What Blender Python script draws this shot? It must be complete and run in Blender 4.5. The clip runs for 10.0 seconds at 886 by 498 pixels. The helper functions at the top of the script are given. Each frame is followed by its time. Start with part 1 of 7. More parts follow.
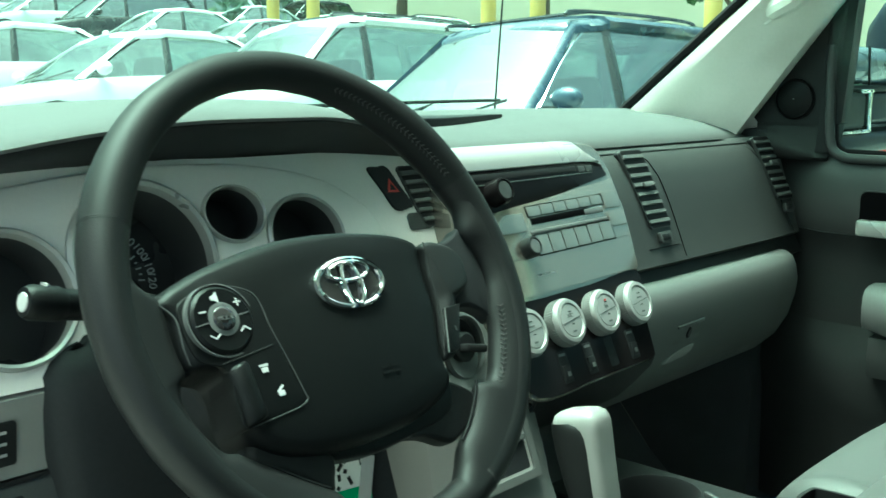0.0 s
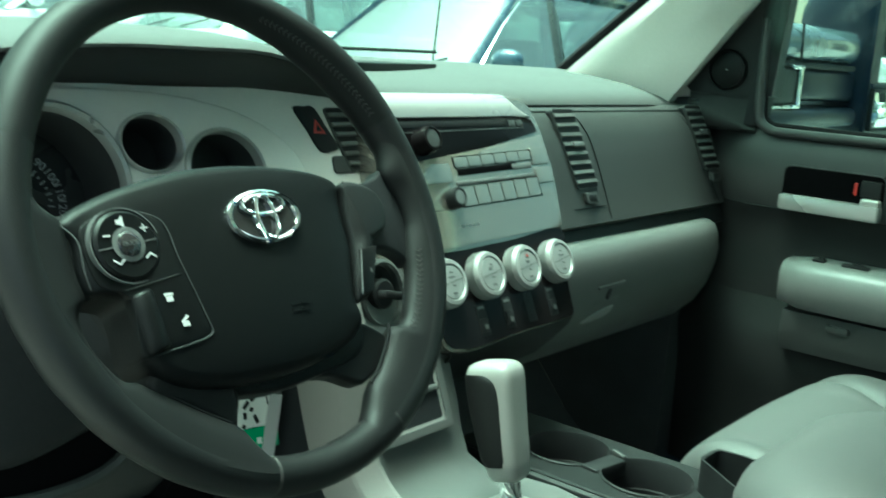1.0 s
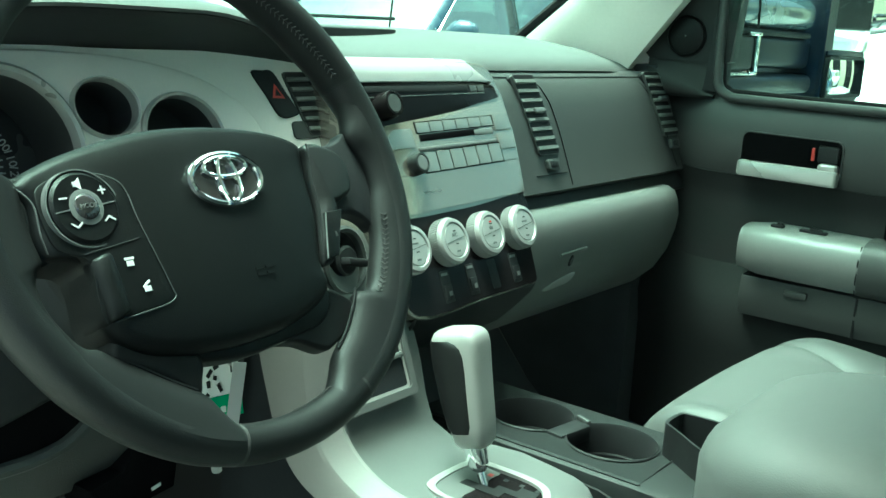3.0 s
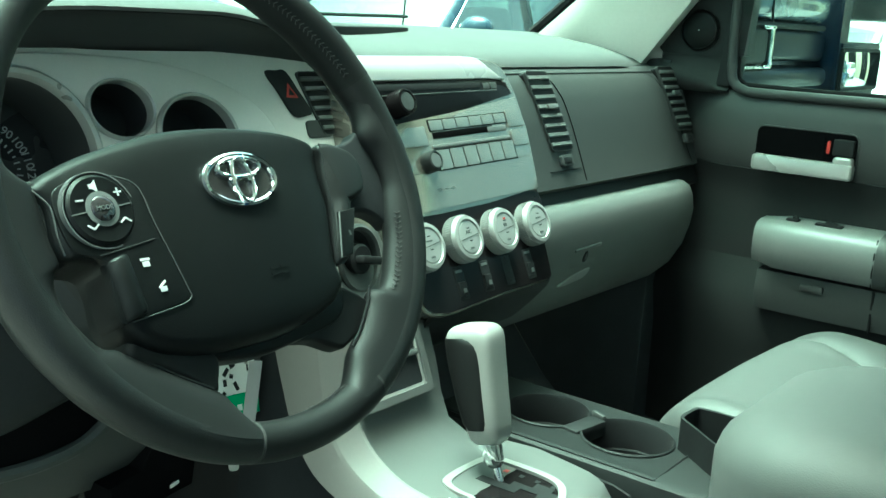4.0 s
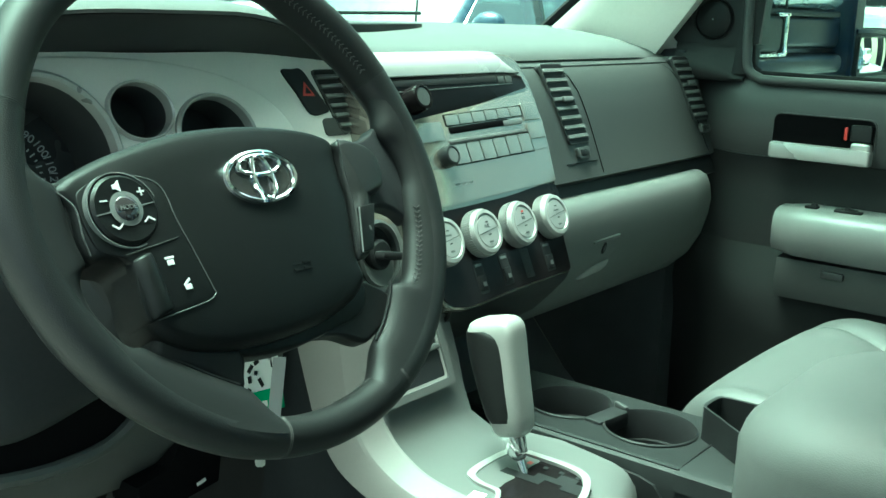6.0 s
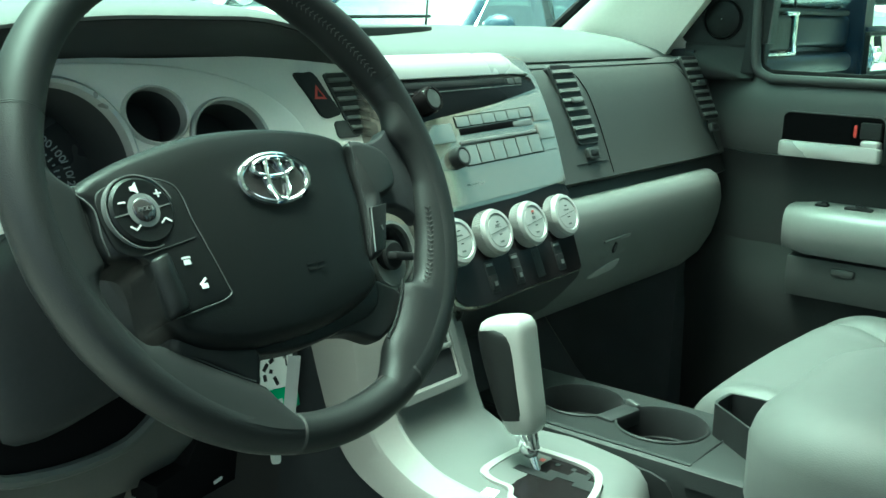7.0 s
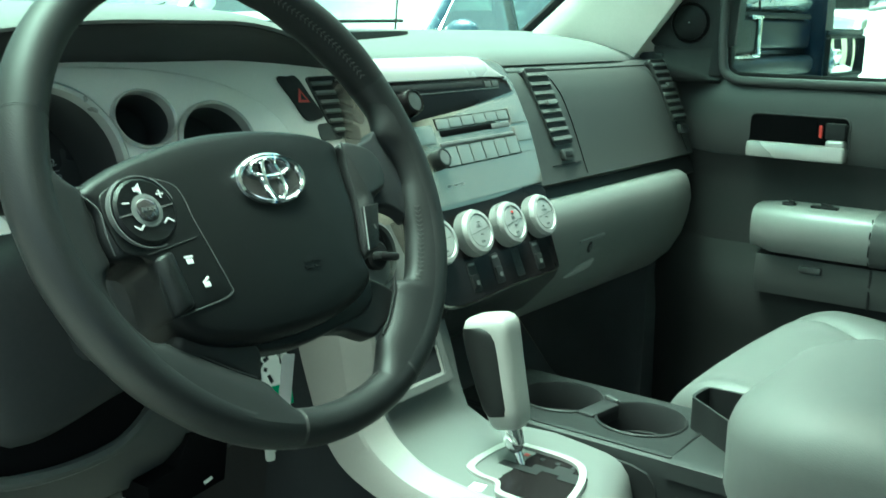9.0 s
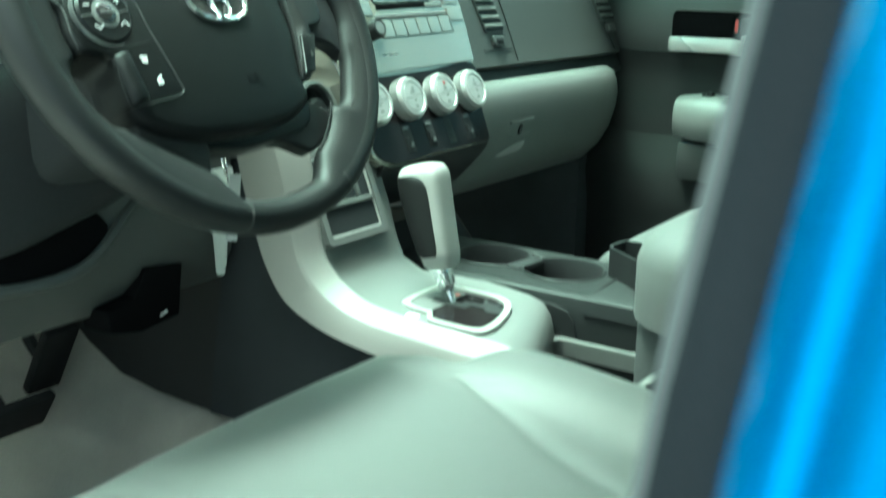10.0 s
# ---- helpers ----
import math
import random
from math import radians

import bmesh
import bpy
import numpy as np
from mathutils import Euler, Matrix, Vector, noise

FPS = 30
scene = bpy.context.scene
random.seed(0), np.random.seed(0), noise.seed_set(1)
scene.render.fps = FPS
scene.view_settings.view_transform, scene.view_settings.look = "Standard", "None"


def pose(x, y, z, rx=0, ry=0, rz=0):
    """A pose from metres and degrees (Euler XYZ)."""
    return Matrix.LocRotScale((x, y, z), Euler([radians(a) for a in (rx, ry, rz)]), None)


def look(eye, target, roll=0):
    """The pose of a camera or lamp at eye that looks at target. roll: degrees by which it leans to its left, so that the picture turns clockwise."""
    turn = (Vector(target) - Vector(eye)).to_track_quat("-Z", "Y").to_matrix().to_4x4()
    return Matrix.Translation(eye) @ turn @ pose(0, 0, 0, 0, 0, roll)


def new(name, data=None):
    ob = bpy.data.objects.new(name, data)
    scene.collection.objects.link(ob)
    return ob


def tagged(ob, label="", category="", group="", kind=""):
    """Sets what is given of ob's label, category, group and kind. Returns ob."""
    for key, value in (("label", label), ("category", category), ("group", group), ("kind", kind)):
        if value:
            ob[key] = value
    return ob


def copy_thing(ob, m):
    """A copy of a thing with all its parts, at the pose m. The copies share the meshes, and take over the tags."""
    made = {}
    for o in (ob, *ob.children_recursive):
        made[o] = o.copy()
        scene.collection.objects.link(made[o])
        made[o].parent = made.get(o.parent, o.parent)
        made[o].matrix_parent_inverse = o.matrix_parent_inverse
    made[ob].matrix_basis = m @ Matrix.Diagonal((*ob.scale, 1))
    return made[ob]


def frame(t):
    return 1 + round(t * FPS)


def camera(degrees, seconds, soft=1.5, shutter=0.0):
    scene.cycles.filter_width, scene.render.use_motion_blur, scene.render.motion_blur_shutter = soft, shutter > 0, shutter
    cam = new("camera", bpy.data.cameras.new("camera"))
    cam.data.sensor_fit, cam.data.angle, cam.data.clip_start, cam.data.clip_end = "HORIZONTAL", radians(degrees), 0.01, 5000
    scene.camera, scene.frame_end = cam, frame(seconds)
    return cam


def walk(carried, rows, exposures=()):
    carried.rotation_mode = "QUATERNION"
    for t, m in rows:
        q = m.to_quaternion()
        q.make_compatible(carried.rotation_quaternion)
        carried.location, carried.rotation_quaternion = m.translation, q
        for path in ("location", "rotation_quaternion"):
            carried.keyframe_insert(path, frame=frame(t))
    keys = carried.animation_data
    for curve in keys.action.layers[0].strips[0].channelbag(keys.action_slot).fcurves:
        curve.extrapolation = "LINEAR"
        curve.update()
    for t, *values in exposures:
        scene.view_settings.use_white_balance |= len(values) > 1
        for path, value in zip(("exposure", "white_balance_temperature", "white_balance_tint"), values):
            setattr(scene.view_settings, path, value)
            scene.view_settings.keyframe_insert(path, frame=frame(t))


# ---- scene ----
cam = camera(46.16, 10.0, soft=1.5, shutter=0.5)
PATH = [
    (0, (-0.8873, -0.5324, 1.4385), (0.5733, 0.7961, 1.1197), 0.35),
    (0.5, (-0.8634, -0.5447, 1.4278), (0.6045, 0.7732, 1.0983), 1.28),
    (1, (-0.8739, -0.5359, 1.4247), (0.6622, 0.6839, 1.0345), 4.2),
    (1.5, (-0.8659, -0.5243, 1.4143), (0.7175, 0.6171, 0.9782), 4.06),
    (2, (-0.8696, -0.5208, 1.4128), (0.7169, 0.6169, 0.9784), 4.48),
    (3.5, (-0.8706, -0.5251, 1.4144), (0.7055, 0.6267, 0.9795), 3.78),
    (4, (-0.8719, -0.5273, 1.4157), (0.6911, 0.6396, 0.9736), 3.45),
    (4.5, (-0.8735, -0.5307, 1.415), (0.6817, 0.648, 0.9768), 2.69),
    (5, (-0.8753, -0.5254, 1.4143), (0.6634, 0.6714, 0.9672), 2.26),
    (5.5, (-0.8756, -0.5247, 1.4135), (0.6683, 0.6641, 0.9628), 2.09),
    (7, (-0.886, -0.5363, 1.4131), (0.6428, 0.6745, 0.9693), 1.32),
    (7.5, (-0.8947, -0.5326, 1.4128), (0.6222, 0.6937, 0.9713), 1.21),
    (8, (-0.9072, -0.5327, 1.4157), (0.6284, 0.6736, 0.9837), 1.33),
    (8.5, (-0.9186, -0.5276, 1.4182), (0.6465, 0.6455, 1.0007), 1.52),
    (9, (-0.9143, -0.5299, 1.4112), (0.6604, 0.6247, 0.9785), 1.15),
    (9.5, (-0.9495, -0.5581, 1.3741), (0.6752, 0.5177, 0.9236), 0.85),
    (9.7, (-0.967, -0.5646, 1.3595), (0.6747, 0.4755, 0.8874), 2.0),
    (10, (-1.0001, -0.6148, 1.3218), (0.6141, 0.4497, 0.8109), 1.16),
]
EXPOSURES = [(0.0, 1.84, 5600, -36), (0.6, 1.78, 5560, -37), (1.0, 1.80, 5540, -38), (1.5, 2.02, 5520, -39), (3.5, 2.14, 5520, -39), (5.5, 2.22, 5520, -39), (9.2, 2.29, 5520, -39), (9.6, 2.42, 5460, -39), (10.0, 2.55, 5450, -37)]
walk(cam, [(t, look(eye, target, roll)) for t, eye, target, roll in PATH], EXPOSURES)

# ---- sky and sun ----
world = bpy.data.worlds.new("sky")
scene.world = world
world.use_nodes = True
wn = world.node_tree.nodes
sky = wn.new("ShaderNodeTexSky")
sky.sky_type = "NISHITA"
sky.sun_disc = False
SUN_EL, SUN_AZ = 77.0, -18.0
sky.sun_elevation, sky.sun_rotation = radians(SUN_EL), radians(SUN_AZ)
sky.air_density, sky.dust_density, sky.ozone_density = 0.2, 10.0, 0.3
world.node_tree.links.new(sky.outputs[0], wn["Background"].inputs[0])
wn["Background"].inputs[1].default_value = 0.2
sun = new("sun", bpy.data.lights.new("sun", "SUN"))
sun.data.energy, sun.data.angle, sun.data.color = 1.9, radians(20), (1.0, 0.98, 0.95)
_e, _a = radians(SUN_EL), radians(SUN_AZ)
sun.matrix_world = look((30 * math.sin(_a) * math.cos(_e), 30 * math.cos(_a) * math.cos(_e), 30 * math.sin(_e)), (0, 0, 0))

# ---- materials ----
def material(name, base, rough=0.5, metal=0.0, vary=0.12, scale=40.0, bump=0.0, bump_scale=900.0, coat=0.0, spread=0.08, ior=1.5):
    """A surface with colour variation at two scales, uneven gloss and fine relief."""
    m = bpy.data.materials.new(name)
    m.use_nodes = True
    nt = m.node_tree
    n, ln = nt.nodes, nt.links
    b = n["Principled BSDF"]
    b.inputs["Metallic"].default_value = metal
    b.inputs["IOR"].default_value = ior
    b.inputs["Coat Weight"].default_value = coat
    b.inputs["Coat Roughness"].default_value = 0.05
    co = n.new("ShaderNodeTexCoord")
    big, small = n.new("ShaderNodeTexNoise"), n.new("ShaderNodeTexNoise")
    big.inputs["Scale"].default_value, big.inputs["Detail"].default_value = scale * 0.12, 4
    small.inputs["Scale"].default_value, small.inputs["Detail"].default_value = scale * 6, 3
    for t in (big, small):
        ln.new(co.outputs["Object"], t.inputs["Vector"])
    mix = n.new("ShaderNodeMath")
    mix.operation = "MULTIPLY_ADD"
    ln.new(big.outputs[0], mix.inputs[0])
    mix.inputs[1].default_value = 0.6
    half = n.new("ShaderNodeMath")
    half.operation = "MULTIPLY"
    ln.new(small.outputs[0], half.inputs[0])
    half.inputs[1].default_value = 0.4
    ln.new(half.outputs[0], mix.inputs[2])
    ramp = n.new("ShaderNodeMapRange")
    ln.new(mix.outputs[0], ramp.inputs[0])
    ramp.inputs[1].default_value, ramp.inputs[2].default_value = 0.25, 0.75
    ramp.inputs[3].default_value, ramp.inputs[4].default_value = 1 - vary, 1 + vary
    tint = n.new("ShaderNodeVectorMath")
    tint.operation = "SCALE"
    tint.inputs[0].default_value = base
    ln.new(ramp.outputs[0], tint.inputs["Scale"])
    ln.new(tint.outputs[0], b.inputs["Base Color"])
    rr = n.new("ShaderNodeMapRange")
    ln.new(big.outputs[0], rr.inputs[0])
    rr.inputs[1].default_value, rr.inputs[2].default_value = 0.3, 0.7
    rr.inputs[3].default_value, rr.inputs[4].default_value = max(0.02, rough - spread), min(1, rough + spread)
    ln.new(rr.outputs[0], b.inputs["Roughness"])
    if bump:
        v = n.new("ShaderNodeTexVoronoi")
        v.inputs["Scale"].default_value = bump_scale
        ln.new(co.outputs["Object"], v.inputs["Vector"])
        bu = n.new("ShaderNodeBump")
        bu.inputs["Strength"].default_value = bump
        bu.inputs["Distance"].default_value = 0.0006
        ln.new(v.outputs["Distance"], bu.inputs["Height"])
        ln.new(bu.outputs[0], b.inputs["Normal"])
    return m


def glass_material(name, tint=(1, 1, 1), rough=0.0, least=0.03):
    m = bpy.data.materials.new(name)
    m.use_nodes = True
    n, ln = m.node_tree.nodes, m.node_tree.links
    n.remove(n["Principled BSDF"])
    clear, shine, mix = n.new("ShaderNodeBsdfTransparent"), n.new("ShaderNodeBsdfGlossy"), n.new("ShaderNodeMixShader")
    lw, fr = n.new("ShaderNodeLayerWeight"), n.new("ShaderNodeMath")
    lw.inputs[0].default_value = 0.5
    fr.operation, fr.use_clamp = "POWER", True
    fr.inputs[1].default_value = 5.0
    ln.new(lw.outputs["Facing"], fr.inputs[0])
    gain = n.new("ShaderNodeMapRange")
    ln.new(fr.outputs[0], gain.inputs[0])
    gain.inputs[3].default_value, gain.inputs[4].default_value = least, 0.7
    clear.inputs[0].default_value = (*tint, 1)
    shine.inputs["Roughness"].default_value = rough
    ln.new(gain.outputs[0], mix.inputs[0])
    ln.new(clear.outputs[0], mix.inputs[1])
    ln.new(shine.outputs[0], mix.inputs[2])
    ln.new(mix.outputs[0], n["Material Output"].inputs[0])
    return m


LEATHER = material("charcoal_leather", (0.0072, 0.0078, 0.0082), 0.46, ior=1.38, vary=0.12, scale=60, bump=0.2, bump_scale=1100)
LEATHER_SMOOTH = material("smooth_charcoal_leather", (0.0070, 0.0076, 0.0080), 0.60, ior=1.33, vary=0.1, scale=60, bump=0.10, bump_scale=1500)
PAD = material("airbag_vinyl", (0.0038, 0.0043, 0.0046), 0.42, ior=1.27, vary=0.1, scale=50, bump=0.2, bump_scale=1500)
DASH = material("dash_vinyl", (0.085, 0.089, 0.088), 0.5, vary=0.08, scale=30, bump=0.4, bump_scale=900)
DASH_TOP = material("dash_top_vinyl", (0.100, 0.104, 0.103), 0.68, ior=1.2, vary=0.08, scale=30, bump=0.4, bump_scale=900)
DOOR = material("door_panel_vinyl", (0.047, 0.049, 0.0485), 0.5, vary=0.08, scale=30, bump=0.4, bump_scale=900)
DOOR_DARK = material("black_door_vinyl", (0.024, 0.0253, 0.0255), 0.6, ior=1.3, vary=0.12, scale=40, bump=0.3, bump_scale=900)
COVER = material("matt_black_cover", (0.020, 0.0213, 0.0232), 0.6, ior=1.25, vary=0.2, scale=40)
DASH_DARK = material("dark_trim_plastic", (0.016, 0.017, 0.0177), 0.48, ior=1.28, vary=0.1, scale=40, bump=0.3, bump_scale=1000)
GRAPHITE = material("graphite_panel_plastic", (0.05, 0.053, 0.052), 0.48, ior=1.42, vary=0.08, scale=30, bump=0.35, bump_scale=900)
GLOVE = material("grey_glove_box_plastic", (0.10, 0.104, 0.10), 0.46, vary=0.07, scale=30, bump=0.35, bump_scale=900)
SILVER = material("satin_silver_paint", (0.74, 0.715, 0.68), 0.5, 0.0, vary=0.05, scale=60, bump=0.05, bump_scale=3000)
GRIP = material("satin_grip_paint", (0.27, 0.27, 0.258), 0.38, 0.1, vary=0.05, scale=80)
OUTER_PANEL = material("satin_grey_panel", (0.24, 0.235, 0.225), 0.5, 0.0, vary=0.05, scale=60)
SILVER_BRIGHT = material("bright_silver_plastic", (0.42, 0.42, 0.405), 0.3, 0.4, vary=0.05, scale=80)
CHROME = material("chrome", (0.85, 0.86, 0.87), 0.06, 1.0, vary=0.03, scale=60, spread=0.03)
GLOSS = material("gloss_black_plastic", (0.05, 0.046, 0.048), 0.07, 0.5, vary=0.1, scale=40, coat=0.6, spread=0.03)
# Base made paler and warmer: reflected brightness put into the colour.
FACE = material("radio_face_with_reflection", (0.27, 0.255, 0.222), 0.14, 0.7, vary=0.06, scale=40, coat=0.8, spread=0.04)
LID = material("gloss_black_lid", (0.008, 0.007, 0.0075), 0.15, vary=0.1, scale=40, spread=0.03, ior=1.17)
BLACK = material("matt_black", (0.015, 0.0155, 0.0165), 0.6, ior=1.25, vary=0.15, scale=60)
KNOB = material("knob_cap_plastic", (0.13, 0.133, 0.13), 0.35, 0.2, vary=0.06, scale=60)
WELL = material("gauge_well", (0.035, 0.036, 0.037), 0.5, vary=0.1, scale=60)
DIAL = material("gauge_face", (0.03, 0.031, 0.032), 0.3, vary=0.1, scale=60)
WHITE_INK = material("white_print", (0.5, 0.5, 0.5), 0.5, vary=0.04)
GREY_INK = material("grey_print", (0.35, 0.35, 0.35), 0.5, vary=0.04)
RED_INK = material("red_print", (0.45, 0.035, 0.03), 0.45, vary=0.08)
GREEN_INK = material("green_print", (0.02, 0.30, 0.12), 0.5, vary=0.06)
PAPER = material("white_card", (0.72, 0.73, 0.70), 0.6, vary=0.05)
STITCH = material("light_thread", (0.040, 0.039, 0.038), 0.8, vary=0.15, scale=300)
SEAT = material("graphite_seat_leather", (0.065, 0.067, 0.066), 0.58, vary=0.06, scale=20, bump=0.12, bump_scale=700)
SEAT_SIDE = material("seat_vinyl", (0.065, 0.067, 0.066), 0.55, vary=0.06, scale=20, bump=0.4, bump_scale=420)
BLACK_CARPET = material("black_carpet", (0.024, 0.026, 0.029), 0.95, ior=1.2, vary=0.25, scale=120, bump=0.9, bump_scale=1200)
KICK = material("charcoal_kick_carpet", (0.062, 0.066, 0.071), 0.95, ior=1.2, vary=0.25, scale=120, bump=0.9, bump_scale=1200)
CARPET = material("grey_brown_carpet", (0.34, 0.315, 0.285), 0.95, vary=0.25, scale=120, bump=0.9, bump_scale=1500)
FELT = material("black_felt_lining", (0.07, 0.075, 0.082), 0.9, vary=0.2, scale=90, bump=0.6, bump_scale=900)
CLIMATE = material("ribbed_knob_plastic", (0.31, 0.31, 0.30), 0.36, 0.3, vary=0.06, scale=80)
MAT = material("black_floor_mat", (0.10, 0.105, 0.112), 0.9, vary=0.25, scale=120, bump=0.9, bump_scale=900)
LINER = material("headliner_fabric", (0.55, 0.54, 0.50), 0.9, vary=0.06, scale=60, bump=0.4, bump_scale=1500)
PILLAR = material("pillar_trim_plastic", (0.82, 0.81, 0.74), 0.6, vary=0.05, scale=30, bump=0.3, bump_scale=900)
RUBBER = material("black_rubber", (0.014, 0.014, 0.015), 0.85, ior=1.25, vary=0.15, scale=60)
JAMB = material("grey_door_seal", (0.040, 0.043, 0.049), 0.93, ior=1.2, vary=0.15, scale=30)
BLUE = material("blue_metallic_paint", (0.011, 0.15, 0.44), 0.27, 0.80, vary=0.05, scale=60, coat=0.0, spread=0.04)
STRIP = material("weatherstrip_rubber", (0.008, 0.009, 0.0115), 0.9, ior=1.05, vary=0.15, scale=60)
# Near-black without gloss: recess shade put into the colour; also the plain bracket.
RECESS = material("black_plastic_and_recess_shade", (0.004, 0.004, 0.0045), 0.9, ior=1.05, vary=0.2, scale=60)
NAVY = material("dark_mirror_plastic", (0.006, 0.010, 0.020), 0.32, 0.0, ior=1.3, vary=0.1, scale=40)
SHELL = material("blue_grey_mirror_shell", (0.10, 0.13, 0.15), 0.25, 0.2, vary=0.08, scale=60, coat=0.6)
MIRROR = material("mirror_glass", (0.9, 0.92, 0.92), 0.02, 1.0, vary=0.02, spread=0.01)
STEEL = material("key_steel", (0.6, 0.6, 0.58), 0.28, 1.0, vary=0.1, scale=80)
GLASS = glass_material("window_glass", (0.82, 0.955, 0.905))
CAR_GLASS = glass_material("tinted_car_glass", (0.50, 0.60, 0.56), 0.03, 0.50)
ASPHALT = material("asphalt", (0.23, 0.23, 0.225), 0.9, vary=0.25, scale=6, bump=0.6, bump_scale=90)


# ---- building helpers ----
ORIGIN = {}


def thing(name, base, label, category, group="", kind=""):
    ob = new(name)
    ob.location = base
    ob.empty_display_size = 0.05
    ORIGIN[ob] = Vector(base)
    return tagged(ob, label, category, group, kind)


def finish(bm, mats, sharp=35):
    me = bpy.data.meshes.new("mesh")
    bmesh.ops.recalc_face_normals(bm, faces=bm.faces)
    bm.to_mesh(me)
    bm.free()
    me.shade_smooth()
    me.set_sharp_from_angle(angle=radians(sharp))
    for m in mats if isinstance(mats, (list, tuple)) else [mats]:
        me.materials.append(m)
    return me


def part(name, bm, mat, parent, label="", sharp=35):
    """A bmesh in world places as one mesh under a thing or a part."""
    o = ORIGIN[parent]
    bmesh.ops.translate(bm, verts=bm.verts, vec=-o)
    ob = new(name, finish(bm, mat, sharp))
    ob.parent = parent
    ORIGIN[ob] = o
    return tagged(ob, label) if label else ob


def solo(name, bm, mat, base, label, category, kind="", group="", sharp=35):
    """A thing of one mesh."""
    o = Vector(base)
    bmesh.ops.translate(bm, verts=bm.verts, vec=-o)
    ob = new(name, finish(bm, mat, sharp))
    ob.location = o
    ORIGIN[ob] = o
    return tagged(ob, label, category, group, kind)


def plate(origin, tilt=0.0, turn=0.0, roll=0.0):
    """A frame on a panel: x along it, y up it, z out of it towards the rear of the cab. tilt: degrees that its top leans forward; turn: about the upright."""
    t = radians(tilt)
    m = Matrix(((1, 0, 0), (0, math.sin(t), -math.cos(t)), (0, math.cos(t), math.sin(t)))).to_4x4()
    return Matrix.Translation(origin) @ pose(0, 0, 0, 0, 0, turn) @ m @ pose(0, 0, 0, 0, 0, roll)


def shift(m, u, v, w=0.0):
    return m @ Matrix.Translation((u, v, w))


def put(bm, fresh, m):
    bmesh.ops.transform(bm, matrix=m, verts=fresh)


def box(bm, size, m, bevel=0.0, seg=2):
    r = bmesh.ops.create_cube(bm, size=1.0, matrix=Matrix.Diagonal((*size, 1)))
    vs = r["verts"]
    if bevel:
        es = list({e for v in vs for e in v.link_edges})
        r = bmesh.ops.bevel(bm, geom=es, offset=bevel, segments=seg, affect="EDGES", profile=0.5)
        vs = list({v for f in r["faces"] for v in f.verts} | {v for v in vs if v.is_valid})
    put(bm, vs, m)
    return bm


def boxed(size, m, bevel=0.0, seg=2):
    return box(bmesh.new(), size, m, bevel, seg)


def loft(bm, rows, closed=False, caps=False, loop=False):
    """Joins rows of places into a skin. closed: each row is a ring; loop: the last row meets the first."""
    vs = [[bm.verts.new(p) for p in row] for row in rows]
    k = len(vs[0])
    pairs = list(zip(vs, vs[1:])) + ([(vs[-1], vs[0])] if loop else [])
    for a, b in pairs:
        for i in range(k if closed else k - 1):
            j = (i + 1) % k
            bm.faces.new((a[i], a[j], b[j], b[i]))
    if caps:
        bm.faces.new(vs[0][::-1])
        bm.faces.new(vs[-1])
    return bm


def lathe(bm, profile, m, seg=32, start=0.0, sweep=360.0):
    """Turns a profile of (radius, height) about the frame's z."""
    rows = []
    whole = abs(sweep - 360) < 1e-6
    count = seg if whole else seg + 1
    for i in range(count):
        a = radians(start + sweep * i / seg)
        rows.append([m @ Vector((r * math.cos(a), r * math.sin(a), h)) for r, h in profile])
    return loft(bm, rows, loop=whole)


def disc(bm, radius, m, seg=24, ry=0.0):
    bm.faces.new([bm.verts.new(m @ Vector((radius * math.cos(2 * math.pi * i / seg), (ry or radius) * math.sin(2 * math.pi * i / seg), 0))) for i in range(seg)])
    return bm


def smooth_line(points, n=8, closed=False):
    """Catmull-Rom through the points."""
    p = [Vector(q) for q in points]
    out = []
    k = len(p)
    for i in range(k if closed else k - 1):
        if closed:
            a, b, c, d = p[i - 1], p[i], p[(i + 1) % k], p[(i + 2) % k]
        else:
            a, b, c, d = p[max(i - 1, 0)], p[i], p[i + 1], p[min(i + 2, k - 1)]
        for j in range(n):
            t = j / n
            out.append(0.5 * ((2 * b) + (c - a) * t + (2 * a - 5 * b + 4 * c - d) * t * t + (3 * b - a - 3 * c + d) * t ** 3))
    return out if closed else out + [p[-1]]


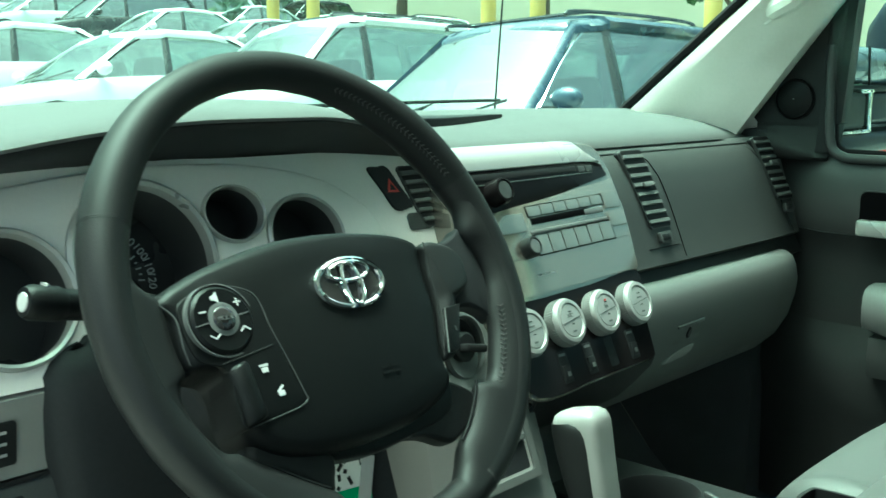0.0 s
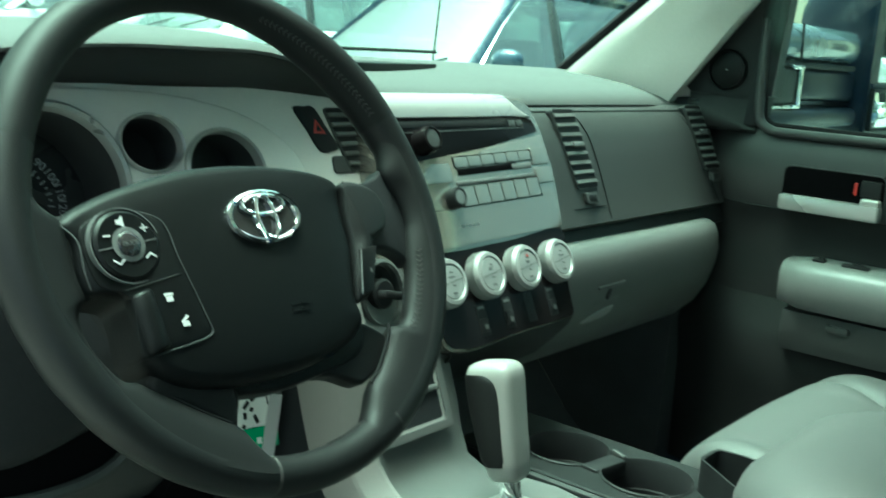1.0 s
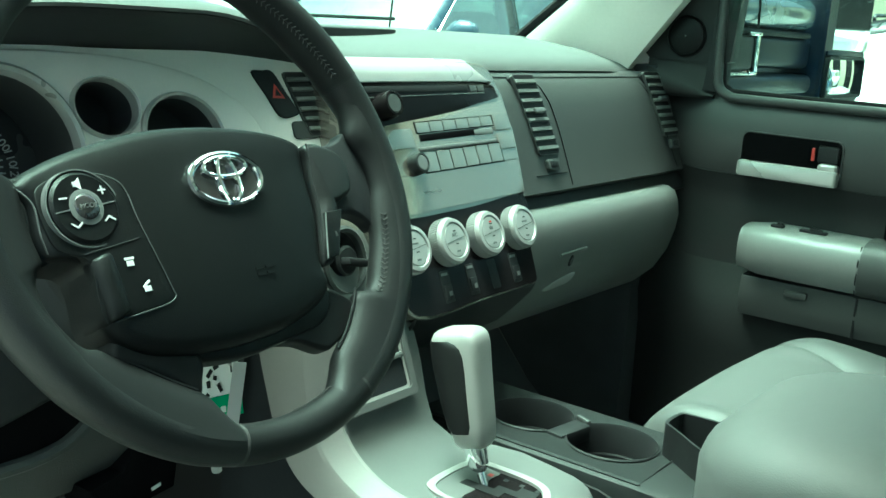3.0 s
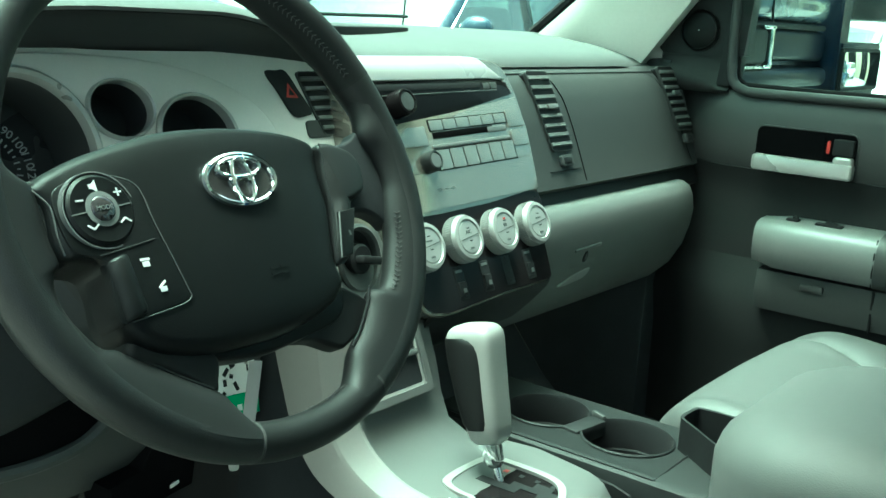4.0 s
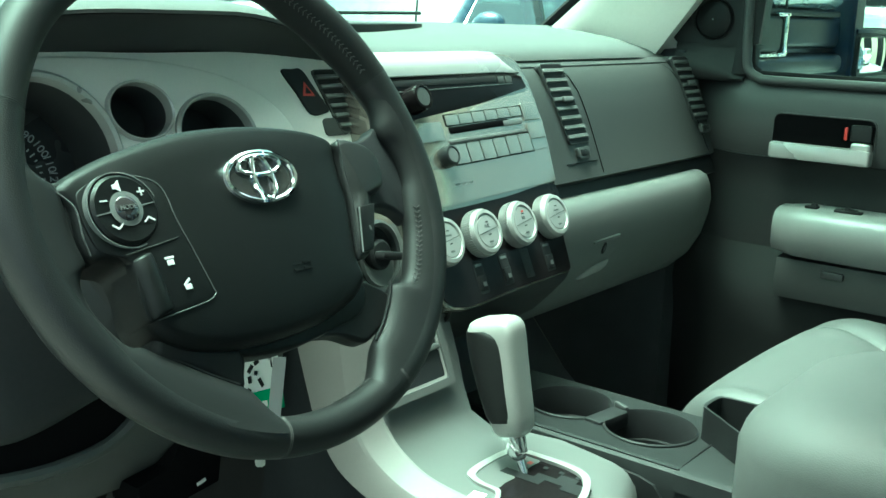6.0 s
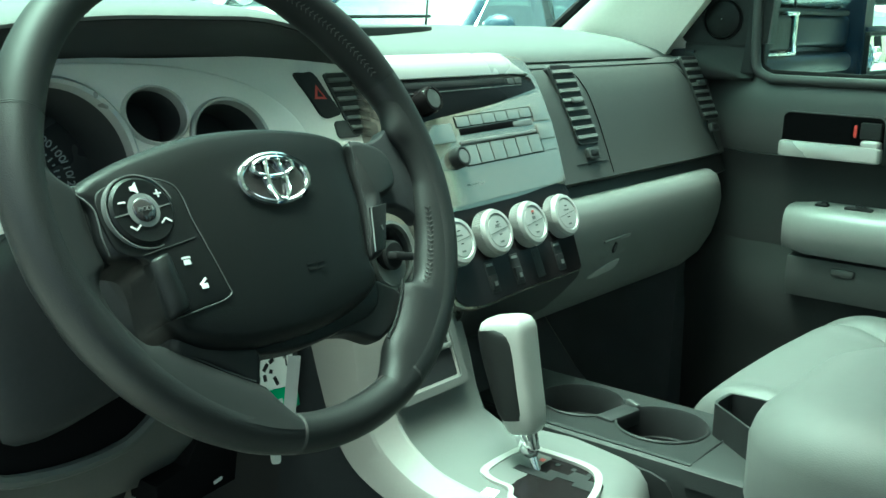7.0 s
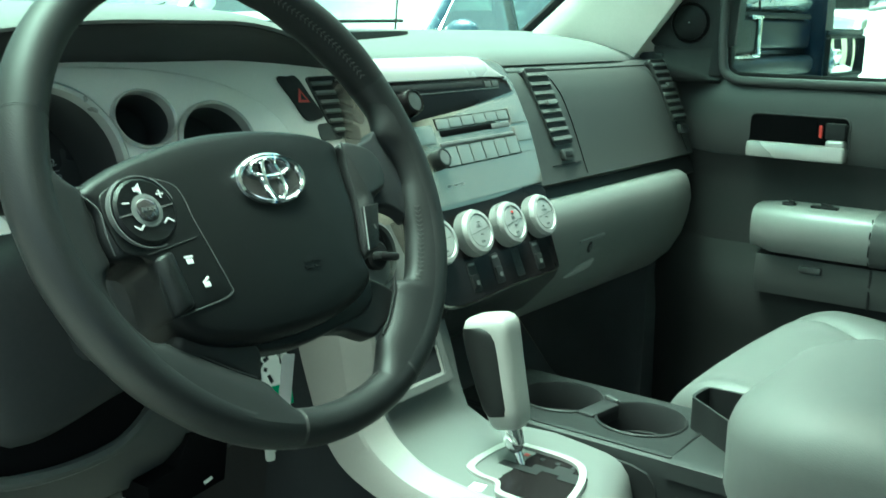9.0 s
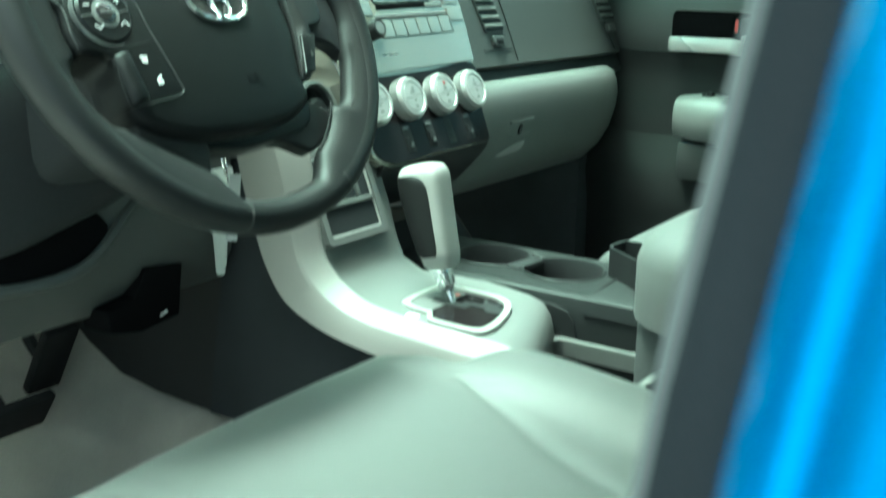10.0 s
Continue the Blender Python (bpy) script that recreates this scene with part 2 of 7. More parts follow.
def slab(bm, outline, m, low, high, bevel=0.0, crown=0.0, dome=None):
    """A rounded plate: an outline of (u, v) in the frame m, from depth low to high, its front edge softened and crowned."""
    c = Vector((sum(p[0] for p in outline) / len(outline), sum(p[1] for p in outline) / len(outline)))
    span = max((Vector(p[:2]) - c).length for p in outline)
    rings = [(1.0, low), (1.0, high - bevel)]
    if bevel:
        rings += [(None, 0.3), (None, 0.7), (None, 1.0)]
    rows = []
    for s, h in rings:
        row = []
        for p in outline:
            q = Vector(p[:2])
            if s is None:
                d = (c - q)
                inset = bevel * (1 - math.cos(h * math.pi / 2))
                q = q + d.normalized() * min(inset, d.length * 0.9)
                z = high - bevel + bevel * math.sin(h * math.pi / 2)
            else:
                z = h
            row.append(Vector((q.x, q.y, z)))
        rows.append(row)
    if dome:
        for s in (0.8, 0.6, 0.42, 0.27, 0.14, 0.05):
            rows.append([Vector((c.x + (q.x - c.x) * s, c.y + (q.y - c.y) * s, high)) for q in rows[4]])
        for row in rows[1:]:
            for q in row:
                q.z += dome(q.x, q.y)
    if crown:
        last = rows[-1]
        top = last[0].z
        for s in (0.8, 0.55, 0.3, 0.1):
            rows.append([Vector((c.x + (q.x - c.x) * s, c.y + (q.y - c.y) * s, top + crown * (1 - s * s))) for q in last])
    return loft(bm, [[m @ q for q in row] for row in rows], closed=True, caps=True)


def round_rect(w, h, r, n=5, cx=0.0, cy=0.0):
    r = min(r, w / 2 - 1e-5, h / 2 - 1e-5)
    out = []
    for sx, sy, a0 in ((1, 1, 0), (-1, 1, 90), (-1, -1, 180), (1, -1, 270)):
        for i in range(n + 1):
            a = radians(a0 + 90 * i / n)
            out.append((cx + sx * (w / 2 - r) + r * math.cos(a), cy + sy * (h / 2 - r) + r * math.sin(a)))
    return out


def curved(points, n=6):
    return [(p.x, p.y) for p in smooth_line([(q[0], q[1], 0) for q in points], n, True)]


def circle(c, r, n=40, ry=0.0):
    return [(c[0] + r * math.cos(2 * math.pi * i / n), c[1] + (ry or r) * math.sin(2 * math.pi * i / n)) for i in range(n)]


def ring_plate(bm, outer, inner, m, low, high):
    """A flat frame between two outlines with as many points each."""
    rows = [[m @ Vector((*p, h)) for p in o] for o, h in ((outer, low), (outer, high), (inner, high), (inner, low))]
    return loft(bm, rows, closed=True, loop=True)


def tube(bm, path, radius, seg=8, closed=False, flat=1.0, caps=True):
    """A round bar along a path; radius: one number or one for each place."""
    p = [Vector(q) for q in path]
    rows = []
    up = Vector((0.12, 0.2, 0.97)).normalized()
    for i, q in enumerate(p):
        a = p[i - 1] if (i or closed) else q
        b = p[(i + 1) % len(p)] if (i < len(p) - 1 or closed) else q
        d = (b - a).normalized()
        side = d.cross(up)
        if side.length < 1e-4:
            side = d.cross(Vector((1, 0, 0)))
        side.normalize()
        over = side.cross(d)
        r = radius[i] if isinstance(radius, (list, tuple)) else radius
        rows.append([q + side * r * math.cos(2 * math.pi * k / seg) + over * r * flat * math.sin(2 * math.pi * k / seg) for k in range(seg)])
    return loft(bm, rows, closed=True, loop=closed, caps=caps and not closed)


def prism(bm, outline, m, low, high):
    return slab(bm, outline, m, low, high)


def words(text, size, m, mat, parent, label="", name="lettering", thick=0.0003):
    cu = bpy.data.curves.new("text", "FONT")
    cu.body, cu.size, cu.align_x, cu.align_y, cu.extrude = text, size, "CENTER", "CENTER", thick
    tmp = new("tmp", cu)
    dg = bpy.context.evaluated_depsgraph_get()
    me = bpy.data.meshes.new_from_object(tmp.evaluated_get(dg))
    bpy.data.objects.remove(tmp)
    bm = bmesh.new()
    bm.from_mesh(me)
    bpy.data.meshes.remove(me)
    bmesh.ops.transform(bm, matrix=m, verts=bm.verts)
    return part(name, bm, mat, parent, label)


def sheet(bm, fn, us, vs):
    """A skin over a net of two numbers."""
    return loft(bm, [[Vector(fn(u, v)) for v in vs] for u in us])


def thicken(bm, depth):
    bmesh.ops.recalc_face_normals(bm, faces=bm.faces)
    bmesh.ops.solidify(bm, geom=bm.faces[:], thickness=depth)
    return bm


def steps(a, b, n):
    return [a + (b - a) * i / n for i in range(n + 1)]


def ease(a, b, x):
    t = min(1, max(0, (x - a) / (b - a)))
    return t * t * (3 - 2 * t)


def mixed(p, q, t):
    return [tuple(a + (b - a) * t for a, b in zip(i, j)) for i, j in zip(p, q)]

# ---- the cab: floor, walls, pillars, roof ----
def pillar_l(z):
    return 0.75 - (z - 1.385) * 0.20, 0.505 - (z - 1.385) * 1.317


def pillar_r(z):
    return 0.785 - (z - 1.374) * 0.12, 0.285 - (z - 1.374) * 0.80


def build_floor():
    prof = [(-1.68, 0.66), (-0.6, 0.66), (0.30, 0.66), (0.36, 0.675), (0.44, 0.74), (0.58, 0.90), (0.66, 1.0), (0.70, 1.15), (0.72, 1.33)]
    xs = [-0.78, -0.70, -0.5, -0.3, -0.22, -0.17, 0.0, 0.17, 0.22, 0.3, 0.5, 0.70, 0.78]
    bm = bmesh.new()

    def at(x, i):
        y, z = prof[i]
        hump = 0.145 * (1 - ease(0.17, 0.24, abs(x - 0.02)))
        return (x, y, max(z, 0.66 + hump) if i < 6 else z)

    loft(bm, [[at(x, i) for i in range(len(prof))] for x in xs])
    thicken(bm, 0.02)
    solo("floor", bm, CARPET, (0, -0.5, 0.6), "grey-brown carpeted cab floor rising to the toe board", "floor", "structure", sharp=60)


build_floor()


def build_mat(x0, x1):
    pts = [(-0.02, 0.672), (0.30, 0.672), (0.37, 0.688), (0.45, 0.756), (0.54, 0.857)]
    bm = bmesh.new()
    loft(bm, [[Vector((x, y, z)) for y, z in pts] for x in steps(x0, x1, 4)])
    thicken(bm, 0.006)
    solo("floor_mat", bm, MAT, ((x0 + x1) / 2, 0.2, 0.67), "black carpet floor mat lying in the footwell", "floor mat", group="floor mats", sharp=60)


build_mat(0.24, 0.775)


def build_pillar(side):
    bm = bmesh.new()
    rows = []
    for z in (1.34, 1.385, 1.45, 1.53, 1.62, 1.72, 1.83):
        lx, ly = pillar_l(z)
        rx, ry = pillar_r(z)
        a, b = Vector((lx, ly, z)), Vector((rx, ry, z))
        mid = a.lerp(b, 0.22) + Vector((-0.028, -0.004, 0))
        mid2 = a.lerp(b, 0.6) + Vector((-0.024, 0, 0))
        ring = [a, a + Vector((-0.012, -0.008, 0)), mid, a.lerp(b, 0.4) + Vector((-0.022, 0, 0)), mid2, b + Vector((-0.012, 0, 0)), b, b + Vector((0.10, 0.02, 0)), a + Vector((0.12, 0.06, 0))]
        rows.append([Vector((side * q.x, q.y, q.z)) for q in ring])
    loft(bm, rows, closed=True, caps=True)
    name = "right" if side > 0 else "left"
    p = solo(f"pillar_{name}", bm, PILLAR, (side * 0.77, 0.4, 1.34), "light grey moulded windscreen pillar trim", "pillar", "structure", sharp=50)
    # black glass border along the windscreen edge
    bm = bmesh.new()
    path = [Vector((side * (pillar_l(z)[0] - 0.004), pillar_l(z)[1] + 0.012, z)) for z in steps(1.37, 1.83, 6)]
    tube(bm, path, 0.008, 6)
    part("glass_border", bm, RUBBER, p, "black ceramic edge of the windscreen")
    return p


build_pillar(1)
build_pillar(-1)


def windscreen():
    bm = bmesh.new()
    rows = []
    for z in steps(1.375, 1.84, 6):
        lx, ly = pillar_l(z)
        rows.append([Vector((lx * s, ly + 0.03 + 0.26 * (1 - s * s) * (1 - 0.35 * (z - 1.375) / 0.46), z)) for s in steps(-1, 1, 14)])
    loft(bm, rows)
    thicken(bm, 0.005)
    ob = solo("windscreen", bm, GLASS, (0, 0.6, 1.38), "clear raked laminated windscreen", "windscreen", "structure", sharp=80)
    ob.visible_shadow = False


windscreen()


def grab_handle():
    t = thing("grab_handle", (0.73, 0.13, 1.52), "light grey moulded grab handle on the windscreen pillar", "grab handle")
    path = smooth_line([(0.745, 0.235, 1.553), (0.715, 0.21, 1.557), (0.70, 0.17, 1.575), (0.69, 0.10, 1.63), (0.68, 0.02, 1.70), (0.685, -0.03, 1.745), (0.70, -0.05, 1.77)], 5)
    bm = tube(bmesh.new(), path, [0.022] + [0.017] * (len(path) - 2) + [0.022], 10)
    part("grip", bm, PILLAR, t)
    for p, r in (((0.748, 0.238, 1.552), 0.03), ((0.708, -0.055, 1.775), 0.028)):
        bm = bmesh.new()
        lathe(bm, [(0.0, 0.03), (r * 0.7, 0.028), (r, 0.018), (r * 1.15, 0.0)], Matrix.Translation(p) @ pose(0, 0, 0, 0, -90, 0), 16)
        part("mount", bm, PILLAR, t)


grab_handle()

# roof with headliner
bm = bmesh.new()
sheet(bm, lambda x, y: (x, y, 1.845 + 0.045 * (1 - (x / 0.72) ** 2) - 0.02 * ease(-0.2, 0.02, y)), steps(-0.72, 0.72, 10), steps(-1.7, -0.06, 8))
thicken(bm, 0.012)
solo("ceiling", bm, LINER, (0, -0.8, 1.84), "light grey fabric headliner", "headliner", "structure", sharp=80)
bm = bmesh.new()
sheet(bm, lambda x, y: (x, y, 1.885 + 0.05 * (1 - (x / 0.78) ** 2)), steps(-0.78, 0.78, 10), steps(-1.74, -0.04, 8))
thicken(bm, 0.004)
solo("roof", bm, BLUE, (0, -0.8, 1.88), "blue metallic painted roof skin", "roof", "structure", sharp=80)
for s, nm in ((1, "right"), (-1, "left")):
    bm = bmesh.new()
    tube(bm, smooth_line([(s * 0.70, -0.04, 1.83), (s * 0.725, -0.5, 1.855), (s * 0.725, -1.2, 1.85), (s * 0.71, -1.7, 1.82)], 4), 0.035, 8)
    solo(f"roof_rail_{nm}", bm, PILLAR, (s * 0.72, -0.8, 1.84), "light grey trim along the roof edge above the doors", "roof rail", "structure")
# rear wall with its window
bm = bmesh.new()
box(bm, (1.5, 0.04, 0.70), Matrix.Translation((0, -1.72, 1.0)), 0.01)
box(bm, (0.22, 0.04, 0.50), Matrix.Translation((-0.65, -1.72, 1.60)), 0.01)
box(bm, (0.22, 0.04, 0.50), Matrix.Translation((0.65, -1.72, 1.60)), 0.01)
box(bm, (1.08, 0.04, 0.10), Matrix.Translation((0, -1.72, 1.80)), 0.01)
solo("wall_rear", bm, DASH, (0, -1.72, 0.66), "dark grey cab back wall round the rear window", "wall", "structure")
bm = boxed((1.08, 0.006, 0.40), Matrix.Translation((0, -1.72, 1.55)))
rw = solo("window_rear", bm, GLASS, (0, -1.72, 1.35), "clear rear cab window", "window", "structure")
rw.visible_shadow = False
# firewall and cowl behind the dashboard
bm = boxed((1.62, 0.03, 0.75), Matrix.Translation((0, 0.95, 1.0)), 0.01)
solo("wall_front", bm, FELT, (0, 0.95, 0.62), "black firewall closing the footwell", "wall", "structure")


def b_pillar_left():
    t = thing("centre_pillar", (-0.85, -0.62, 0.62), "blue painted door pillar with a grey seal at the driver's opening", "door pillar", kind="structure")

    def col(plan, lean):
        rows = []
        for z in (0.55, 0.8, 1.0, 1.15, 1.25, 1.35, 1.5, 1.65, 1.84):
            d = max(0, z - 1.28) * lean + (z - 1.28) * 0.02
            rows.append([Vector((x + d * 0.85, y - (z - 1.32) * 0.12, z)) for x, y in plan])
        return rows

    grey = [(-0.765, -0.553), (-0.778, -0.547), (-0.80, -0.548), (-0.815, -0.553), (-0.828, -0.560), (-0.828, -0.62), (-0.77, -0.62), (-0.745, -0.59)]
    part("seal_trim", loft(bmesh.new(), col(grey, 0.22), closed=True, caps=True), JAMB, t, "grey plastic and rubber trim along the door opening", sharp=45)
    dark = [(-0.827, -0.5595), (-0.836, -0.5640), (-0.845, -0.5705), (-0.8515, -0.5765), (-0.853, -0.585), (-0.85, -0.61), (-0.83, -0.61)]
    part("weatherstrip", loft(bmesh.new(), col(dark, 0.22), closed=True, caps=True), STRIP, t, "black rubber weatherstrip", sharp=45)
    blue = curved([(-0.8535, -0.625), (-0.8515, -0.600), (-0.8505, -0.5865), (-0.852, -0.5800), (-0.858, -0.5808), (-0.866, -0.5838), (-0.8720, -0.5872), (-0.8765, -0.5910), (-0.8790, -0.5945), (-0.8825, -0.5965), (-0.890, -0.6000), (-0.8975, -0.6075), (-0.906, -0.613), (-0.920, -0.619), (-0.932, -0.628), (-0.940, -0.642), (-0.946, -0.665), (-0.948, -0.73), (-0.90, -0.73), (-0.858, -0.67)], 4)
    part("painted_jamb", loft(bmesh.new(), col(blue, 0.22), closed=True, caps=True), BLUE, t, "glossy blue metallic paint", sharp=45)
    inner = [(-0.745, -0.622), (-0.745, -0.74), (-0.80, -0.74), (-0.80, -0.622)]
    part("inner_trim", loft(bmesh.new(), col(inner, 0.2), closed=True, caps=True), PILLAR, t)


b_pillar_left()


def side_wall(s):
    """Rear door and sill that close the cab on one side."""
    name = "right" if s > 0 else "left"
    t = thing(f"rear_door_{name}", (s * 0.88, -1.2, 0.6), "blue closed rear door with a clear side window", "car door", kind="structure")
    bm = bmesh.new()
    rows = []
    for y in (-0.745, -1.2, -1.70):
        rows.append([Vector((s * x, y, z)) for x, z in ((0.90, 0.55), (0.945, 0.80), (0.95, 1.05), (0.935, 1.25), (0.90, 1.335), (0.80, 1.34), (0.78, 1.25), (0.78, 0.60))])
    loft(bm, rows, closed=True, caps=True)
    part("door_shell", bm, BLUE, t, sharp=45)
    bm = loft(bmesh.new(), [[Vector((s * (0.84 - (z - 1.335) * 0.25), y, z)) for y in (-0.76, -1.68)] for z in (1.335, 1.6, 1.835)])
    g = part("pane", thicken(bm, 0.005), GLASS, t)
    g.visible_shadow = False
    bm = boxed((0.05, 0.09, 0.52), Matrix.Translation((s * 0.76, -1.69, 1.59)) @ pose(0, 0, 0, 0, -s * 13, 0), 0.01)
    part("rear_pillar", bm, PILLAR, t)


side_wall(1)
side_wall(-1)
bm = loft(bmesh.new(), [[Vector((x, y, z)) for x, z in ((-0.78, 0.62), (-0.76, 0.70), (-0.80, 0.715), (-0.88, 0.70), (-0.93, 0.62), (-0.93, 0.45), (-0.80, 0.45))] for y in (-0.60, 0.0, 0.62)], closed=True, caps=True)
solo("door_sill", bm, CARPET, (-0.85, 0, 0.45), "grey door sill of the open driver's doorway", "door sill", "structure")
bm = loft(bmesh.new(), [[Vector((x, y, z)) for x, z in ((-0.74, 0.66), (-0.735, 1.0), (-0.74, 1.36), (-0.86, 1.36), (-0.90, 0.66))] for y in (0.33, 0.95)], closed=True, caps=True)
solo("kick_panel", bm, GRAPHITE, (-0.78, 0.5, 0.66), "grey kick panel beside the driver's footwell", "kick panel", "structure")
bm = loft(bmesh.new(), [[Vector((x, y, z)) for x, z in ((0.795, 0.66), (0.795, 1.0), (0.80, 1.36), (0.90, 1.36), (0.92, 0.66))] for y in (0.26, 0.95)], closed=True, caps=True)
solo("kick_panel", bm, KICK, (0.82, 0.5, 0.66), "dark kick panel beside the passenger footwell", "kick panel", "structure")
bm = loft(bmesh.new(), [[Vector((x, y, z)) for x, z in ((0.745, 0.70), (0.75, 1.34), (0.70, 1.84), (0.78, 1.84), (0.84, 1.34), (0.86, 0.70))] for y in (-0.63, -0.75)], closed=True, caps=True)
solo("centre_pillar", bm, PILLAR, (0.78, -0.69, 0.7), "light grey door pillar behind the passenger seat", "door pillar", "structure")

bm = boxed((1.5, 2.6, 0.62), Matrix.Translation((0, -0.40, 0.31)), 0.04)
solo("underbody", bm, BLACK, (0, -0.40, 0.0), "black underside that carries the cab on the asphalt", "underbody", "structure")

# wipers resting at the foot of the windscreen
for x0, x1 in ((-0.45, 0.02), (0.08, 0.55)):
    def low_glass(x, z):
        lx, ly = pillar_l(z)
        return Vector((x, ly + 0.045 + 0.26 * (1 - (x / lx) ** 2), z))
    wt = thing("windscreen_wiper", low_glass(x0, 1.385), "black windscreen wiper resting on the glass", "wiper", "wipers")
    part("blade", tube(bmesh.new(), [low_glass(x, 1.394 + 0.012 * f) for f, x in zip(steps(0, 1, 8), steps(x0, x1, 8))], 0.0030, 6), RUBBER, wt)
    part("arm", tube(bmesh.new(), [low_glass(x0 - 0.1, 1.375) + Vector((0, 0.02, 0)), low_glass((x0 + x1) / 2, 1.402) + Vector((0, 0.012, 0))], 0.0032, 6), BLACK, wt)

# ---- dashboard ----
dash = thing("dashboard", (0.0, 0.3, 1.0), "two-tone grey moulded dashboard with a hooded gauge cluster", "dashboard")
LOW = [(0.86, 1.37), (0.62, 1.388), (0.50, 1.389), (0.40, 1.385), (0.33, 1.377), (0.29, 1.366), (0.27, 1.356), (0.266, 1.348), (0.275, 1.342), (0.30, 1.338)]
HIGH = [(0.86, 1.37), (0.62, 1.396), (0.46, 1.4115), (0.36, 1.4158), (0.285, 1.4150), (0.232, 1.4110), (0.204, 1.4065), (0.199, 1.4025), (0.206, 1.396), (0.285, 1.362)]


def hood(x):
    return ease(-0.80, -0.58, x) * (1 - ease(-0.26, 0.06, x))


def top_row(x):
    h = hood(x)
    out = []
    for i, (y, z) in enumerate(mixed(LOW, HIGH, h)):
        edge = 0.505 + 0.26 * (1 - (x / 0.76) ** 2) + 0.03
        if i == 0:
            y = edge
        elif i == 1:
            y = min(y, edge - 0.05)
        elif i == 2:
            y = min(y, edge - 0.09)
        end = ease(0.62, 0.80, abs(x))
        arch = 0.0175 * (max(0.0, -0.36 - x) / 0.19) ** 1.7 * h * (i > 1) * (i < 9)
        out.append(Vector((x, y + 0.03 * end * (i > 3) * (x > 0), z - 0.012 * end * (i > 1) - min(arch, 0.030))))
    return out


bm = loft(bmesh.new(), [top_row(x)[:8] for x in steps(-0.80, 0.80, 64)])
thicken(bm, -0.004)
part("top_pad", bm, DASH_TOP, dash, "dark grey grained top pad with a raised hood", sharp=50)
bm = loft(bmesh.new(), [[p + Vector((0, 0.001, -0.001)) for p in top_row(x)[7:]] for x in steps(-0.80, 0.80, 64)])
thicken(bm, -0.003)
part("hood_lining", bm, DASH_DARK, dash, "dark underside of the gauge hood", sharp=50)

# dark slab painting the shaded tray in the top pad, at the windscreen's foot
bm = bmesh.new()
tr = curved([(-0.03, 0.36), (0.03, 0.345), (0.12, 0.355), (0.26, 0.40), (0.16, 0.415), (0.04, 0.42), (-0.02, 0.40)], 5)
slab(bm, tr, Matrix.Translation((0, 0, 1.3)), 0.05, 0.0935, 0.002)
part("tray_shade", bm, DASH_DARK, dash, "dark slab painting the shaded tray in the top pad")


def face_row(x):
    k = ease(0.70, 0.80, x)
    prof = [(0.272, 1.3455), (0.262, 1.342), (0.248, 1.328), (0.236, 1.305), (0.224, 1.27), (0.213, 1.235), (0.203, 1.205), (0.198, 1.192), (0.205, 1.187), (0.24, 1.184)]
    return [Vector((x, y + 0.004 * k, z)) for y, z in prof]


bm = loft(bmesh.new(), [face_row(x) for x in steps(0.225, 0.815, 20)])
thicken(bm, -0.004)
part("passenger_panel", bm, GRAPHITE, dash, "smooth grey airbag panel", sharp=50)


def seam(points, r=0.0011, parent=dash, mat=BLACK, name="panel_seam"):
    part(name, tube(bmesh.new(), points, r, 5), mat, parent)


def on_face(x, f):
    """A place on the passenger panel: f from 0 at its top to 1 at its foot."""
    row = face_row(x)[1:8]
    t = f * (len(row) - 1)
    i = min(int(t), len(row) - 2)
    return row[i].lerp(row[i + 1], t - i)


FACE_OUT = Vector((0, -0.93, 0.37))
seam([on_face(x, 0.03) + FACE_OUT * 0.0046 for x in steps(0.29, 0.725, 10)], 0.0011)
seam([Vector((0.376 + 0.052 * (1 - (1 - f) ** 2.2), *on_face(0.38, f)[1:])) + FACE_OUT * 0.0046 for f in steps(0.05, 0.98, 14)], 0.0009)
seam([Vector((x, *on_face(0.38, 0.80)[1:])) + FACE_OUT * 0.0046 for x in (0.338, 0.38, 0.4185)], 0.0008)
seam([Vector((0.690 + 0.098 * (1 - (1 - f) ** 1.8), *on_face(0.74, f)[1:])) + FACE_OUT * 0.0046 for f in steps(0.03, 0.97, 14)], 0.0009)
# dark recessed band under the panel
bm = loft(bmesh.new(), [[Vector((x, 0.214, 1.19)), Vector((x, 0.205, 1.18)), Vector((x, 0.196, 1.160)), Vector((x, 0.215, 1.150))] for x in steps(0.225, 0.812, 6)])
part("shadow_band", thicken(bm, -0.004), DASH_DARK, dash, "dark recessed band above the glove box")
bm = boxed((0.035, 0.004, 0.003), Matrix.Translation((0.30, 0.203, 1.186)), 0.001)
part("upper_bin_catch", bm, SILVER, dash, "thin silver catch")

# glove box
bm = bmesh.new()
prof = [(0.21, 1.166), (0.186, 1.165), (0.175, 1.159), (0.169, 1.147), (0.165, 1.125), (0.168, 1.10), (0.178, 1.065), (0.198, 1.03), (0.23, 1.00), (0.28, 0.985), (0.33, 0.98)]
rows = []
for x in [0.228] + steps(0.235, 0.735, 10) + [0.757, 0.770, 0.779, 0.784]:
    e = ease(0.725, 0.787, x) ** 2
    zc = 1.10
    rows.append([Vector((x, y + 0.05 * e, zc + (z - zc) * (1 - 0.35 * e))) for y, z in prof])
loft(bm, rows)
thicken(bm, -0.004)
gb = part("glove_box", bm, GLOVE, dash, "lighter grey glove box door", sharp=50)
GM = plate((0.386, 0.1675, 1.092), -14)
part("latch_edge", boxed((0.072, 0.0042, 0.004), shift(GM, 0.0063, 0.0165, 0.0012) @ pose(0, 0, 0, 0, 0, 1.2), 0.0012), KNOB, gb, "silver edge of the latch")
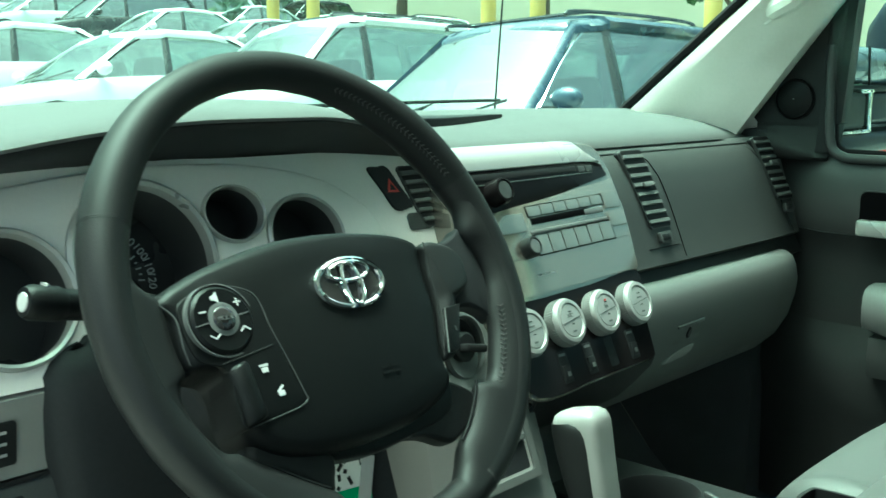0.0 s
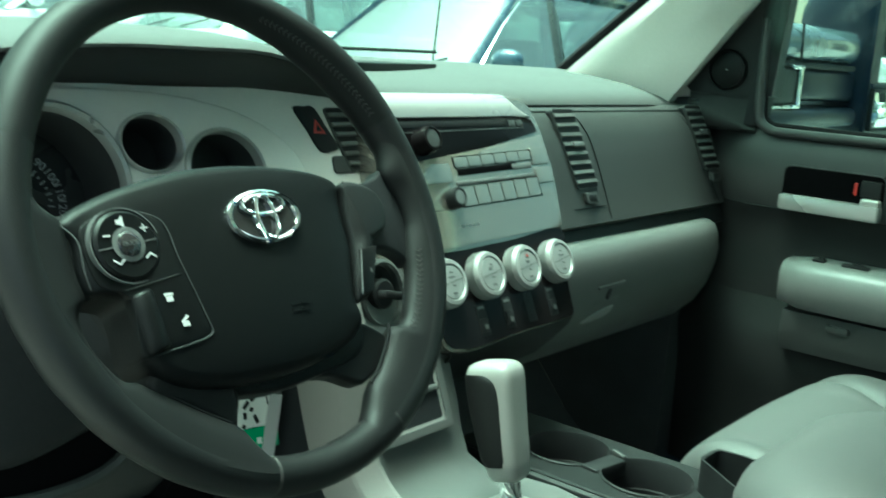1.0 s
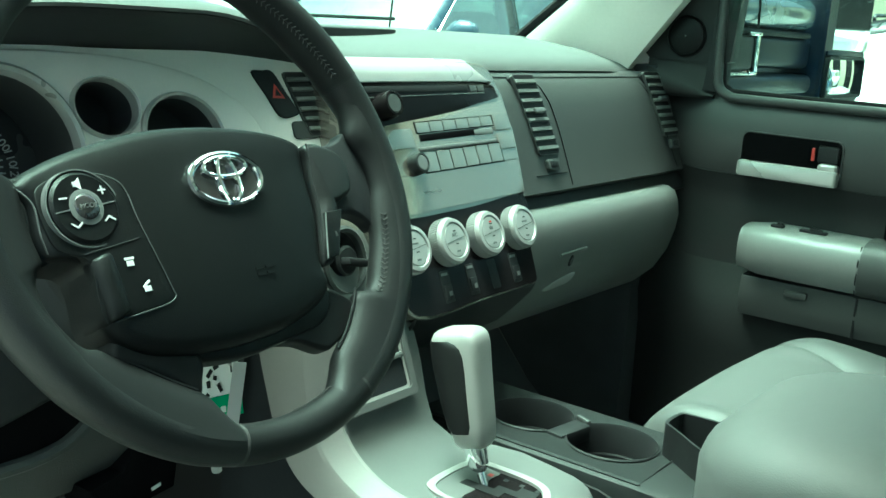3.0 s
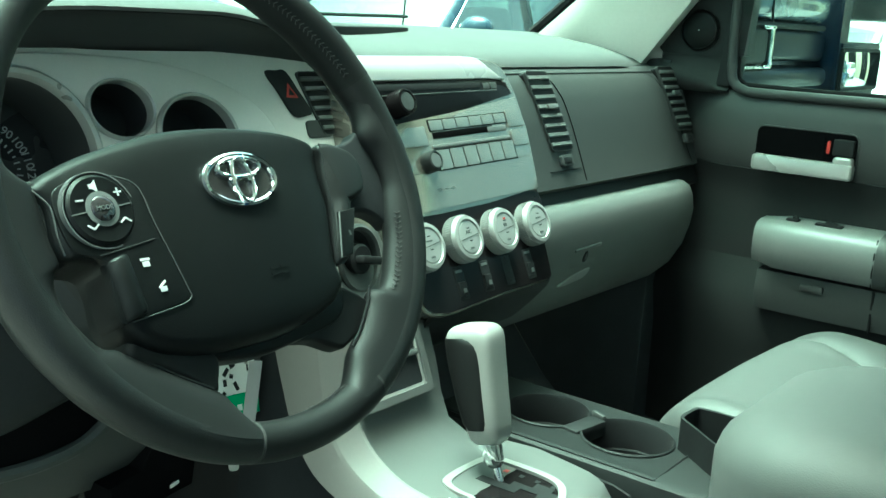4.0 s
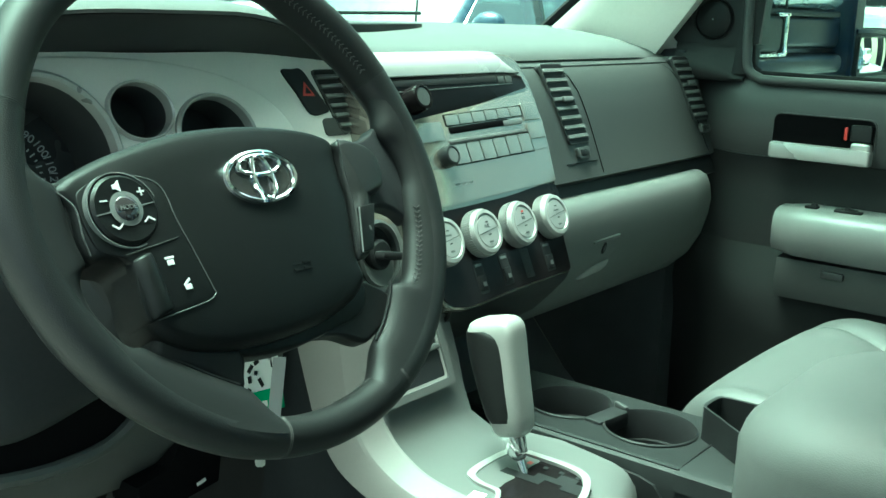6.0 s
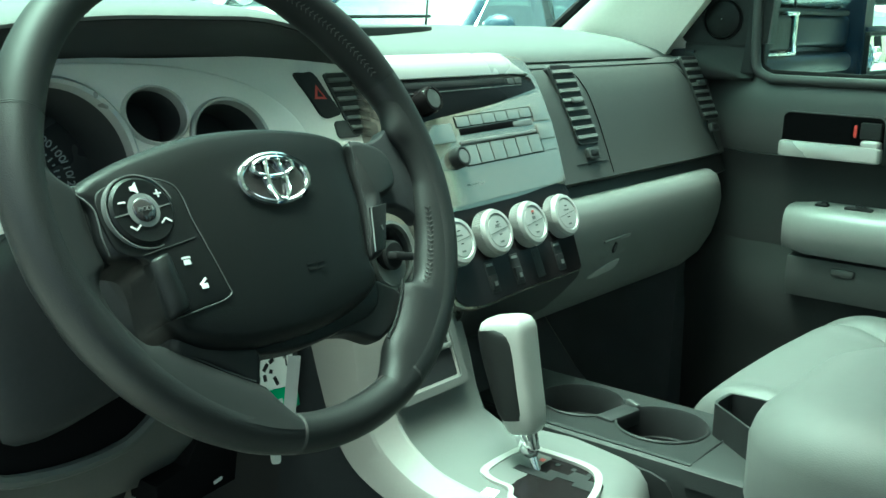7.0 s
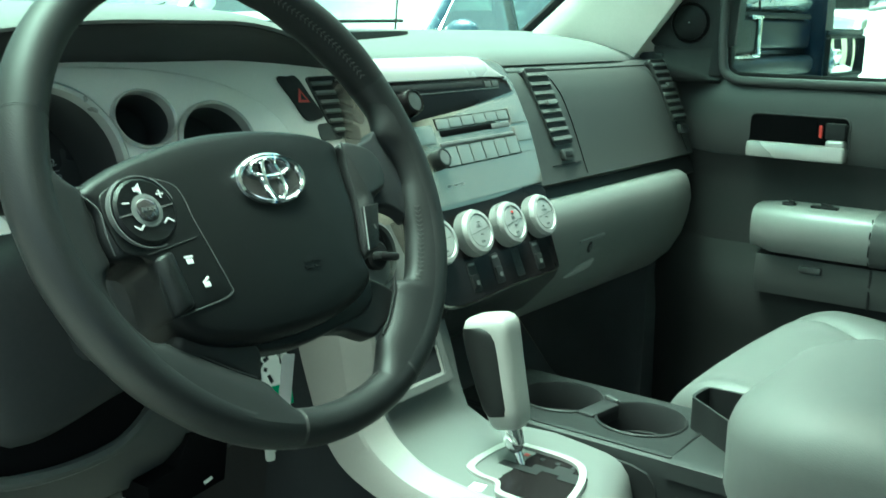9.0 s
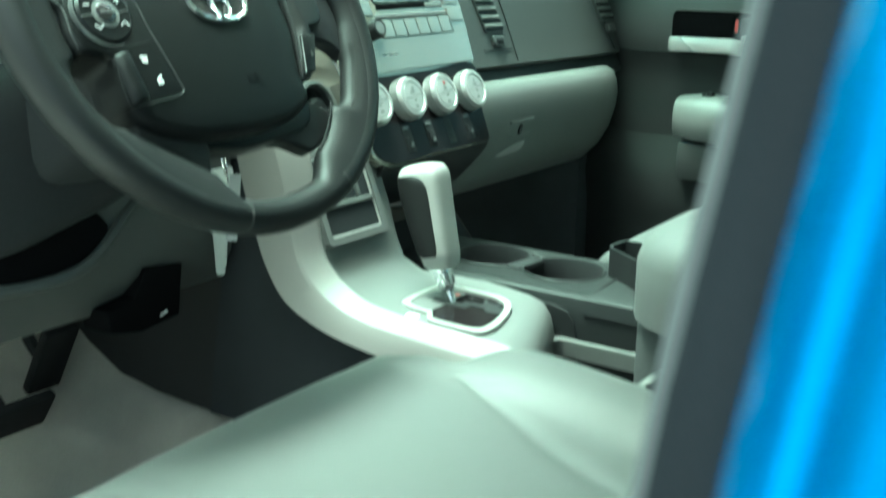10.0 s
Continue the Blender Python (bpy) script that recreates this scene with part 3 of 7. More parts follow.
part("latch_plate", slab(bmesh.new(), round_rect(0.070, 0.026, 0.004, cx=0.005, cy=0.001), GM, -0.004, 0.0012, 0.001), GLOVE, gb)
lk = part("lock", slab(bmesh.new(), circle((0.0052, 0.0025), 0.0058, 20, 0.0088), GM, -0.002, 0.0024, 0.0008), BLACK, gb, "dark key lock")
part("lock_face", slab(bmesh.new(), circle((0.0052, 0.0025), 0.0022, 14, 0.0052), GM, 0.0, 0.0028, 0.0003), GRAPHITE, lk)
part("pull_cup", slab(bmesh.new(), curved([(-0.0473, -0.0368), (-0.0380, -0.0313), (-0.0180, -0.0250), (0.0029, -0.0212), (0.0220, -0.0192), (0.0311, -0.0205), (0.0253, -0.0300), (0.0080, -0.0350), (-0.0123, -0.0362), (-0.0320, -0.0372)], 4), GM, -0.004, 0.0022, 0.0018), OUTER_PANEL, gb, "pale recessed finger pull")
# lower dash under the glove box and centre
bm = loft(bmesh.new(), [[Vector((x, y, z)) for y, z in ((0.33, 0.985), (0.42, 0.97), (0.60, 1.0), (0.66, 1.05))] for x in steps(-0.02, 0.79, 6)])
part("under_panel", thicken(bm, 0.004), BLACK, dash)


def vent(name, m, w, h, slats, slant, rows_v=True, tab=0.5, wheel=True):
    """An air outlet: frame, dark duct, tilted slats, a tab, and a small thumb wheel under it. slant: sideways lean of its foot."""
    v = part(name, bmesh.new(), BLACK, dash)
    outer, inner, duct = [], [], []
    for o, dw, dh in ((outer, 0.0, 0.0), (inner, -0.0024, -0.0024)):
        for p in round_rect(w + dw, h + dh, 0.005, 4):
            o.append((p[0] - slant * (p[1] / h), p[1]))
    part("frame", ring_plate(bmesh.new(), outer, inner, m, -0.004, 0.0008), GRAPHITE, v)
    part("duct", slab(bmesh.new(), inner, m, -0.012, 0.0009), BLACK, v, "black duct behind the slats")
    for i in range(slats):
        y = (i + 0.5) / slats * (h - 0.006) - (h - 0.006) / 2
        bm = boxed((w - 0.003, (h - 0.006) / slats * 0.46, 0.004), shift(m, -slant * y / h, y, 0.0006) @ pose(0, 0, 0, -18, 0, 0), 0.0008, 1)
        part("slat", bm, GLOVE, v)
    y = (tab - 0.5) * h
    part("tab", boxed((w * 0.42, 0.008, 0.006), shift(m, -slant * y / h + w * 0.08, y, 0.004) @ pose(0, 0, 0, -10, 0, 0), 0.002), KNOB if name == "passenger_vent" else DASH, v, "direction tab")
    if wheel:
        part("thumb_wheel_bezel", slab(bmesh.new(), round_rect(w * 0.55, 0.016, 0.004), shift(m, slant * 0.58, -h / 2 - 0.014), -0.004, 0.003, 0.001), GRAPHITE, v)
        part("thumb_wheel", boxed((w * 0.38, 0.010, 0.006), shift(m, slant * 0.58, -h / 2 - 0.014, 0.001), 0.002), DASH_DARK, v)
    return v


vent("passenger_vent", plate((0.3622, 0.2258, 1.2925), 19), 0.0550, 0.1130, 8, 0.032, tab=0.55)
vent("side_vent", plate((0.7650, 0.2285, 1.299), 20), 0.0560, 0.1100, 8, 0.033, tab=0.58)

# ---- gauge cluster surround ----
BZ = plate((-0.32, 0.2425, 1.300), 21.7)


def bz(x, z):
    """Panel coordinates for a world x and height on the cluster surround."""
    return x + 0.32, (z - 1.300) / 0.929


def holed(bm, outline, holes, m, w):
    """A flat panel with round holes, filled by triangles."""
    edges = []
    for loop in [outline] + holes:
        vs = [bm.verts.new(m @ Vector((*p, w))) for p in loop]
        edges += [bm.edges.new((a, b)) for a, b in zip(vs, vs[1:] + vs[:1])]
    bmesh.ops.triangle_fill(bm, use_beauty=True, edges=edges)
    return bm


GAUGES = [("speedometer", bz(-0.418, 1.287), 0.063), ("fuel_gauge", bz(-0.3195, 1.3155), 0.0248), ("temperature_gauge", bz(-0.242, 1.2885), 0.0375), ("tachometer", bz(-0.540, 1.272), 0.050)]
WIDE = {"fuel_gauge": 1.25, "temperature_gauge": 1.12}
out = curved([bz(-0.66, 1.345), bz(-0.45, 1.368), bz(-0.30, 1.3665), bz(-0.15, 1.366), bz(-0.02, 1.362), bz(-0.005, 1.30), bz(-0.02, 1.235), bz(-0.15, 1.20), bz(-0.32, 1.19), bz(-0.50, 1.2085), bz(-0.64, 1.2085), bz(-0.67, 1.25)], 6)
bm = holed(bmesh.new(), out, [circle(c, r * 1.02 * WIDE.get(nm, 1.0), 40, r * 1.02) for nm, c, r in GAUGES], BZ, 0.0)
clus = part("cluster_surround", bm, SILVER, dash, "satin silver surround of the gauges", sharp=30)
# raised lip that sweeps over the small gauges
lip = [BZ @ Vector((*bz(x, z), 0.001)) for x, z in ((-0.62, 1.338), (-0.50, 1.354), (-0.408, 1.3605), (-0.3525, 1.3600), (-0.292, 1.3560), (-0.228, 1.3440), (-0.183, 1.3258), (-0.153, 1.3017), (-0.138, 1.27), (-0.13, 1.235))]
flat = [((BZ.inverted() @ p).x, (BZ.inverted() @ p).y) for p in smooth_line(lip, 6)]
RAISE = 0.006
bm = holed(bmesh.new(), flat + [bz(-0.14, 1.205), bz(-0.32, 1.19), bz(-0.48, 1.2065), bz(-0.52, 1.2065), bz(-0.63, 1.2065), bz(-0.655, 1.26)], [circle(c, r * 1.02 * WIDE.get(nm, 1.0), 40, r * 1.02) for nm, c, r in GAUGES], BZ, RAISE)
loft(bm, [[BZ @ Vector((u, v, RAISE)) for u, v in flat], [BZ @ Vector((u + 0.0012, v + 0.0022, RAISE - 0.0016)) for u, v in flat], [BZ @ Vector((u + 0.002, v + 0.003, -0.001)) for u, v in flat]])
bmesh.ops.remove_doubles(bm, verts=bm.verts, dist=0.0002)
part("swept_face", bm, SILVER, clus, "raised silver panel sweeping over the gauges", sharp=50)


def gauge(name, c, r, deep, label):
    m = shift(BZ, c[0], c[1], 0.006) @ Matrix.Diagonal((WIDE.get(name, 1.0), 1, 1, 1))
    g = part(name, lathe(bmesh.new(), [(r * 1.0, -0.006), (r * 1.0, -0.002), (r * 1.015, 0.004), (r * 1.07, 0.0055), (r * 1.12, 0.003), (r * 1.13, -0.006)], m, 48), SILVER_BRIGHT, clus, label)
    part("dial", disc(bmesh.new(), r * 1.12, shift(m, 0, 0, -deep), 40), DIAL, g)
    part("dial_wall", lathe(bmesh.new(), [(r * 1.004, -0.006), (r * 1.12, -deep - 0.001)], m, 40), WELL, g)
    return m, g


SM, sg = gauge("speedometer", *GAUGES[0][1:], 0.074, "large black speedometer in a silver ring")
for i in range(0, 121, 10):
    a = radians(208 - 216 * i / 120)
    words(str(i), 0.0112, shift(SM, 0.046 * math.cos(a), 0.046 * math.sin(a), -0.0732) @ pose(0, 0, 0, 0, 0, math.degrees(a) - 90), WHITE_INK, sg, name="numeral")
bm = bmesh.new()
for i in range(0, 121, 5):
    a = radians(208 - 216 * i / 120)
    box(bm, (0.006 if i % 10 == 0 else 0.003, 0.0014, 0.0004), shift(SM, 0.0355 * math.cos(a), 0.0355 * math.sin(a), -0.0732) @ pose(0, 0, 0, 0, 0, math.degrees(a)))
part("scale_marks", bm, WHITE_INK, sg)
part("needle", boxed((0.055, 0.002, 0.001), shift(SM, -0.018, -0.012, -0.068) @ pose(0, 0, 0, 0, 0, 225), 0.0003, 1), RED_INK, sg)
for gi, lab in ((1, "small black gauge in a silver ring"), (2, "small black gauge in a silver ring"), (3, "black tachometer in a silver ring")):
    gauge(GAUGES[gi][0], *GAUGES[gi][1:], 0.06 if gi == 3 else 0.045, lab)

# hazard switch, blank switch and the centre vent on the driver's side of the stack
hz = [bz(-0.136, 1.3465), bz(-0.108, 1.347), bz(-0.084, 1.307), bz(-0.089, 1.303), bz(-0.110, 1.303)]
part("hazard_switch", slab(bmesh.new(), curved(hz[:1] + [bz(-0.122, 1.3480)] + hz[1:2] + [bz(-0.095, 1.3265)] + hz[2:] + [bz(-0.1235, 1.325)], 4), BZ, -0.004, 0.003, 0.0015), DASH_DARK, dash, "black hazard light switch")
HM = shift(BZ, *bz(-0.1075, 1.3265), 0.0032)
tri_o, tri_i = [(-0.009, -0.006), (0.008, -0.007), (-0.003, 0.009)], [(-0.005, -0.0038), (0.0045, -0.0043), (-0.0018, 0.0045)]
part("hazard_triangle", ring_plate(bmesh.new(), tri_o, tri_i, HM, 0, 0.0004), RED_INK, dash, "red warning triangle")
part("switch_blank", slab(bmesh.new(), round_rect(0.036, 0.019, 0.005, cx=bz(-0.078, 1.28)[0], cy=bz(-0.078, 1.289)[1]), BZ, -0.003, 0.002, 0.001), GRAPHITE, dash, "blank grey switch cover")
vent("driver_vent", shift(BZ, *bz(-0.034, 1.3140), 0.002), 0.100, 0.070, 6, 0.022, tab=0.28, wheel=False)

# ---- centre stack ----
ST = plate((0.10, 0.187, 1.28), 24.2)


def st(x, v):
    return x - 0.10, v


bm = bmesh.new()
edge = curved([st(-0.045, 0.088), st(0.10, 0.090), st(0.21, 0.090), st(0.238, 0.066), st(0.247, 0.02), st(0.243, -0.04), st(0.232, -0.085), st(0.2165, -0.13), st(0.2115, -0.170), st(0.209, -0.1875), st(0.205, -0.192), st(0.190, -0.193), st(0.09, -0.194), st(-0.03, -0.194), st(-0.05, -0.14), st(-0.06, -0.02), st(-0.055, 0.06)], 5)
slab(bm, edge, ST, -0.06, -0.001, 0.002)
stack = part("control_panel", bm, FACE, dash, "gloss black centre stack", sharp=30)
# curved silver cap across the top
bm = bmesh.new()
rows = []
for x in steps(-0.05, 0.186, 10) + steps(0.190, 0.222, 6):
    e = min(1.0, max(0.06, 1 - (x - 0.188) / 0.034))
    rows.append([ST @ Vector((*st(x, 0.063 + (v - 0.063) * e), w)) for v, w in ((0.099, -0.012), (0.0935, -0.003), (0.084, 0.0025), (0.074, 0.004), (0.066, 0.003), (0.063, -0.003))])
loft(bm, rows)
part("silver_cap", bm, SILVER_BRIGHT, stack, "bright satin silver cap strip", sharp=50)
# Slanted foot traces a dark reflection, put into the flap's outline.
part("lid", slab(bmesh.new(), [st(-0.048, 0.012), st(0.02, 0.016), st(0.10, 0.025), st(0.16, 0.034), st(0.232, 0.045), st(0.226, 0.060), st(0.205, 0.066), st(-0.05, 0.066)], ST, -0.004, 0.0016, 0.0006), LID, stack, "gloss black flap above the radio, foot cut along a dark reflection")
part("lid_slot", boxed((0.215, 0.0075, 0.0014), shift(ST, *st(0.062, 0.0575), 0.0016), 0.0004), BLACK, stack, "dark slot under the cap")
part("lid_edge", boxed((0.255, 0.0011, 0.0014), shift(ST, *st(0.075, 0.0495), 0.0016) @ pose(0, 0, 0, 0, 0, 0.6), 0.0004), DASH, stack, "fine pale line along the flap")
for x in (0.181, 0.197):
    part("clock_window", boxed((0.0135, 0.008, 0.002), shift(ST, *st(x, 0.0565), 0.0014), 0.0006), GRAPHITE, stack, "small grey clock window")

# radio
radio = thing("car_radio", ST @ Vector((*st(0.13, -0.03), 0)), "glossy grey car radio with preset keys and disc slot", "car radio")
RF = 0.003
part("faceplate", slab(bmesh.new(), [st(-0.03, 0.014), st(0.10, 0.026), st(0.235, 0.040), st(0.242, 0.0), st(0.238, -0.036), st(-0.03, -0.042)], ST, -0.001, RF, 0.001), FACE, radio)
part("lower_face", slab(bmesh.new(), [st(-0.03, -0.0425), st(0.2378, -0.0365), st(0.231, -0.079), st(-0.02, -0.084)], ST, -0.001, RF, 0.001), FACE, radio, "glossy grey lower faceplate")
part("disc_slot", boxed((0.118, 0.0080, 0.002), shift(ST, *st(0.108, 0.0010), RF) @ pose(0, 0, 0, 0, 0, 1.5), 0.001), RECESS, radio, "black disc slot")
part("slot_flap", boxed((0.040, 0.0072, 0.003), shift(ST, *st(0.175, 0.0016), RF) @ pose(0, 0, 0, 0, 0, 1.5), 0.001), KNOB, radio, "pale flap at the end of the slot")
part("slot_sill", boxed((0.156, 0.0042, 0.004), shift(ST, *st(0.1205, -0.0120), RF) @ pose(0, 0, 0, 0, 0, 1.0), 0.001), KNOB, radio)
part("key_backing", boxed((0.156, 0.0140, 0.0006), shift(ST, *st(0.123, 0.0130), RF) @ pose(0, 0, 0, 0, 0, 1.3)), RECESS, radio, "dark backing between the keys")
part("key_backing", boxed((0.160, 0.0252, 0.0006), shift(ST, *st(0.1235, -0.0270), RF) @ pose(0, 0, 0, 0, 0, 1.3)), RECESS, radio, "dark backing between the keys")
for i in range(6):
    x = 0.059 + 0.0256 * i
    part("key", slab(bmesh.new(), round_rect(0.0241, 0.0119, 0.0008), shift(ST, *st(x, 0.0115 + 0.0006 * i), RF), -0.001, 0.0009, 0.0003), FACE, radio)
for i in range(6):
    x = 0.058 + 0.0262 * i
    part("preset_key", slab(bmesh.new(), round_rect(0.0244, 0.0228, 0.0008), shift(ST, *st(x, -0.0285 + 0.0006 * i), RF), -0.001, 0.0010, 0.0004), FACE, radio)
for dx, dv, w, h in ((0.218, 0.013, 0.034, 0.022), (0.219, -0.012, 0.034, 0.02), (0.012, 0.0, 0.05, 0.022)):
    part("key", slab(bmesh.new(), round_rect(w, h, 0.0015), shift(ST, *st(dx, dv), RF), -0.001, 0.0016, 0.0006), FACE, radio)
for i in range(3):
    part("print_bar", boxed((0.008, 0.002, 0.0003), shift(ST, *st(0.035 + 0.012 * i, -0.062), RF + 0.0002)), KNOB, radio)


def knob(name, m, r, depth, cap, body, parent, ribs=0, label=""):
    k = part(name, lathe(bmesh.new(), [(r * 1.02, 0.0), (r * 1.0, depth * 0.75), (r * 0.93, depth * 0.97), (r * 0.78, depth), (r * 0.74, depth * 0.9), (0.0, depth * 0.9)], m, 40), body, parent, label)
    part("cap", lathe(bmesh.new(), [(r * 0.72, depth * 0.9), (r * 0.68, depth * 0.96), (0.0, depth * 0.98)], m, 32), cap, k)
    if ribs:
        bm = bmesh.new()
        for i in range(ribs):
            a = 360 * i / ribs
            box(bm, (0.0012, 0.0011, depth * 0.62), m @ pose(0, 0, 0, 0, 0, a) @ Matrix.Translation((r * 1.012, 0, depth * 0.40)))
        part("knurling", bm, body, k)
    return k


knob("volume_knob", shift(ST, *st(0.0010, 0.0365), 0), 0.0150, 0.021, GRAPHITE, LID, radio, label="black volume knob with a silver cap")
knob("tuning_knob", shift(ST, *st(0.0275, -0.0305), RF), 0.0118, 0.013, KNOB, DASH_DARK, radio, label="small black tuning knob")

lp = curved([st(-0.052, -0.092), st(0.03, -0.088), st(0.12, -0.086), st(0.228, -0.083), st(0.2155, -0.13), st(0.2105, -0.168), st(0.208, -0.1855), st(0.204, -0.1895), st(0.190, -0.1905), st(0.09, -0.191), st(-0.028, -0.191), st(-0.046, -0.14)], 4)
part("knob_panel", slab(bmesh.new(), lp, ST, -0.002, 0.0006), LID, stack, "gloss black panel behind the knobs")
# climate knobs and toggle switches
for i, x in enumerate((-0.026, 0.0445, 0.1160, 0.1870)):
    kt = thing("climate_knob", ST @ Vector((*st(x, -0.1212), 0)), "ribbed silver climate control knob with a lettered cap", "knob", "climate knobs")
    m = shift(ST, *st(x, -0.1212), 0)
    knob("dial", m, 0.0262, 0.0185, CLIMATE, CLIMATE, kt, 56)
    part("button_split", boxed((0.034, 0.0006, 0.0005), shift(m, 0, 0, 0.0182) @ pose(0, 0, 0, 0, 0, 8)), GRAPHITE, kt)
    for s in (1, -1):
        part("indicator", boxed((0.0042, 0.0012, 0.0006), shift(m, 0.001, s * 0.0072 + 0.003, 0.0182)), DASH_DARK, kt)
    if i == 1:
        words("A/C", 0.0062, shift(m, 0, 0.0055, 0.0181), DASH, kt)
    elif i == 2:
        part("print_bar", boxed((0.004, 0.0022, 0.0005), shift(m, 0.001, 0.0125, 0.0184)), RED_INK, kt)
        part("print_bar", boxed((0.006, 0.0035, 0.0005), shift(m, 0, 0.005, 0.0182)), DASH, kt)
    else:
        part("print_bar", boxed((0.010, 0.0018, 0.0005), shift(m, 0, 0.005, 0.0182)), DASH, kt)
    part("print_bar", boxed((0.006, 0.002, 0.0005), shift(m, 0, -0.0125, 0.0182)), DASH, kt)
for x, dy in ((0.0292, -0.0005), (0.0776, 0.0005), (0.1217, 0.0005), (0.167, 0.001)):
    tw = thing("toggle_switch", ST @ Vector((*st(x, -0.168 + dy), 0)), "black rocker switch with a pale symbol" if x != 0.1217 else "blank grey switch cover", "switch", "stack switches")
    m = shift(ST, *st(x, -0.168 + dy), 0)
    part("body", slab(bmesh.new(), round_rect(0.017, 0.036, 0.002), m, -0.003, 0.0012 if x != 0.1217 else 0.0006, 0.0006), BLACK if x != 0.1217 else DASH_DARK, tw)
    if x != 0.1217:
        part("rocker", boxed((0.013, 0.016, 0.003), shift(m, 0, -0.006, 0.0015) @ pose(0, 0, 0, 4, 0, 0), 0.001), BLACK, tw)
        part("symbol", boxed((0.011, 0.003, 0.0006), shift(m, 0.0, 0.014, 0.0014)), KNOB, tw)
        part("symbol", boxed((0.005, 0.005, 0.0006), shift(m, 0.001, -0.008, 0.0032) @ pose(0, 0, 0, 4, 0, 0)), KNOB, tw)
bm = bmesh.new()
loft(bm, [[Vector((x, y, z)) for y, z in ((0.1095, 1.1035), (0.114, 1.094), (0.135, 1.070), (0.16, 1.045), (0.20, 1.02), (0.30, 0.99))] for x in steps(-0.03, 0.205, 6)])
part("stack_foot", thicken(bm, -0.004), DASH_DARK, dash, "dark lower panel under the centre stack")

# lower driver's panel: knee bolster with a switch plate
rows = []
for x in (-0.742, -0.66, -0.58, -0.503, -0.497, -0.44, -0.38, -0.32, -0.26, -0.19):
    head = ((0.235, 1.137), (0.212, 1.136), (0.207, 1.132)) if x < -0.50 else ((0.235, 1.22), (0.215, 1.19), (0.207, 1.14))
    rows.append([Vector((x, y, z)) for y, z in head + ((0.204, 1.10), (0.204, 1.06), (0.208, 1.02), (0.23, 0.985), (0.28, 0.98))])
bm = loft(bmesh.new(), rows)
part("knee_panel", thicken(bm, -0.004), DOOR, dash, "dark grey lower panel beneath the steering column", sharp=50)
bm = loft(bmesh.new(), [[Vector((x, y, z)) for y, z in ((0.228, 1.225), (0.208, 1.19), (0.186, 1.14), (0.170, 1.10), (0.165, 1.06))] for x in steps(-0.178, -0.04, 4)])
part("ignition_panel", thicken(bm, -0.004), SILVER, dash, "satin silver panel round the ignition")
rows = [[Vector((x, y, z)) for y, z in ((0.216, 1.209), (0.2025, 1.2075), (0.1995, 1.2045), (0.2005, 1.197), (0.203, 1.18), (0.2055, 1.16), (0.206, 1.1425), (0.212, 1.140))] for x in steps(-0.742, -0.507, 8)]
part("outer_panel", thicken(loft(bmesh.new(), rows), 0.004), OUTER_PANEL, dash, "satin grey panel at the outer end of the dash", sharp=50)
part("panel_split", boxed((0.23, 0.003, 0.003), Matrix.Translation((-0.62, 0.2055, 1.1395))), BLACK, dash)
part("blank_switch", slab(bmesh.new(), round_rect(0.036, 0.022, 0.003), plate((-0.566, 0.203, 1.117), 6), -0.003, 0.0025, 0.001), BLACK, dash, "black blank switch cap")
SW = plate((-0.5715, 0.2042, 1.171), -6)
sp = part("switch_plate", slab(bmesh.new(), round_rect(0.040, 0.035, 0.003), SW, -0.003, 0.003, 0.001), BLACK, dash, "black dash switch with pale marks")
for i in range(3):
    part("print_bar", boxed((0.012, 0.0022, 0.0004), shift(SW, 0.006, 0.010 - 0.009 * i, 0.0033)), GREY_INK, sp)

# ---- steering wheel ----
wheel = thing("steering_wheel", (-0.40, 0.014, 1.301), "charcoal leather steering wheel with an airbag cover and control keys", "steering wheel")
WM = plate((-0.40, 0.014, 1.301), 30.0)
RM = plate((-0.400, 0.013, 1.2908), 27.8)
RIM, SEC = 0.175, 0.0148


def rim_fat(d):
    """How much thicker the rim is at an angle: full at the upper grips, slim at the foot."""
    out = 0.98
    for c, wide, more in ((42, 20, 0.20), (156, 24, 0.11), (-8, 26, 0.05), (262, 30, -0.04), (205, 26, 0.04)):
        gap = (d - c + 180) % 360 - 180
        out += more * math.exp(-(gap / wide) ** 2)
    return out


def rim_at(deg, b, grow=1.0):
    """A place on the rim: angle round the wheel, angle round its section."""
    a, k = radians(deg), SEC * rim_fat(deg) * grow
    r = RIM + k * 0.98 * math.cos(b)
    # the back of the section is a little flatter, with faint finger waves on the grips
    wave = 0.0004 * math.sin(a * 26) * (math.sin(b) < 0)
    return RM @ Vector((r * math.cos(a), r * math.sin(a), k * 1.05 * math.sin(b) + wave))


def rim_ring(deg, n=20, grow=1.0):
    return [rim_at(deg, 2 * math.pi * k / n, grow) for k in range(n)]


def rim_arc(name, a0, a1, mat, label=""):
    n = max(6, int(abs(a1 - a0) / 2.5))
    bm = loft(bmesh.new(), [rim_ring(a) for a in steps(a0, a1, n)], closed=True)
    return part(name, bm, mat, wheel, label, sharp=60)


rim_arc("rim_top", 25, 158, LEATHER_SMOOTH, "smooth charcoal leather upper rim")
rim_arc("rim_grip", 158, 255, LEATHER, "grained leather grip")
rim_arc("rim_bottom", 255, 294, LEATHER_SMOOTH, "smooth leather lower rim")
rim_arc("rim_grip", 294, 385, LEATHER, "grained leather grip with light stitching")
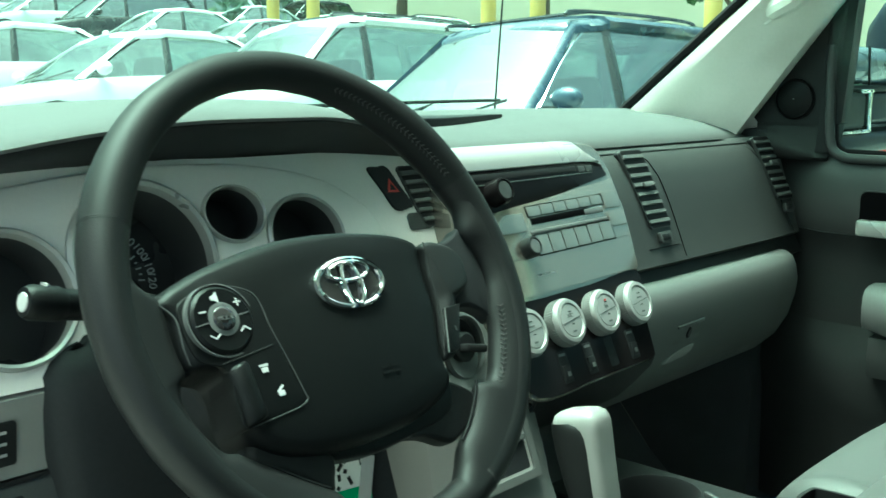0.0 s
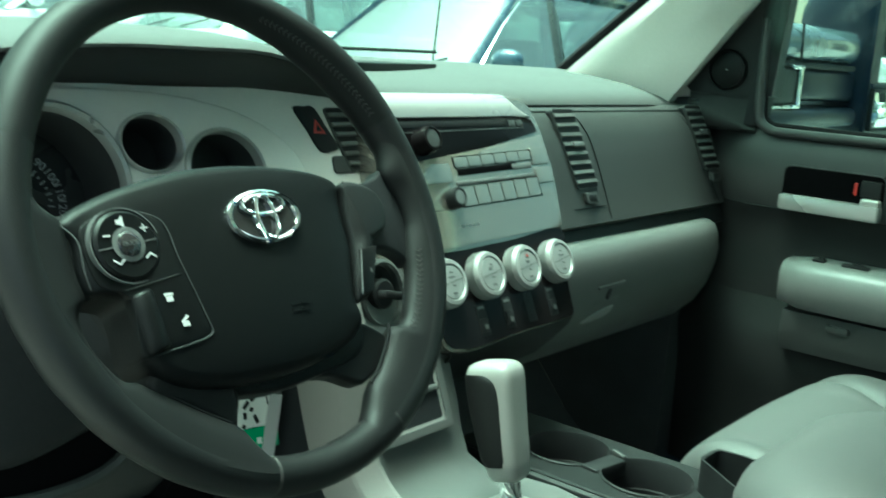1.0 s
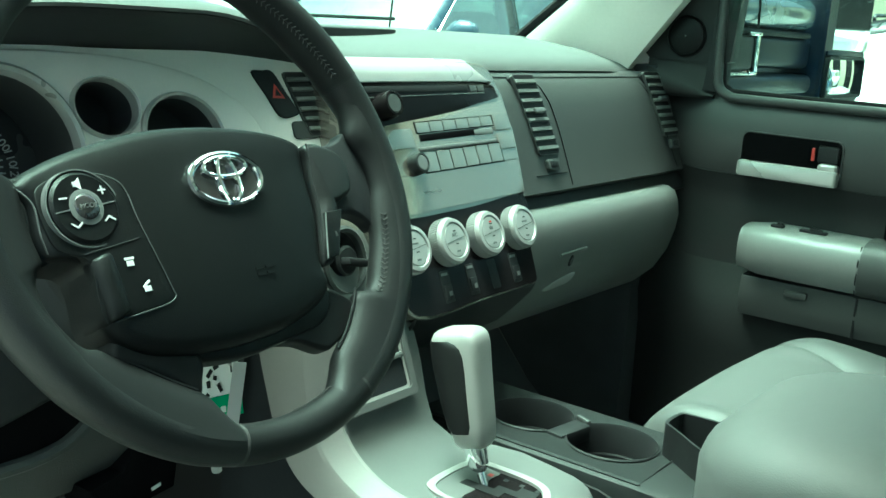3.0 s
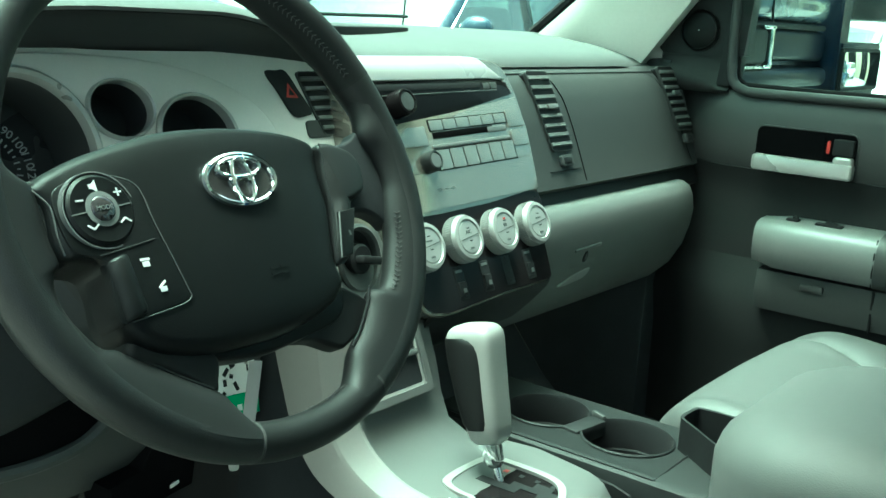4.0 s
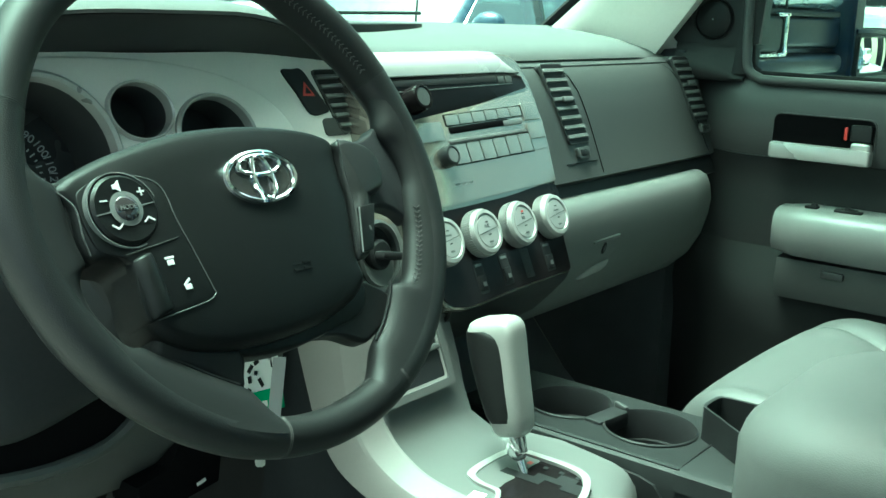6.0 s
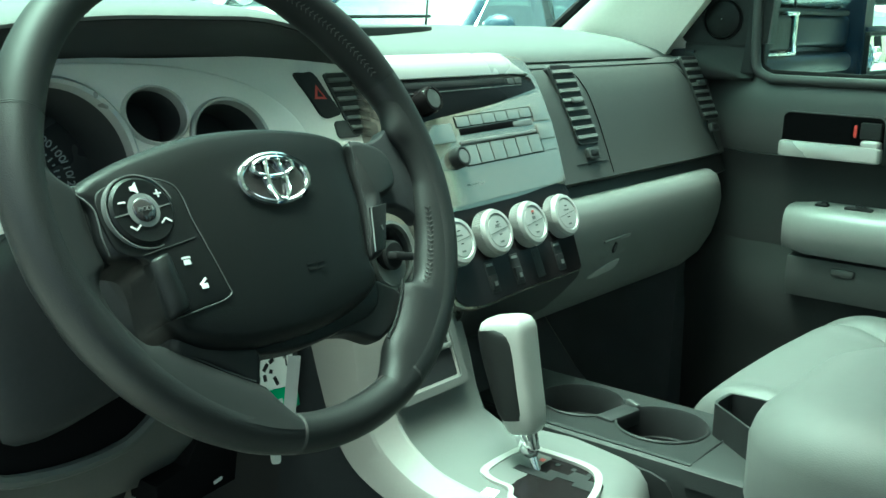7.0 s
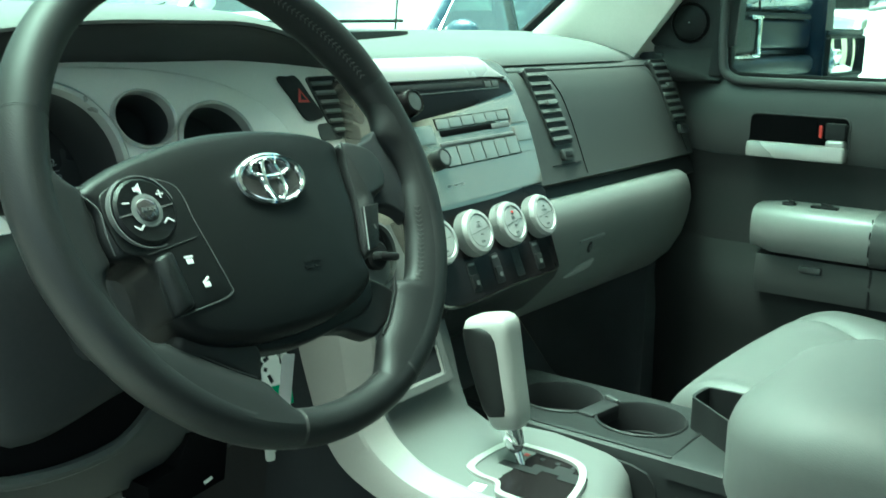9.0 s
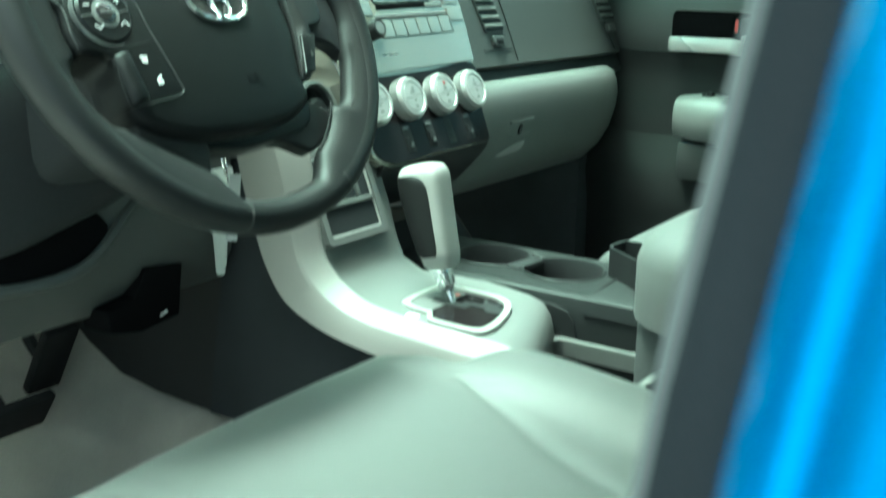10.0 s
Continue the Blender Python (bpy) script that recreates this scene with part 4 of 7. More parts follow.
for a in (25, 158, 255, 294):
    bm = loft(bmesh.new(), [rim_ring(a + d, grow=g) for d, g in ((-0.45, 0.99), (-0.3, 1.009), (-0.12, 1.012), (0.0, 0.985), (0.12, 1.012), (0.3, 1.009), (0.45, 0.99))], closed=True)
    part("rim_seam", bm, STITCH if a in (255, 294) else LEATHER_SMOOTH, wheel, "raised leather seam", sharp=80)
# skin that fillets the spokes into the rim: how far in it reaches at each angle
REACH_RIGHT = ((24, 0.161), (19, 0.1590), (15, 0.1545), (11.5, 0.1495), (8.5, 0.1495), (4.6, 0.1535), (-0.6, 0.1562), (-6, 0.1565), (-10, 0.1540), (-15.6, 0.1520), (-21, 0.1520), (-29, 0.1505), (-36, 0.1505), (-39.5, 0.1475), (-42, 0.1395), (-44.5, 0.1380), (-47, 0.1395), (-50, 0.1408), (-57.6, 0.1440), (-63.5, 0.1458), (-66.5, 0.1500), (-69.5, 0.1555), (-73, 0.161))
REACH_LEFT = ((167, 0.161), (170.5, 0.1575), (172.5, 0.1510), (174.5, 0.1440), (177, 0.1420), (181, 0.1418), (188, 0.1432), (193.5, 0.1440), (195.2, 0.1500), (198, 0.1560), (203, 0.1590), (209, 0.1588), (213.5, 0.1570), (216.5, 0.1510), (219, 0.1490), (223, 0.1465), (227, 0.1445), (234.8, 0.1428), (242, 0.1432), (246.5, 0.1450), (250, 0.1520), (254, 0.161))


def fillet(reach, name, label):
    rows = []
    for p in smooth_line([(a, r * 100, 0) for a, r in reach], 5):
        a, r = radians(p.x), p.y / 100
        k = RIM - r
        ring = [(RIM, 0.0150), (RIM - 0.30 * k, 0.0148 - 0.05 * k), (RIM - 0.55 * k, 0.0125), (RIM - 0.78 * k, 0.0092), (RIM - 0.93 * k, 0.0058), (r, 0.0020), (r + 0.0006, -0.0030), (r + 0.004, -0.0080), (RIM - 0.3 * k, -0.0120), (RIM, -0.0130)]
        rows.append([RM @ Vector((q * math.cos(a), q * math.sin(a), w)) for q, w in ring])
    return part(name, loft(bmesh.new(), rows, closed=True, caps=True), LEATHER_SMOOTH, wheel, label, sharp=60)


fr_web = fillet(REACH_RIGHT, "spoke_skin", "leather drawn from the spoke into the rim")
fillet(REACH_LEFT, "spoke_skin", "leather drawn from the spoke into the rim")


def stitch_row(place, count, parent):
    """Short crossed threads over a pinched seam; place(f) gives a point and the way across the seam."""
    bm, line = bmesh.new(), []
    for i in range(count):
        here, side, out = place((i + 0.5) / count)
        ahead = place((i + 1.05) / count)[0]
        line.append(here - out * 0.0003)
        for k in (1, -1):
            tube(bm, [here + out * 0.0001 + side * k, here + out * 0.0005 + side * 0.5 * k + (ahead - here) * 0.45, here + (ahead - here) * 0.8 + out * 0.0001], 0.0004, 5)
    part("stitching", bm, STITCH, parent, "light cross stitching", sharp=80)
    part("seam_groove", tube(bmesh.new(), line, 0.0006, 5), BLACK, parent)


def upper_seam(f):
    deg, b = 27 + 43 * f, radians(140)
    here = rim_at(deg, b)
    return here, (rim_at(deg, b + 0.15) - rim_at(deg, b - 0.15)) * 0.5, (here - rim_at(deg, b, 0.0)).normalized()


def side_seam(f):
    deg = -13.5 - 26.0 * f
    for (a0, r0), (a1, r1) in zip(REACH_RIGHT, REACH_RIGHT[1:]):
        if a1 <= deg <= a0:
            inner = r0 + (r1 - r0) * (deg - a0) / (a1 - a0)
    a, r = radians(deg), inner + 0.22 * (RIM - inner)
    way = RM.to_3x3() @ Vector((math.cos(a), math.sin(a), 0.8))
    return RM @ Vector((r * math.cos(a), r * math.sin(a), 0.0094)), way * 0.0019, RM.to_3x3() @ Vector((-math.cos(a) * 0.65, -math.sin(a) * 0.65, 0.76))


def lower_seam(f):
    deg, b = -68 - 19 * f, radians(172)
    here = rim_at(deg, b, 1.02)
    return here, (rim_at(deg, b + 0.15) - rim_at(deg, b - 0.15)) * 0.5, (here - rim_at(deg, b, 0.0)).normalized()


stitch_row(upper_seam, 28, wheel)
stitch_row(side_seam, 17, fr_web)
stitch_row(lower_seam, 13, wheel)
part("skin_seam", tube(bmesh.new(), smooth_line([RM @ Vector((u, v, 0.0035)) for u, v in ((0.1010, -0.0905), (0.0965, -0.0990), (0.0905, -0.1065), (0.0769, -0.1205), (0.0650, -0.1295))], 5), 0.0011, 6), BLACK, fr_web)
part("skin_seam", tube(bmesh.new(), smooth_line([RM @ Vector((u, v, 0.0030)) for u, v in ((-0.1100, -0.1010), (-0.1010, -0.1040), (-0.0827, -0.1168), (-0.0631, -0.1290))], 5), 0.0013, 6), BLACK, fr_web)


def web(name, outline, mat, high, low=-0.012, bevel=0.005, label="", n=4, crown=0.0):
    """A smooth flat spoke piece on the wheel, its edges rounded."""
    return part(name, slab(bmesh.new(), curved(outline, n), RM, low, high, bevel, crown), mat, wheel, label, sharp=50)


# hub: deep back shell, then the four spokes
shell = curved([(-0.120, 0.006), (-0.09, 0.020), (0, 0.030), (0.09, 0.020), (0.120, 0.006), (0.108, -0.030), (0.090, -0.06), (0.078, -0.092), (0.05, -0.104), (0, -0.108), (-0.05, -0.104), (-0.085, -0.092), (-0.098, -0.06), (-0.11, -0.030)], 5)
part("hub_shell", slab(bmesh.new(), shell, RM, -0.05, -0.004, 0.01), BLACK, wheel)
web("side_spoke", [(0.080, 0.018), (0.100, 0.0225), (0.120, 0.0232), (0.138, 0.0272), (0.148, 0.0330), (0.160, 0.030), (0.164, 0.0), (0.160, -0.040), (0.150, -0.048), (0.1425, -0.0400), (0.131, -0.0338), (0.115, -0.0315), (0.09, -0.03)], COVER, -0.0005, -0.014, 0.004, "black spoke set back behind the thumb rest")
web("side_spoke", [(-0.160, 0.020), (-0.150, 0.0172), (-0.135, 0.0165), (-0.125, 0.004), (-0.125, -0.030), (-0.1350, -0.0350), (-0.1425, -0.0365), (-0.1500, -0.0330), (-0.160, -0.01)], LEATHER_SMOOTH, 0.0035, -0.012, 0.003, "leather spoke running into the rim")
web("lower_spoke", [(0.060, -0.080), (0.0780, -0.0850), (0.0854, -0.0887), (0.0960, -0.0960), (0.1012, -0.1040), (0.0902, -0.1165), (0.0700, -0.1262), (0.0575, -0.1285), (0.0370, -0.1185), (0.0180, -0.1130), (0.03, -0.10)], LEATHER_SMOOTH, 0.0, -0.014, 0.004)
web("lower_spoke", [(-0.100, -0.080), (-0.0872, -0.0900), (-0.0650, -0.0980), (-0.0520, -0.1080), (-0.0505, -0.1150), (-0.0545, -0.1240), (-0.0588, -0.1320), (-0.0700, -0.1250), (-0.0821, -0.1170), (-0.1000, -0.1045), (-0.1121, -0.0995), (-0.1130, -0.0900)], LEATHER_SMOOTH, 0.0035, -0.014, 0.006)
web("hub_skirt", [(-0.100, -0.085), (-0.0880, -0.0960), (-0.0767, -0.1030), (-0.0546, -0.1105), (-0.0456, -0.1136), (-0.0145, -0.1173), (0.0095, -0.1160), (0.0353, -0.1129), (0.0600, -0.1090), (0.0740, -0.0980), (0.070, -0.08), (0, -0.075), (-0.07, -0.075)], PAD, 0.0015, -0.02, 0.004, "smooth black lower hub under the airbag cover")
cover = curved([(-0.1475, 0.0030), (-0.1400, 0.0085), (-0.1315, 0.0125), (-0.1116, 0.0195), (-0.0868, 0.0255), (-0.0611, 0.0305), (-0.035, 0.0332), (-0.0, 0.0335), (0.0290, 0.0315), (0.0571, 0.0272), (0.0780, 0.0215), (0.0900, 0.0140), (0.0885, 0.0020), (0.0840, -0.0156), (0.0812, -0.0391), (0.0740, -0.0613), (0.0705, -0.082), (0.0725, -0.0917), (0.0689, -0.098), (0.0524, -0.1074), (0.0229, -0.1151), (-0.0142, -0.1185), (-0.0465, -0.1177), (-0.0661, -0.1156), (-0.088, -0.1102), (-0.1010, -0.1040), (-0.1110, -0.0960), (-0.1180, -0.0840), (-0.1160, -0.0620), (-0.1190, -0.0500), (-0.1300, -0.0455), (-0.1405, -0.0420), (-0.1430, -0.0298), (-0.1416, -0.0114), (-0.1455, -0.0030)], 4)


def bulge(u, v):
    """Swell of the airbag cover over its edge."""
    return 0.0085 * max(0.0, 1 - ((u + 0.029) / 0.128) ** 2 - ((v + 0.0425) / 0.082) ** 2)


part("airbag_cover", slab(bmesh.new(), cover, WM, -0.03, 0.0035, 0.009, dome=bulge), PAD, wheel, "black grained airbag cover", sharp=50)
for k in range(4):
    part("lettering_bar", boxed((0.0075, 0.0018, 0.0005), shift(WM, 0.004 + 0.009 * (k % 2), -0.0735 - 0.0042 * (k // 2), 0.0103)), PAD, wheel, "faint embossed lettering")
# plain chrome badge: an oval ring with two plain inner ovals
EM = shift(WM, -0.0005, -0.0102, 0.0124)


def oval_ring(m, a, b, t, h, seg=48):
    rows = []
    for i in range(seg):
        an = 2 * math.pi * i / seg
        ring = []
        for k in range(8):
            c = 2 * math.pi * k / 8
            ring.append(m @ Vector(((a + t * math.cos(c)) * math.cos(an), (b + t * math.cos(c)) * math.sin(an), h * math.sin(c))))
        rows.append(ring)
    return loft(bmesh.new(), rows, closed=True, loop=True)


part("badge_back", slab(bmesh.new(), circle((0, 0), 0.0300, 40, 0.0176), EM, -0.008, 0.0, 0.001), GLOSS, wheel)
bd = part("badge", oval_ring(EM, 0.0300, 0.0176, 0.0023, 0.0029), CHROME, wheel, "chrome oval badge")
part("inner_oval", oval_ring(shift(EM, 0, -0.001, 0.001), 0.0079, 0.0155, 0.0021, 0.0027), CHROME, bd)
part("inner_oval", oval_ring(shift(EM, 0, 0.0080, 0.001), 0.018, 0.0069, 0.0020, 0.0025), CHROME, bd)

# control keys on the left and right of the cover
pod = curved([(-0.137, -0.008), (-0.132, 0.000), (-0.1165, 0.0043), (-0.0973, 0.0031), (-0.084, -0.003), (-0.0798, -0.0115), (-0.079, -0.0286), (-0.075, -0.0513), (-0.0705, -0.0750), (-0.0691, -0.0804), (-0.0752, -0.0831), (-0.0904, -0.0848), (-0.110, -0.0868), (-0.1180, -0.0868), (-0.1190, -0.0700), (-0.117, -0.0540), (-0.121, -0.0470), (-0.1340, -0.0400), (-0.1375, -0.0250)], 4)
pd = part("control_pod", slab(bmesh.new(), pod, WM, -0.02, 0.0041, 0.0008, dome=bulge), PAD, wheel, "black control pod edged by a fine line")
line = [WM @ Vector((u, v, 0.0041 + bulge(u, v))) for u, v in ((-0.1165, 0.0050), (-0.0973, 0.0038), (-0.0832, -0.0025), (-0.0790, -0.0115), (-0.0782, -0.0286), (-0.0742, -0.0513), (-0.0690, -0.0760), (-0.0684, -0.0806), (-0.0750, -0.0839), (-0.0904, -0.0856), (-0.1120, -0.0876))]
part("pod_line", tube(bmesh.new(), smooth_line(line, 5), 0.00042, 5), GRAPHITE, pd)
part("cover_seam", tube(bmesh.new(), smooth_line([WM @ Vector((u, v, w)) for u, v, w in ((-0.1465, 0.0010, 0.0030), (-0.1400, -0.0114, 0.0062), (-0.1412, -0.0290, 0.0062), (-0.1395, -0.0410, 0.0045))], 5), 0.0006, 5), GRAPHITE, pd, "pale edge between cover and spoke")
KM = shift(WM, -0.1105, -0.0180, 0.0085)
part("key_ring", lathe(bmesh.new(), [(0.0225, -0.004), (0.0225, 0.001), (0.0205, 0.0028), (0.009, 0.0022), (0.0, 0.0022)], KM, 36), PAD, pd, "round pad of audio keys")
part("pod_rim", lathe(bmesh.new(), [(0.0232, -0.004), (0.0238, 0.0012), (0.0246, 0.0012), (0.0252, -0.004)], KM, 36), DASH, pd)
part("mode_ring", lathe(bmesh.new(), [(0.0098, 0.001), (0.0112, 0.0032), (0.0078, 0.0036), (0.007, 0.002)], KM, 28), DASH, pd)
part("mode_key", lathe(bmesh.new(), [(0.0082, 0.0), (0.0080, 0.0040), (0.0066, 0.0050), (0.0, 0.0053)], KM, 24), GLOSS, pd)
words("MODE", 0.0040, shift(KM, 0, 0, 0.0055), KNOB, pd)
for s in (1, -1):
    part("key_split", boxed((0.0115, 0.0008, 0.001), shift(KM, s * 0.0152, s * 0.0012, 0.0026) @ pose(0, 0, 0, 0, 0, 6)), DASH, pd)
part("minus_mark", boxed((0.0050, 0.0010, 0.0005), shift(KM, -0.0135, 0.0065, 0.0031)), WHITE_INK, pd)
bm = boxed((0.0052, 0.0010, 0.0005), shift(KM, 0.0135, 0.0095, 0.0031))
part("plus_mark", box(bm, (0.0010, 0.0052, 0.0005), shift(KM, 0.0135, 0.0095, 0.0031)), WHITE_INK, pd)
part("speaker_mark", prism(bmesh.new(), [(-0.003, -0.0015), (-0.001, -0.0015), (0.002, -0.004), (0.002, 0.004), (-0.001, 0.0015), (-0.003, 0.0015)], shift(KM, -0.0015, 0.0145, 0.0026), 0, 0.0006), WHITE_INK, pd)
for s, u, v in ((1, 0.013, -0.0085), (-1, -0.0095, -0.0105)):
    bm = bmesh.new()
    for t in (1, -1):
        box(bm, (0.0048, 0.0010, 0.0005), shift(KM, u + t * 0.0018, v, 0.0031) @ pose(0, 0, 0, 0, 0, -t * s * 38))
    part("arrow_mark", bm, WHITE_INK, pd)
rows = []
for v, k in ((-0.0475, 0.75), (-0.0482, 0.92), (-0.050, 1.0), (-0.062, 1.0), (-0.074, 1.0), (-0.083, 1.0), (-0.0850, 0.92), (-0.0858, 0.75)):
    uc = -0.1095 + 0.05 * (-0.048 - v)
    rows.append([WM @ Vector((uc + 0.0092 * k * math.cos(radians(b)), v + 0.0018 * math.cos(radians(b)), 0.0015 + 0.0112 * k * math.sin(radians(b)) ** 0.8)) for b in (0, 15, 30, 45, 60, 75, 90, 105, 120, 135, 150, 165, 180)])
part("phone_rocker", loft(bmesh.new(), rows, caps=True), PAD, pd, "rounded black call rocker", sharp=60)
part("rocker_split", tube(bmesh.new(), [WM @ Vector((u, -0.0455 + 0.0045 * f, 0.0042 + bulge(u, -0.043))) for f, u in ((0, -0.120), (0.33, -0.107), (0.66, -0.094), (1, -0.082))], 0.0006, 5), BLACK, pd)
for u, v in ((-0.0951, -0.0545), (-0.0883, -0.0715)):
    m = shift(WM, u, v, 0.0040 + bulge(u, v))
    bm = boxed((0.0050, 0.0034, 0.0006), shift(m, 0.002, -0.001, 0.0006), 0.0002, 1)
    box(bm, (0.0068, 0.0016, 0.0006), shift(m, 0.002, 0.0020, 0.0006) @ pose(0, 0, 0, 0, 0, 0 if v > -0.06 else 35), 0.0002, 1)
    part("phone_mark", bm, WHITE_INK, pd)
pod2 = curved([(0.0905, 0.0115), (0.0975, 0.0136), (0.1094, 0.0112), (0.1233, 0.0046), (0.1285, -0.0057), (0.1268, -0.0206), (0.1224, -0.0272), (0.1117, -0.0330), (0.1062, -0.0352), (0.1022, -0.0425), (0.0935, -0.0590), (0.0820, -0.0769), (0.0755, -0.0800), (0.0690, -0.0795), (0.0705, -0.0700), (0.0745, -0.0600), (0.0822, -0.0391), (0.0855, -0.0156), (0.0895, 0.0020)], 5)
pq = part("control_pod", slab(bmesh.new(), pod2, WM, -0.02, 0.0062, 0.005, crown=0.0028), LEATHER, wheel, "leather thumb rest with a voice key", sharp=70)
part("cover_seam", tube(bmesh.new(), smooth_line([WM @ Vector((u, v, 0.0066)) for u, v in ((0.0905, 0.0125), (0.0893, 0.0020), (0.0850, -0.0156), (0.0815, -0.0391), (0.0740, -0.0600), (0.0698, -0.0720))], 5), 0.0007, 5), BLACK, pq)
tk = [(0.0840, -0.0420), (0.1008, -0.0414), (0.0823, -0.0755), (0.0708, -0.0765)]
part("talk_key", slab(bmesh.new(), tk, WM, -0.01, 0.0098, 0.0010), PAD, pq, "narrow voice key")
part("talk_mark", boxed((0.0018, 0.0038, 0.0004), shift(WM, 0.0865, -0.0595, 0.0099)), GRAPHITE, pq)
part("key_edge", tube(bmesh.new(), [WM @ Vector((0.0832, -0.0425, 0.0096)), WM @ Vector((0.0700, -0.0762, 0.0096))], 0.0006, 6), DASH, pq, "pale line along the voice key")

# ---- steering column ----
col = thing("steering_column", (-0.40, 0.15, 1.17), "black steering column shroud with levers", "steering column")
CM = plate((-0.40, 0.10, 1.23), 30)
rows = []
for d, w, h, dz in ((0.03, 0.046, 0.042, 0.002), (0.0, 0.050, 0.045, 0.002), (-0.06, 0.052, 0.047, 0.002), (-0.13, 0.056, 0.050, 0.0), (-0.2, 0.060, 0.052, 0.0)):
    rows.append([CM @ Vector((w * math.copysign(abs(math.cos(b)) ** 0.55, math.cos(b)), h * math.copysign(abs(math.sin(b)) ** 0.55, math.sin(b)) + dz, d)) for b in [2 * math.pi * k / 20 for k in range(20)]])
part("shroud", loft(bmesh.new(), rows, closed=True, caps=True), COVER, col, sharp=40)
lv = smooth_line([(-0.455, 0.12, 1.262), (-0.50, 0.105, 1.282), (-0.548, 0.10, 1.290), (-0.582, 0.099, 1.297)], 5)
sk = part("turn_signal_lever", tube(bmesh.new(), lv, [0.009] * 6 + [0.0105] * (len(lv) - 6), 12), PAD, col, "black lever with marked end")
d = (Vector(lv[-1]) - Vector(lv[-2])).normalized()
tipm = Matrix.Translation(lv[-1]) @ d.to_track_quat("Z", "Y").to_matrix().to_4x4()
part("lever_tip", lathe(bmesh.new(), [(0.0105, -0.020), (0.0118, -0.015), (0.0118, 0.003), (0.0098, 0.007), (0.0, 0.0075)], tipm, 24), PAD, sk, "ribbed twist end")
part("tip_face", lathe(bmesh.new(), [(0.0, 0.0082), (0.006, 0.008), (0.0065, 0.0072)], tipm, 20), GREY_INK, sk, "pale printed end face")
part("print_bar", boxed((0.008, 0.002, 0.002), tipm @ Matrix.Translation((0, 0.0122, -0.006))), GREY_INK, sk)
# dark knee cover under the column; black plate painting the storage slot's shade
rows = []
for z, x0, x1, y0 in ((1.238, -0.488, -0.26, 0.212), (1.234, -0.502, -0.26, 0.199), (1.227, -0.515, -0.262, 0.192), (1.214, -0.527, -0.266, 0.187), (1.19, -0.528, -0.272, 0.183), (1.15, -0.5255, -0.285, 0.181), (1.12, -0.520, -0.30, 0.182), (1.10, -0.515, -0.32, 0.184), (1.085, -0.5105, -0.352, 0.188), (1.076, -0.511, -0.385, 0.196), (1.074, -0.511, -0.40, 0.206)):
    f = Vector((0, 0, 0.018 if z < 1.11 else 0.0))
    row = [Vector((x0, max(y0, 0.205) + 0.008, z)), Vector((x0 + 0.0015, y0 + 0.014, z)), Vector((x0 + 0.006, y0 + 0.006, z)), Vector((x0 + 0.016, y0 + 0.001, z))]
    row += [Vector((x, y0 - 0.004 * math.sin(math.pi * (x - x0) / (x1 - x0)), z)) + f * ease(-0.49, -0.38, x) for x in steps(x0 + 0.03, x1 - 0.02, 8)]
    row += [Vector((x1, y0 + 0.02, z)) + f]
    rows.append(row)
part("column_cover", thicken(loft(bmesh.new(), rows), 0.003), COVER, col, "black plastic cover under the column", sharp=60)
# Solid plate: the dark inside of the slot is only its colour.
part("slot_shade", slab(bmesh.new(), curved([(-0.512, 1.052), (-0.485, 1.048), (-0.461, 1.045), (-0.435, 1.045), (-0.412, 1.047), (-0.391, 1.052), (-0.371, 1.066), (-0.362, 1.080), (-0.385, 1.100), (-0.44, 1.102), (-0.509, 1.092)], 4), plate((0, 0.199, 0), 0), -0.003, 0.003, 0.0005), RECESS, col, "flat black plate painting the shaded slot in the lower panel")
tubep = smooth_line([(-0.5165, 0.203, 1.062), (-0.5125, 0.197, 1.0485), (-0.482, 0.195, 1.0415), (-0.447, 0.194, 1.0390), (-0.414, 0.194, 1.0405), (-0.391, 0.194, 1.0465), (-0.366, 0.195, 1.0615), (-0.345, 0.198, 1.080), (-0.32, 0.201, 1.10)], 5)
part("slot_edge", tube(bmesh.new(), tubep, 0.0062, 8), GRAPHITE, col)
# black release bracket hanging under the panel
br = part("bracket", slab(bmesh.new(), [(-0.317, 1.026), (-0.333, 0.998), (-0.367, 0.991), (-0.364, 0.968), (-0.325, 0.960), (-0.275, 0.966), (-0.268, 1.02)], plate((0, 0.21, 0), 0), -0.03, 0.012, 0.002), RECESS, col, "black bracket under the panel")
part("print_bar", boxed((0.010, 0.003, 0.0012), plate((-0.297, 0.1975, 0.973), 0, 0, 14)), WHITE_INK, br, "small white mark")

# ignition lock
ign = thing("ignition_lock", (-0.125, 0.16, 1.185), "black key barrel in a round silver-grey bezel", "ignition lock")
IM = plate((-0.104, 0.150, 1.169), 12, 0)
part("bezel", lathe(bmesh.new(), [(0.033, -0.004), (0.033, 0.0015), (0.030, 0.0035), (0.0275, 0.001), (0.027, -0.010)], IM @ Matrix.Diagonal((0.95, 1.08, 1, 1)), 40), GRAPHITE, ign, "grey ring round the lock")
part("well", lathe(bmesh.new(), [(0.027, -0.006), (0.020, -0.012), (0.0, -0.012)], IM @ Matrix.Diagonal((0.95, 1.08, 1, 1)), 32), BLACK, ign)
part("barrel", lathe(bmesh.new(), [(0.016, -0.012), (0.0155, 0.002), (0.013, 0.004), (0.0, 0.004)], IM, 28), BLACK, ign)
part("key_wing", boxed((0.030, 0.008, 0.014), shift(IM, 0.004, -0.002, 0.009) @ pose(0, 0, 0, 0, 0, -12), 0.002), RUBBER, ign, "black head of the key in the lock")

# keys with a paper tag hanging under the wheel
kt = thing("key_ring", (-0.345, 0.03, 1.13), "bunch of keys with a white and green paper tag", "key ring")
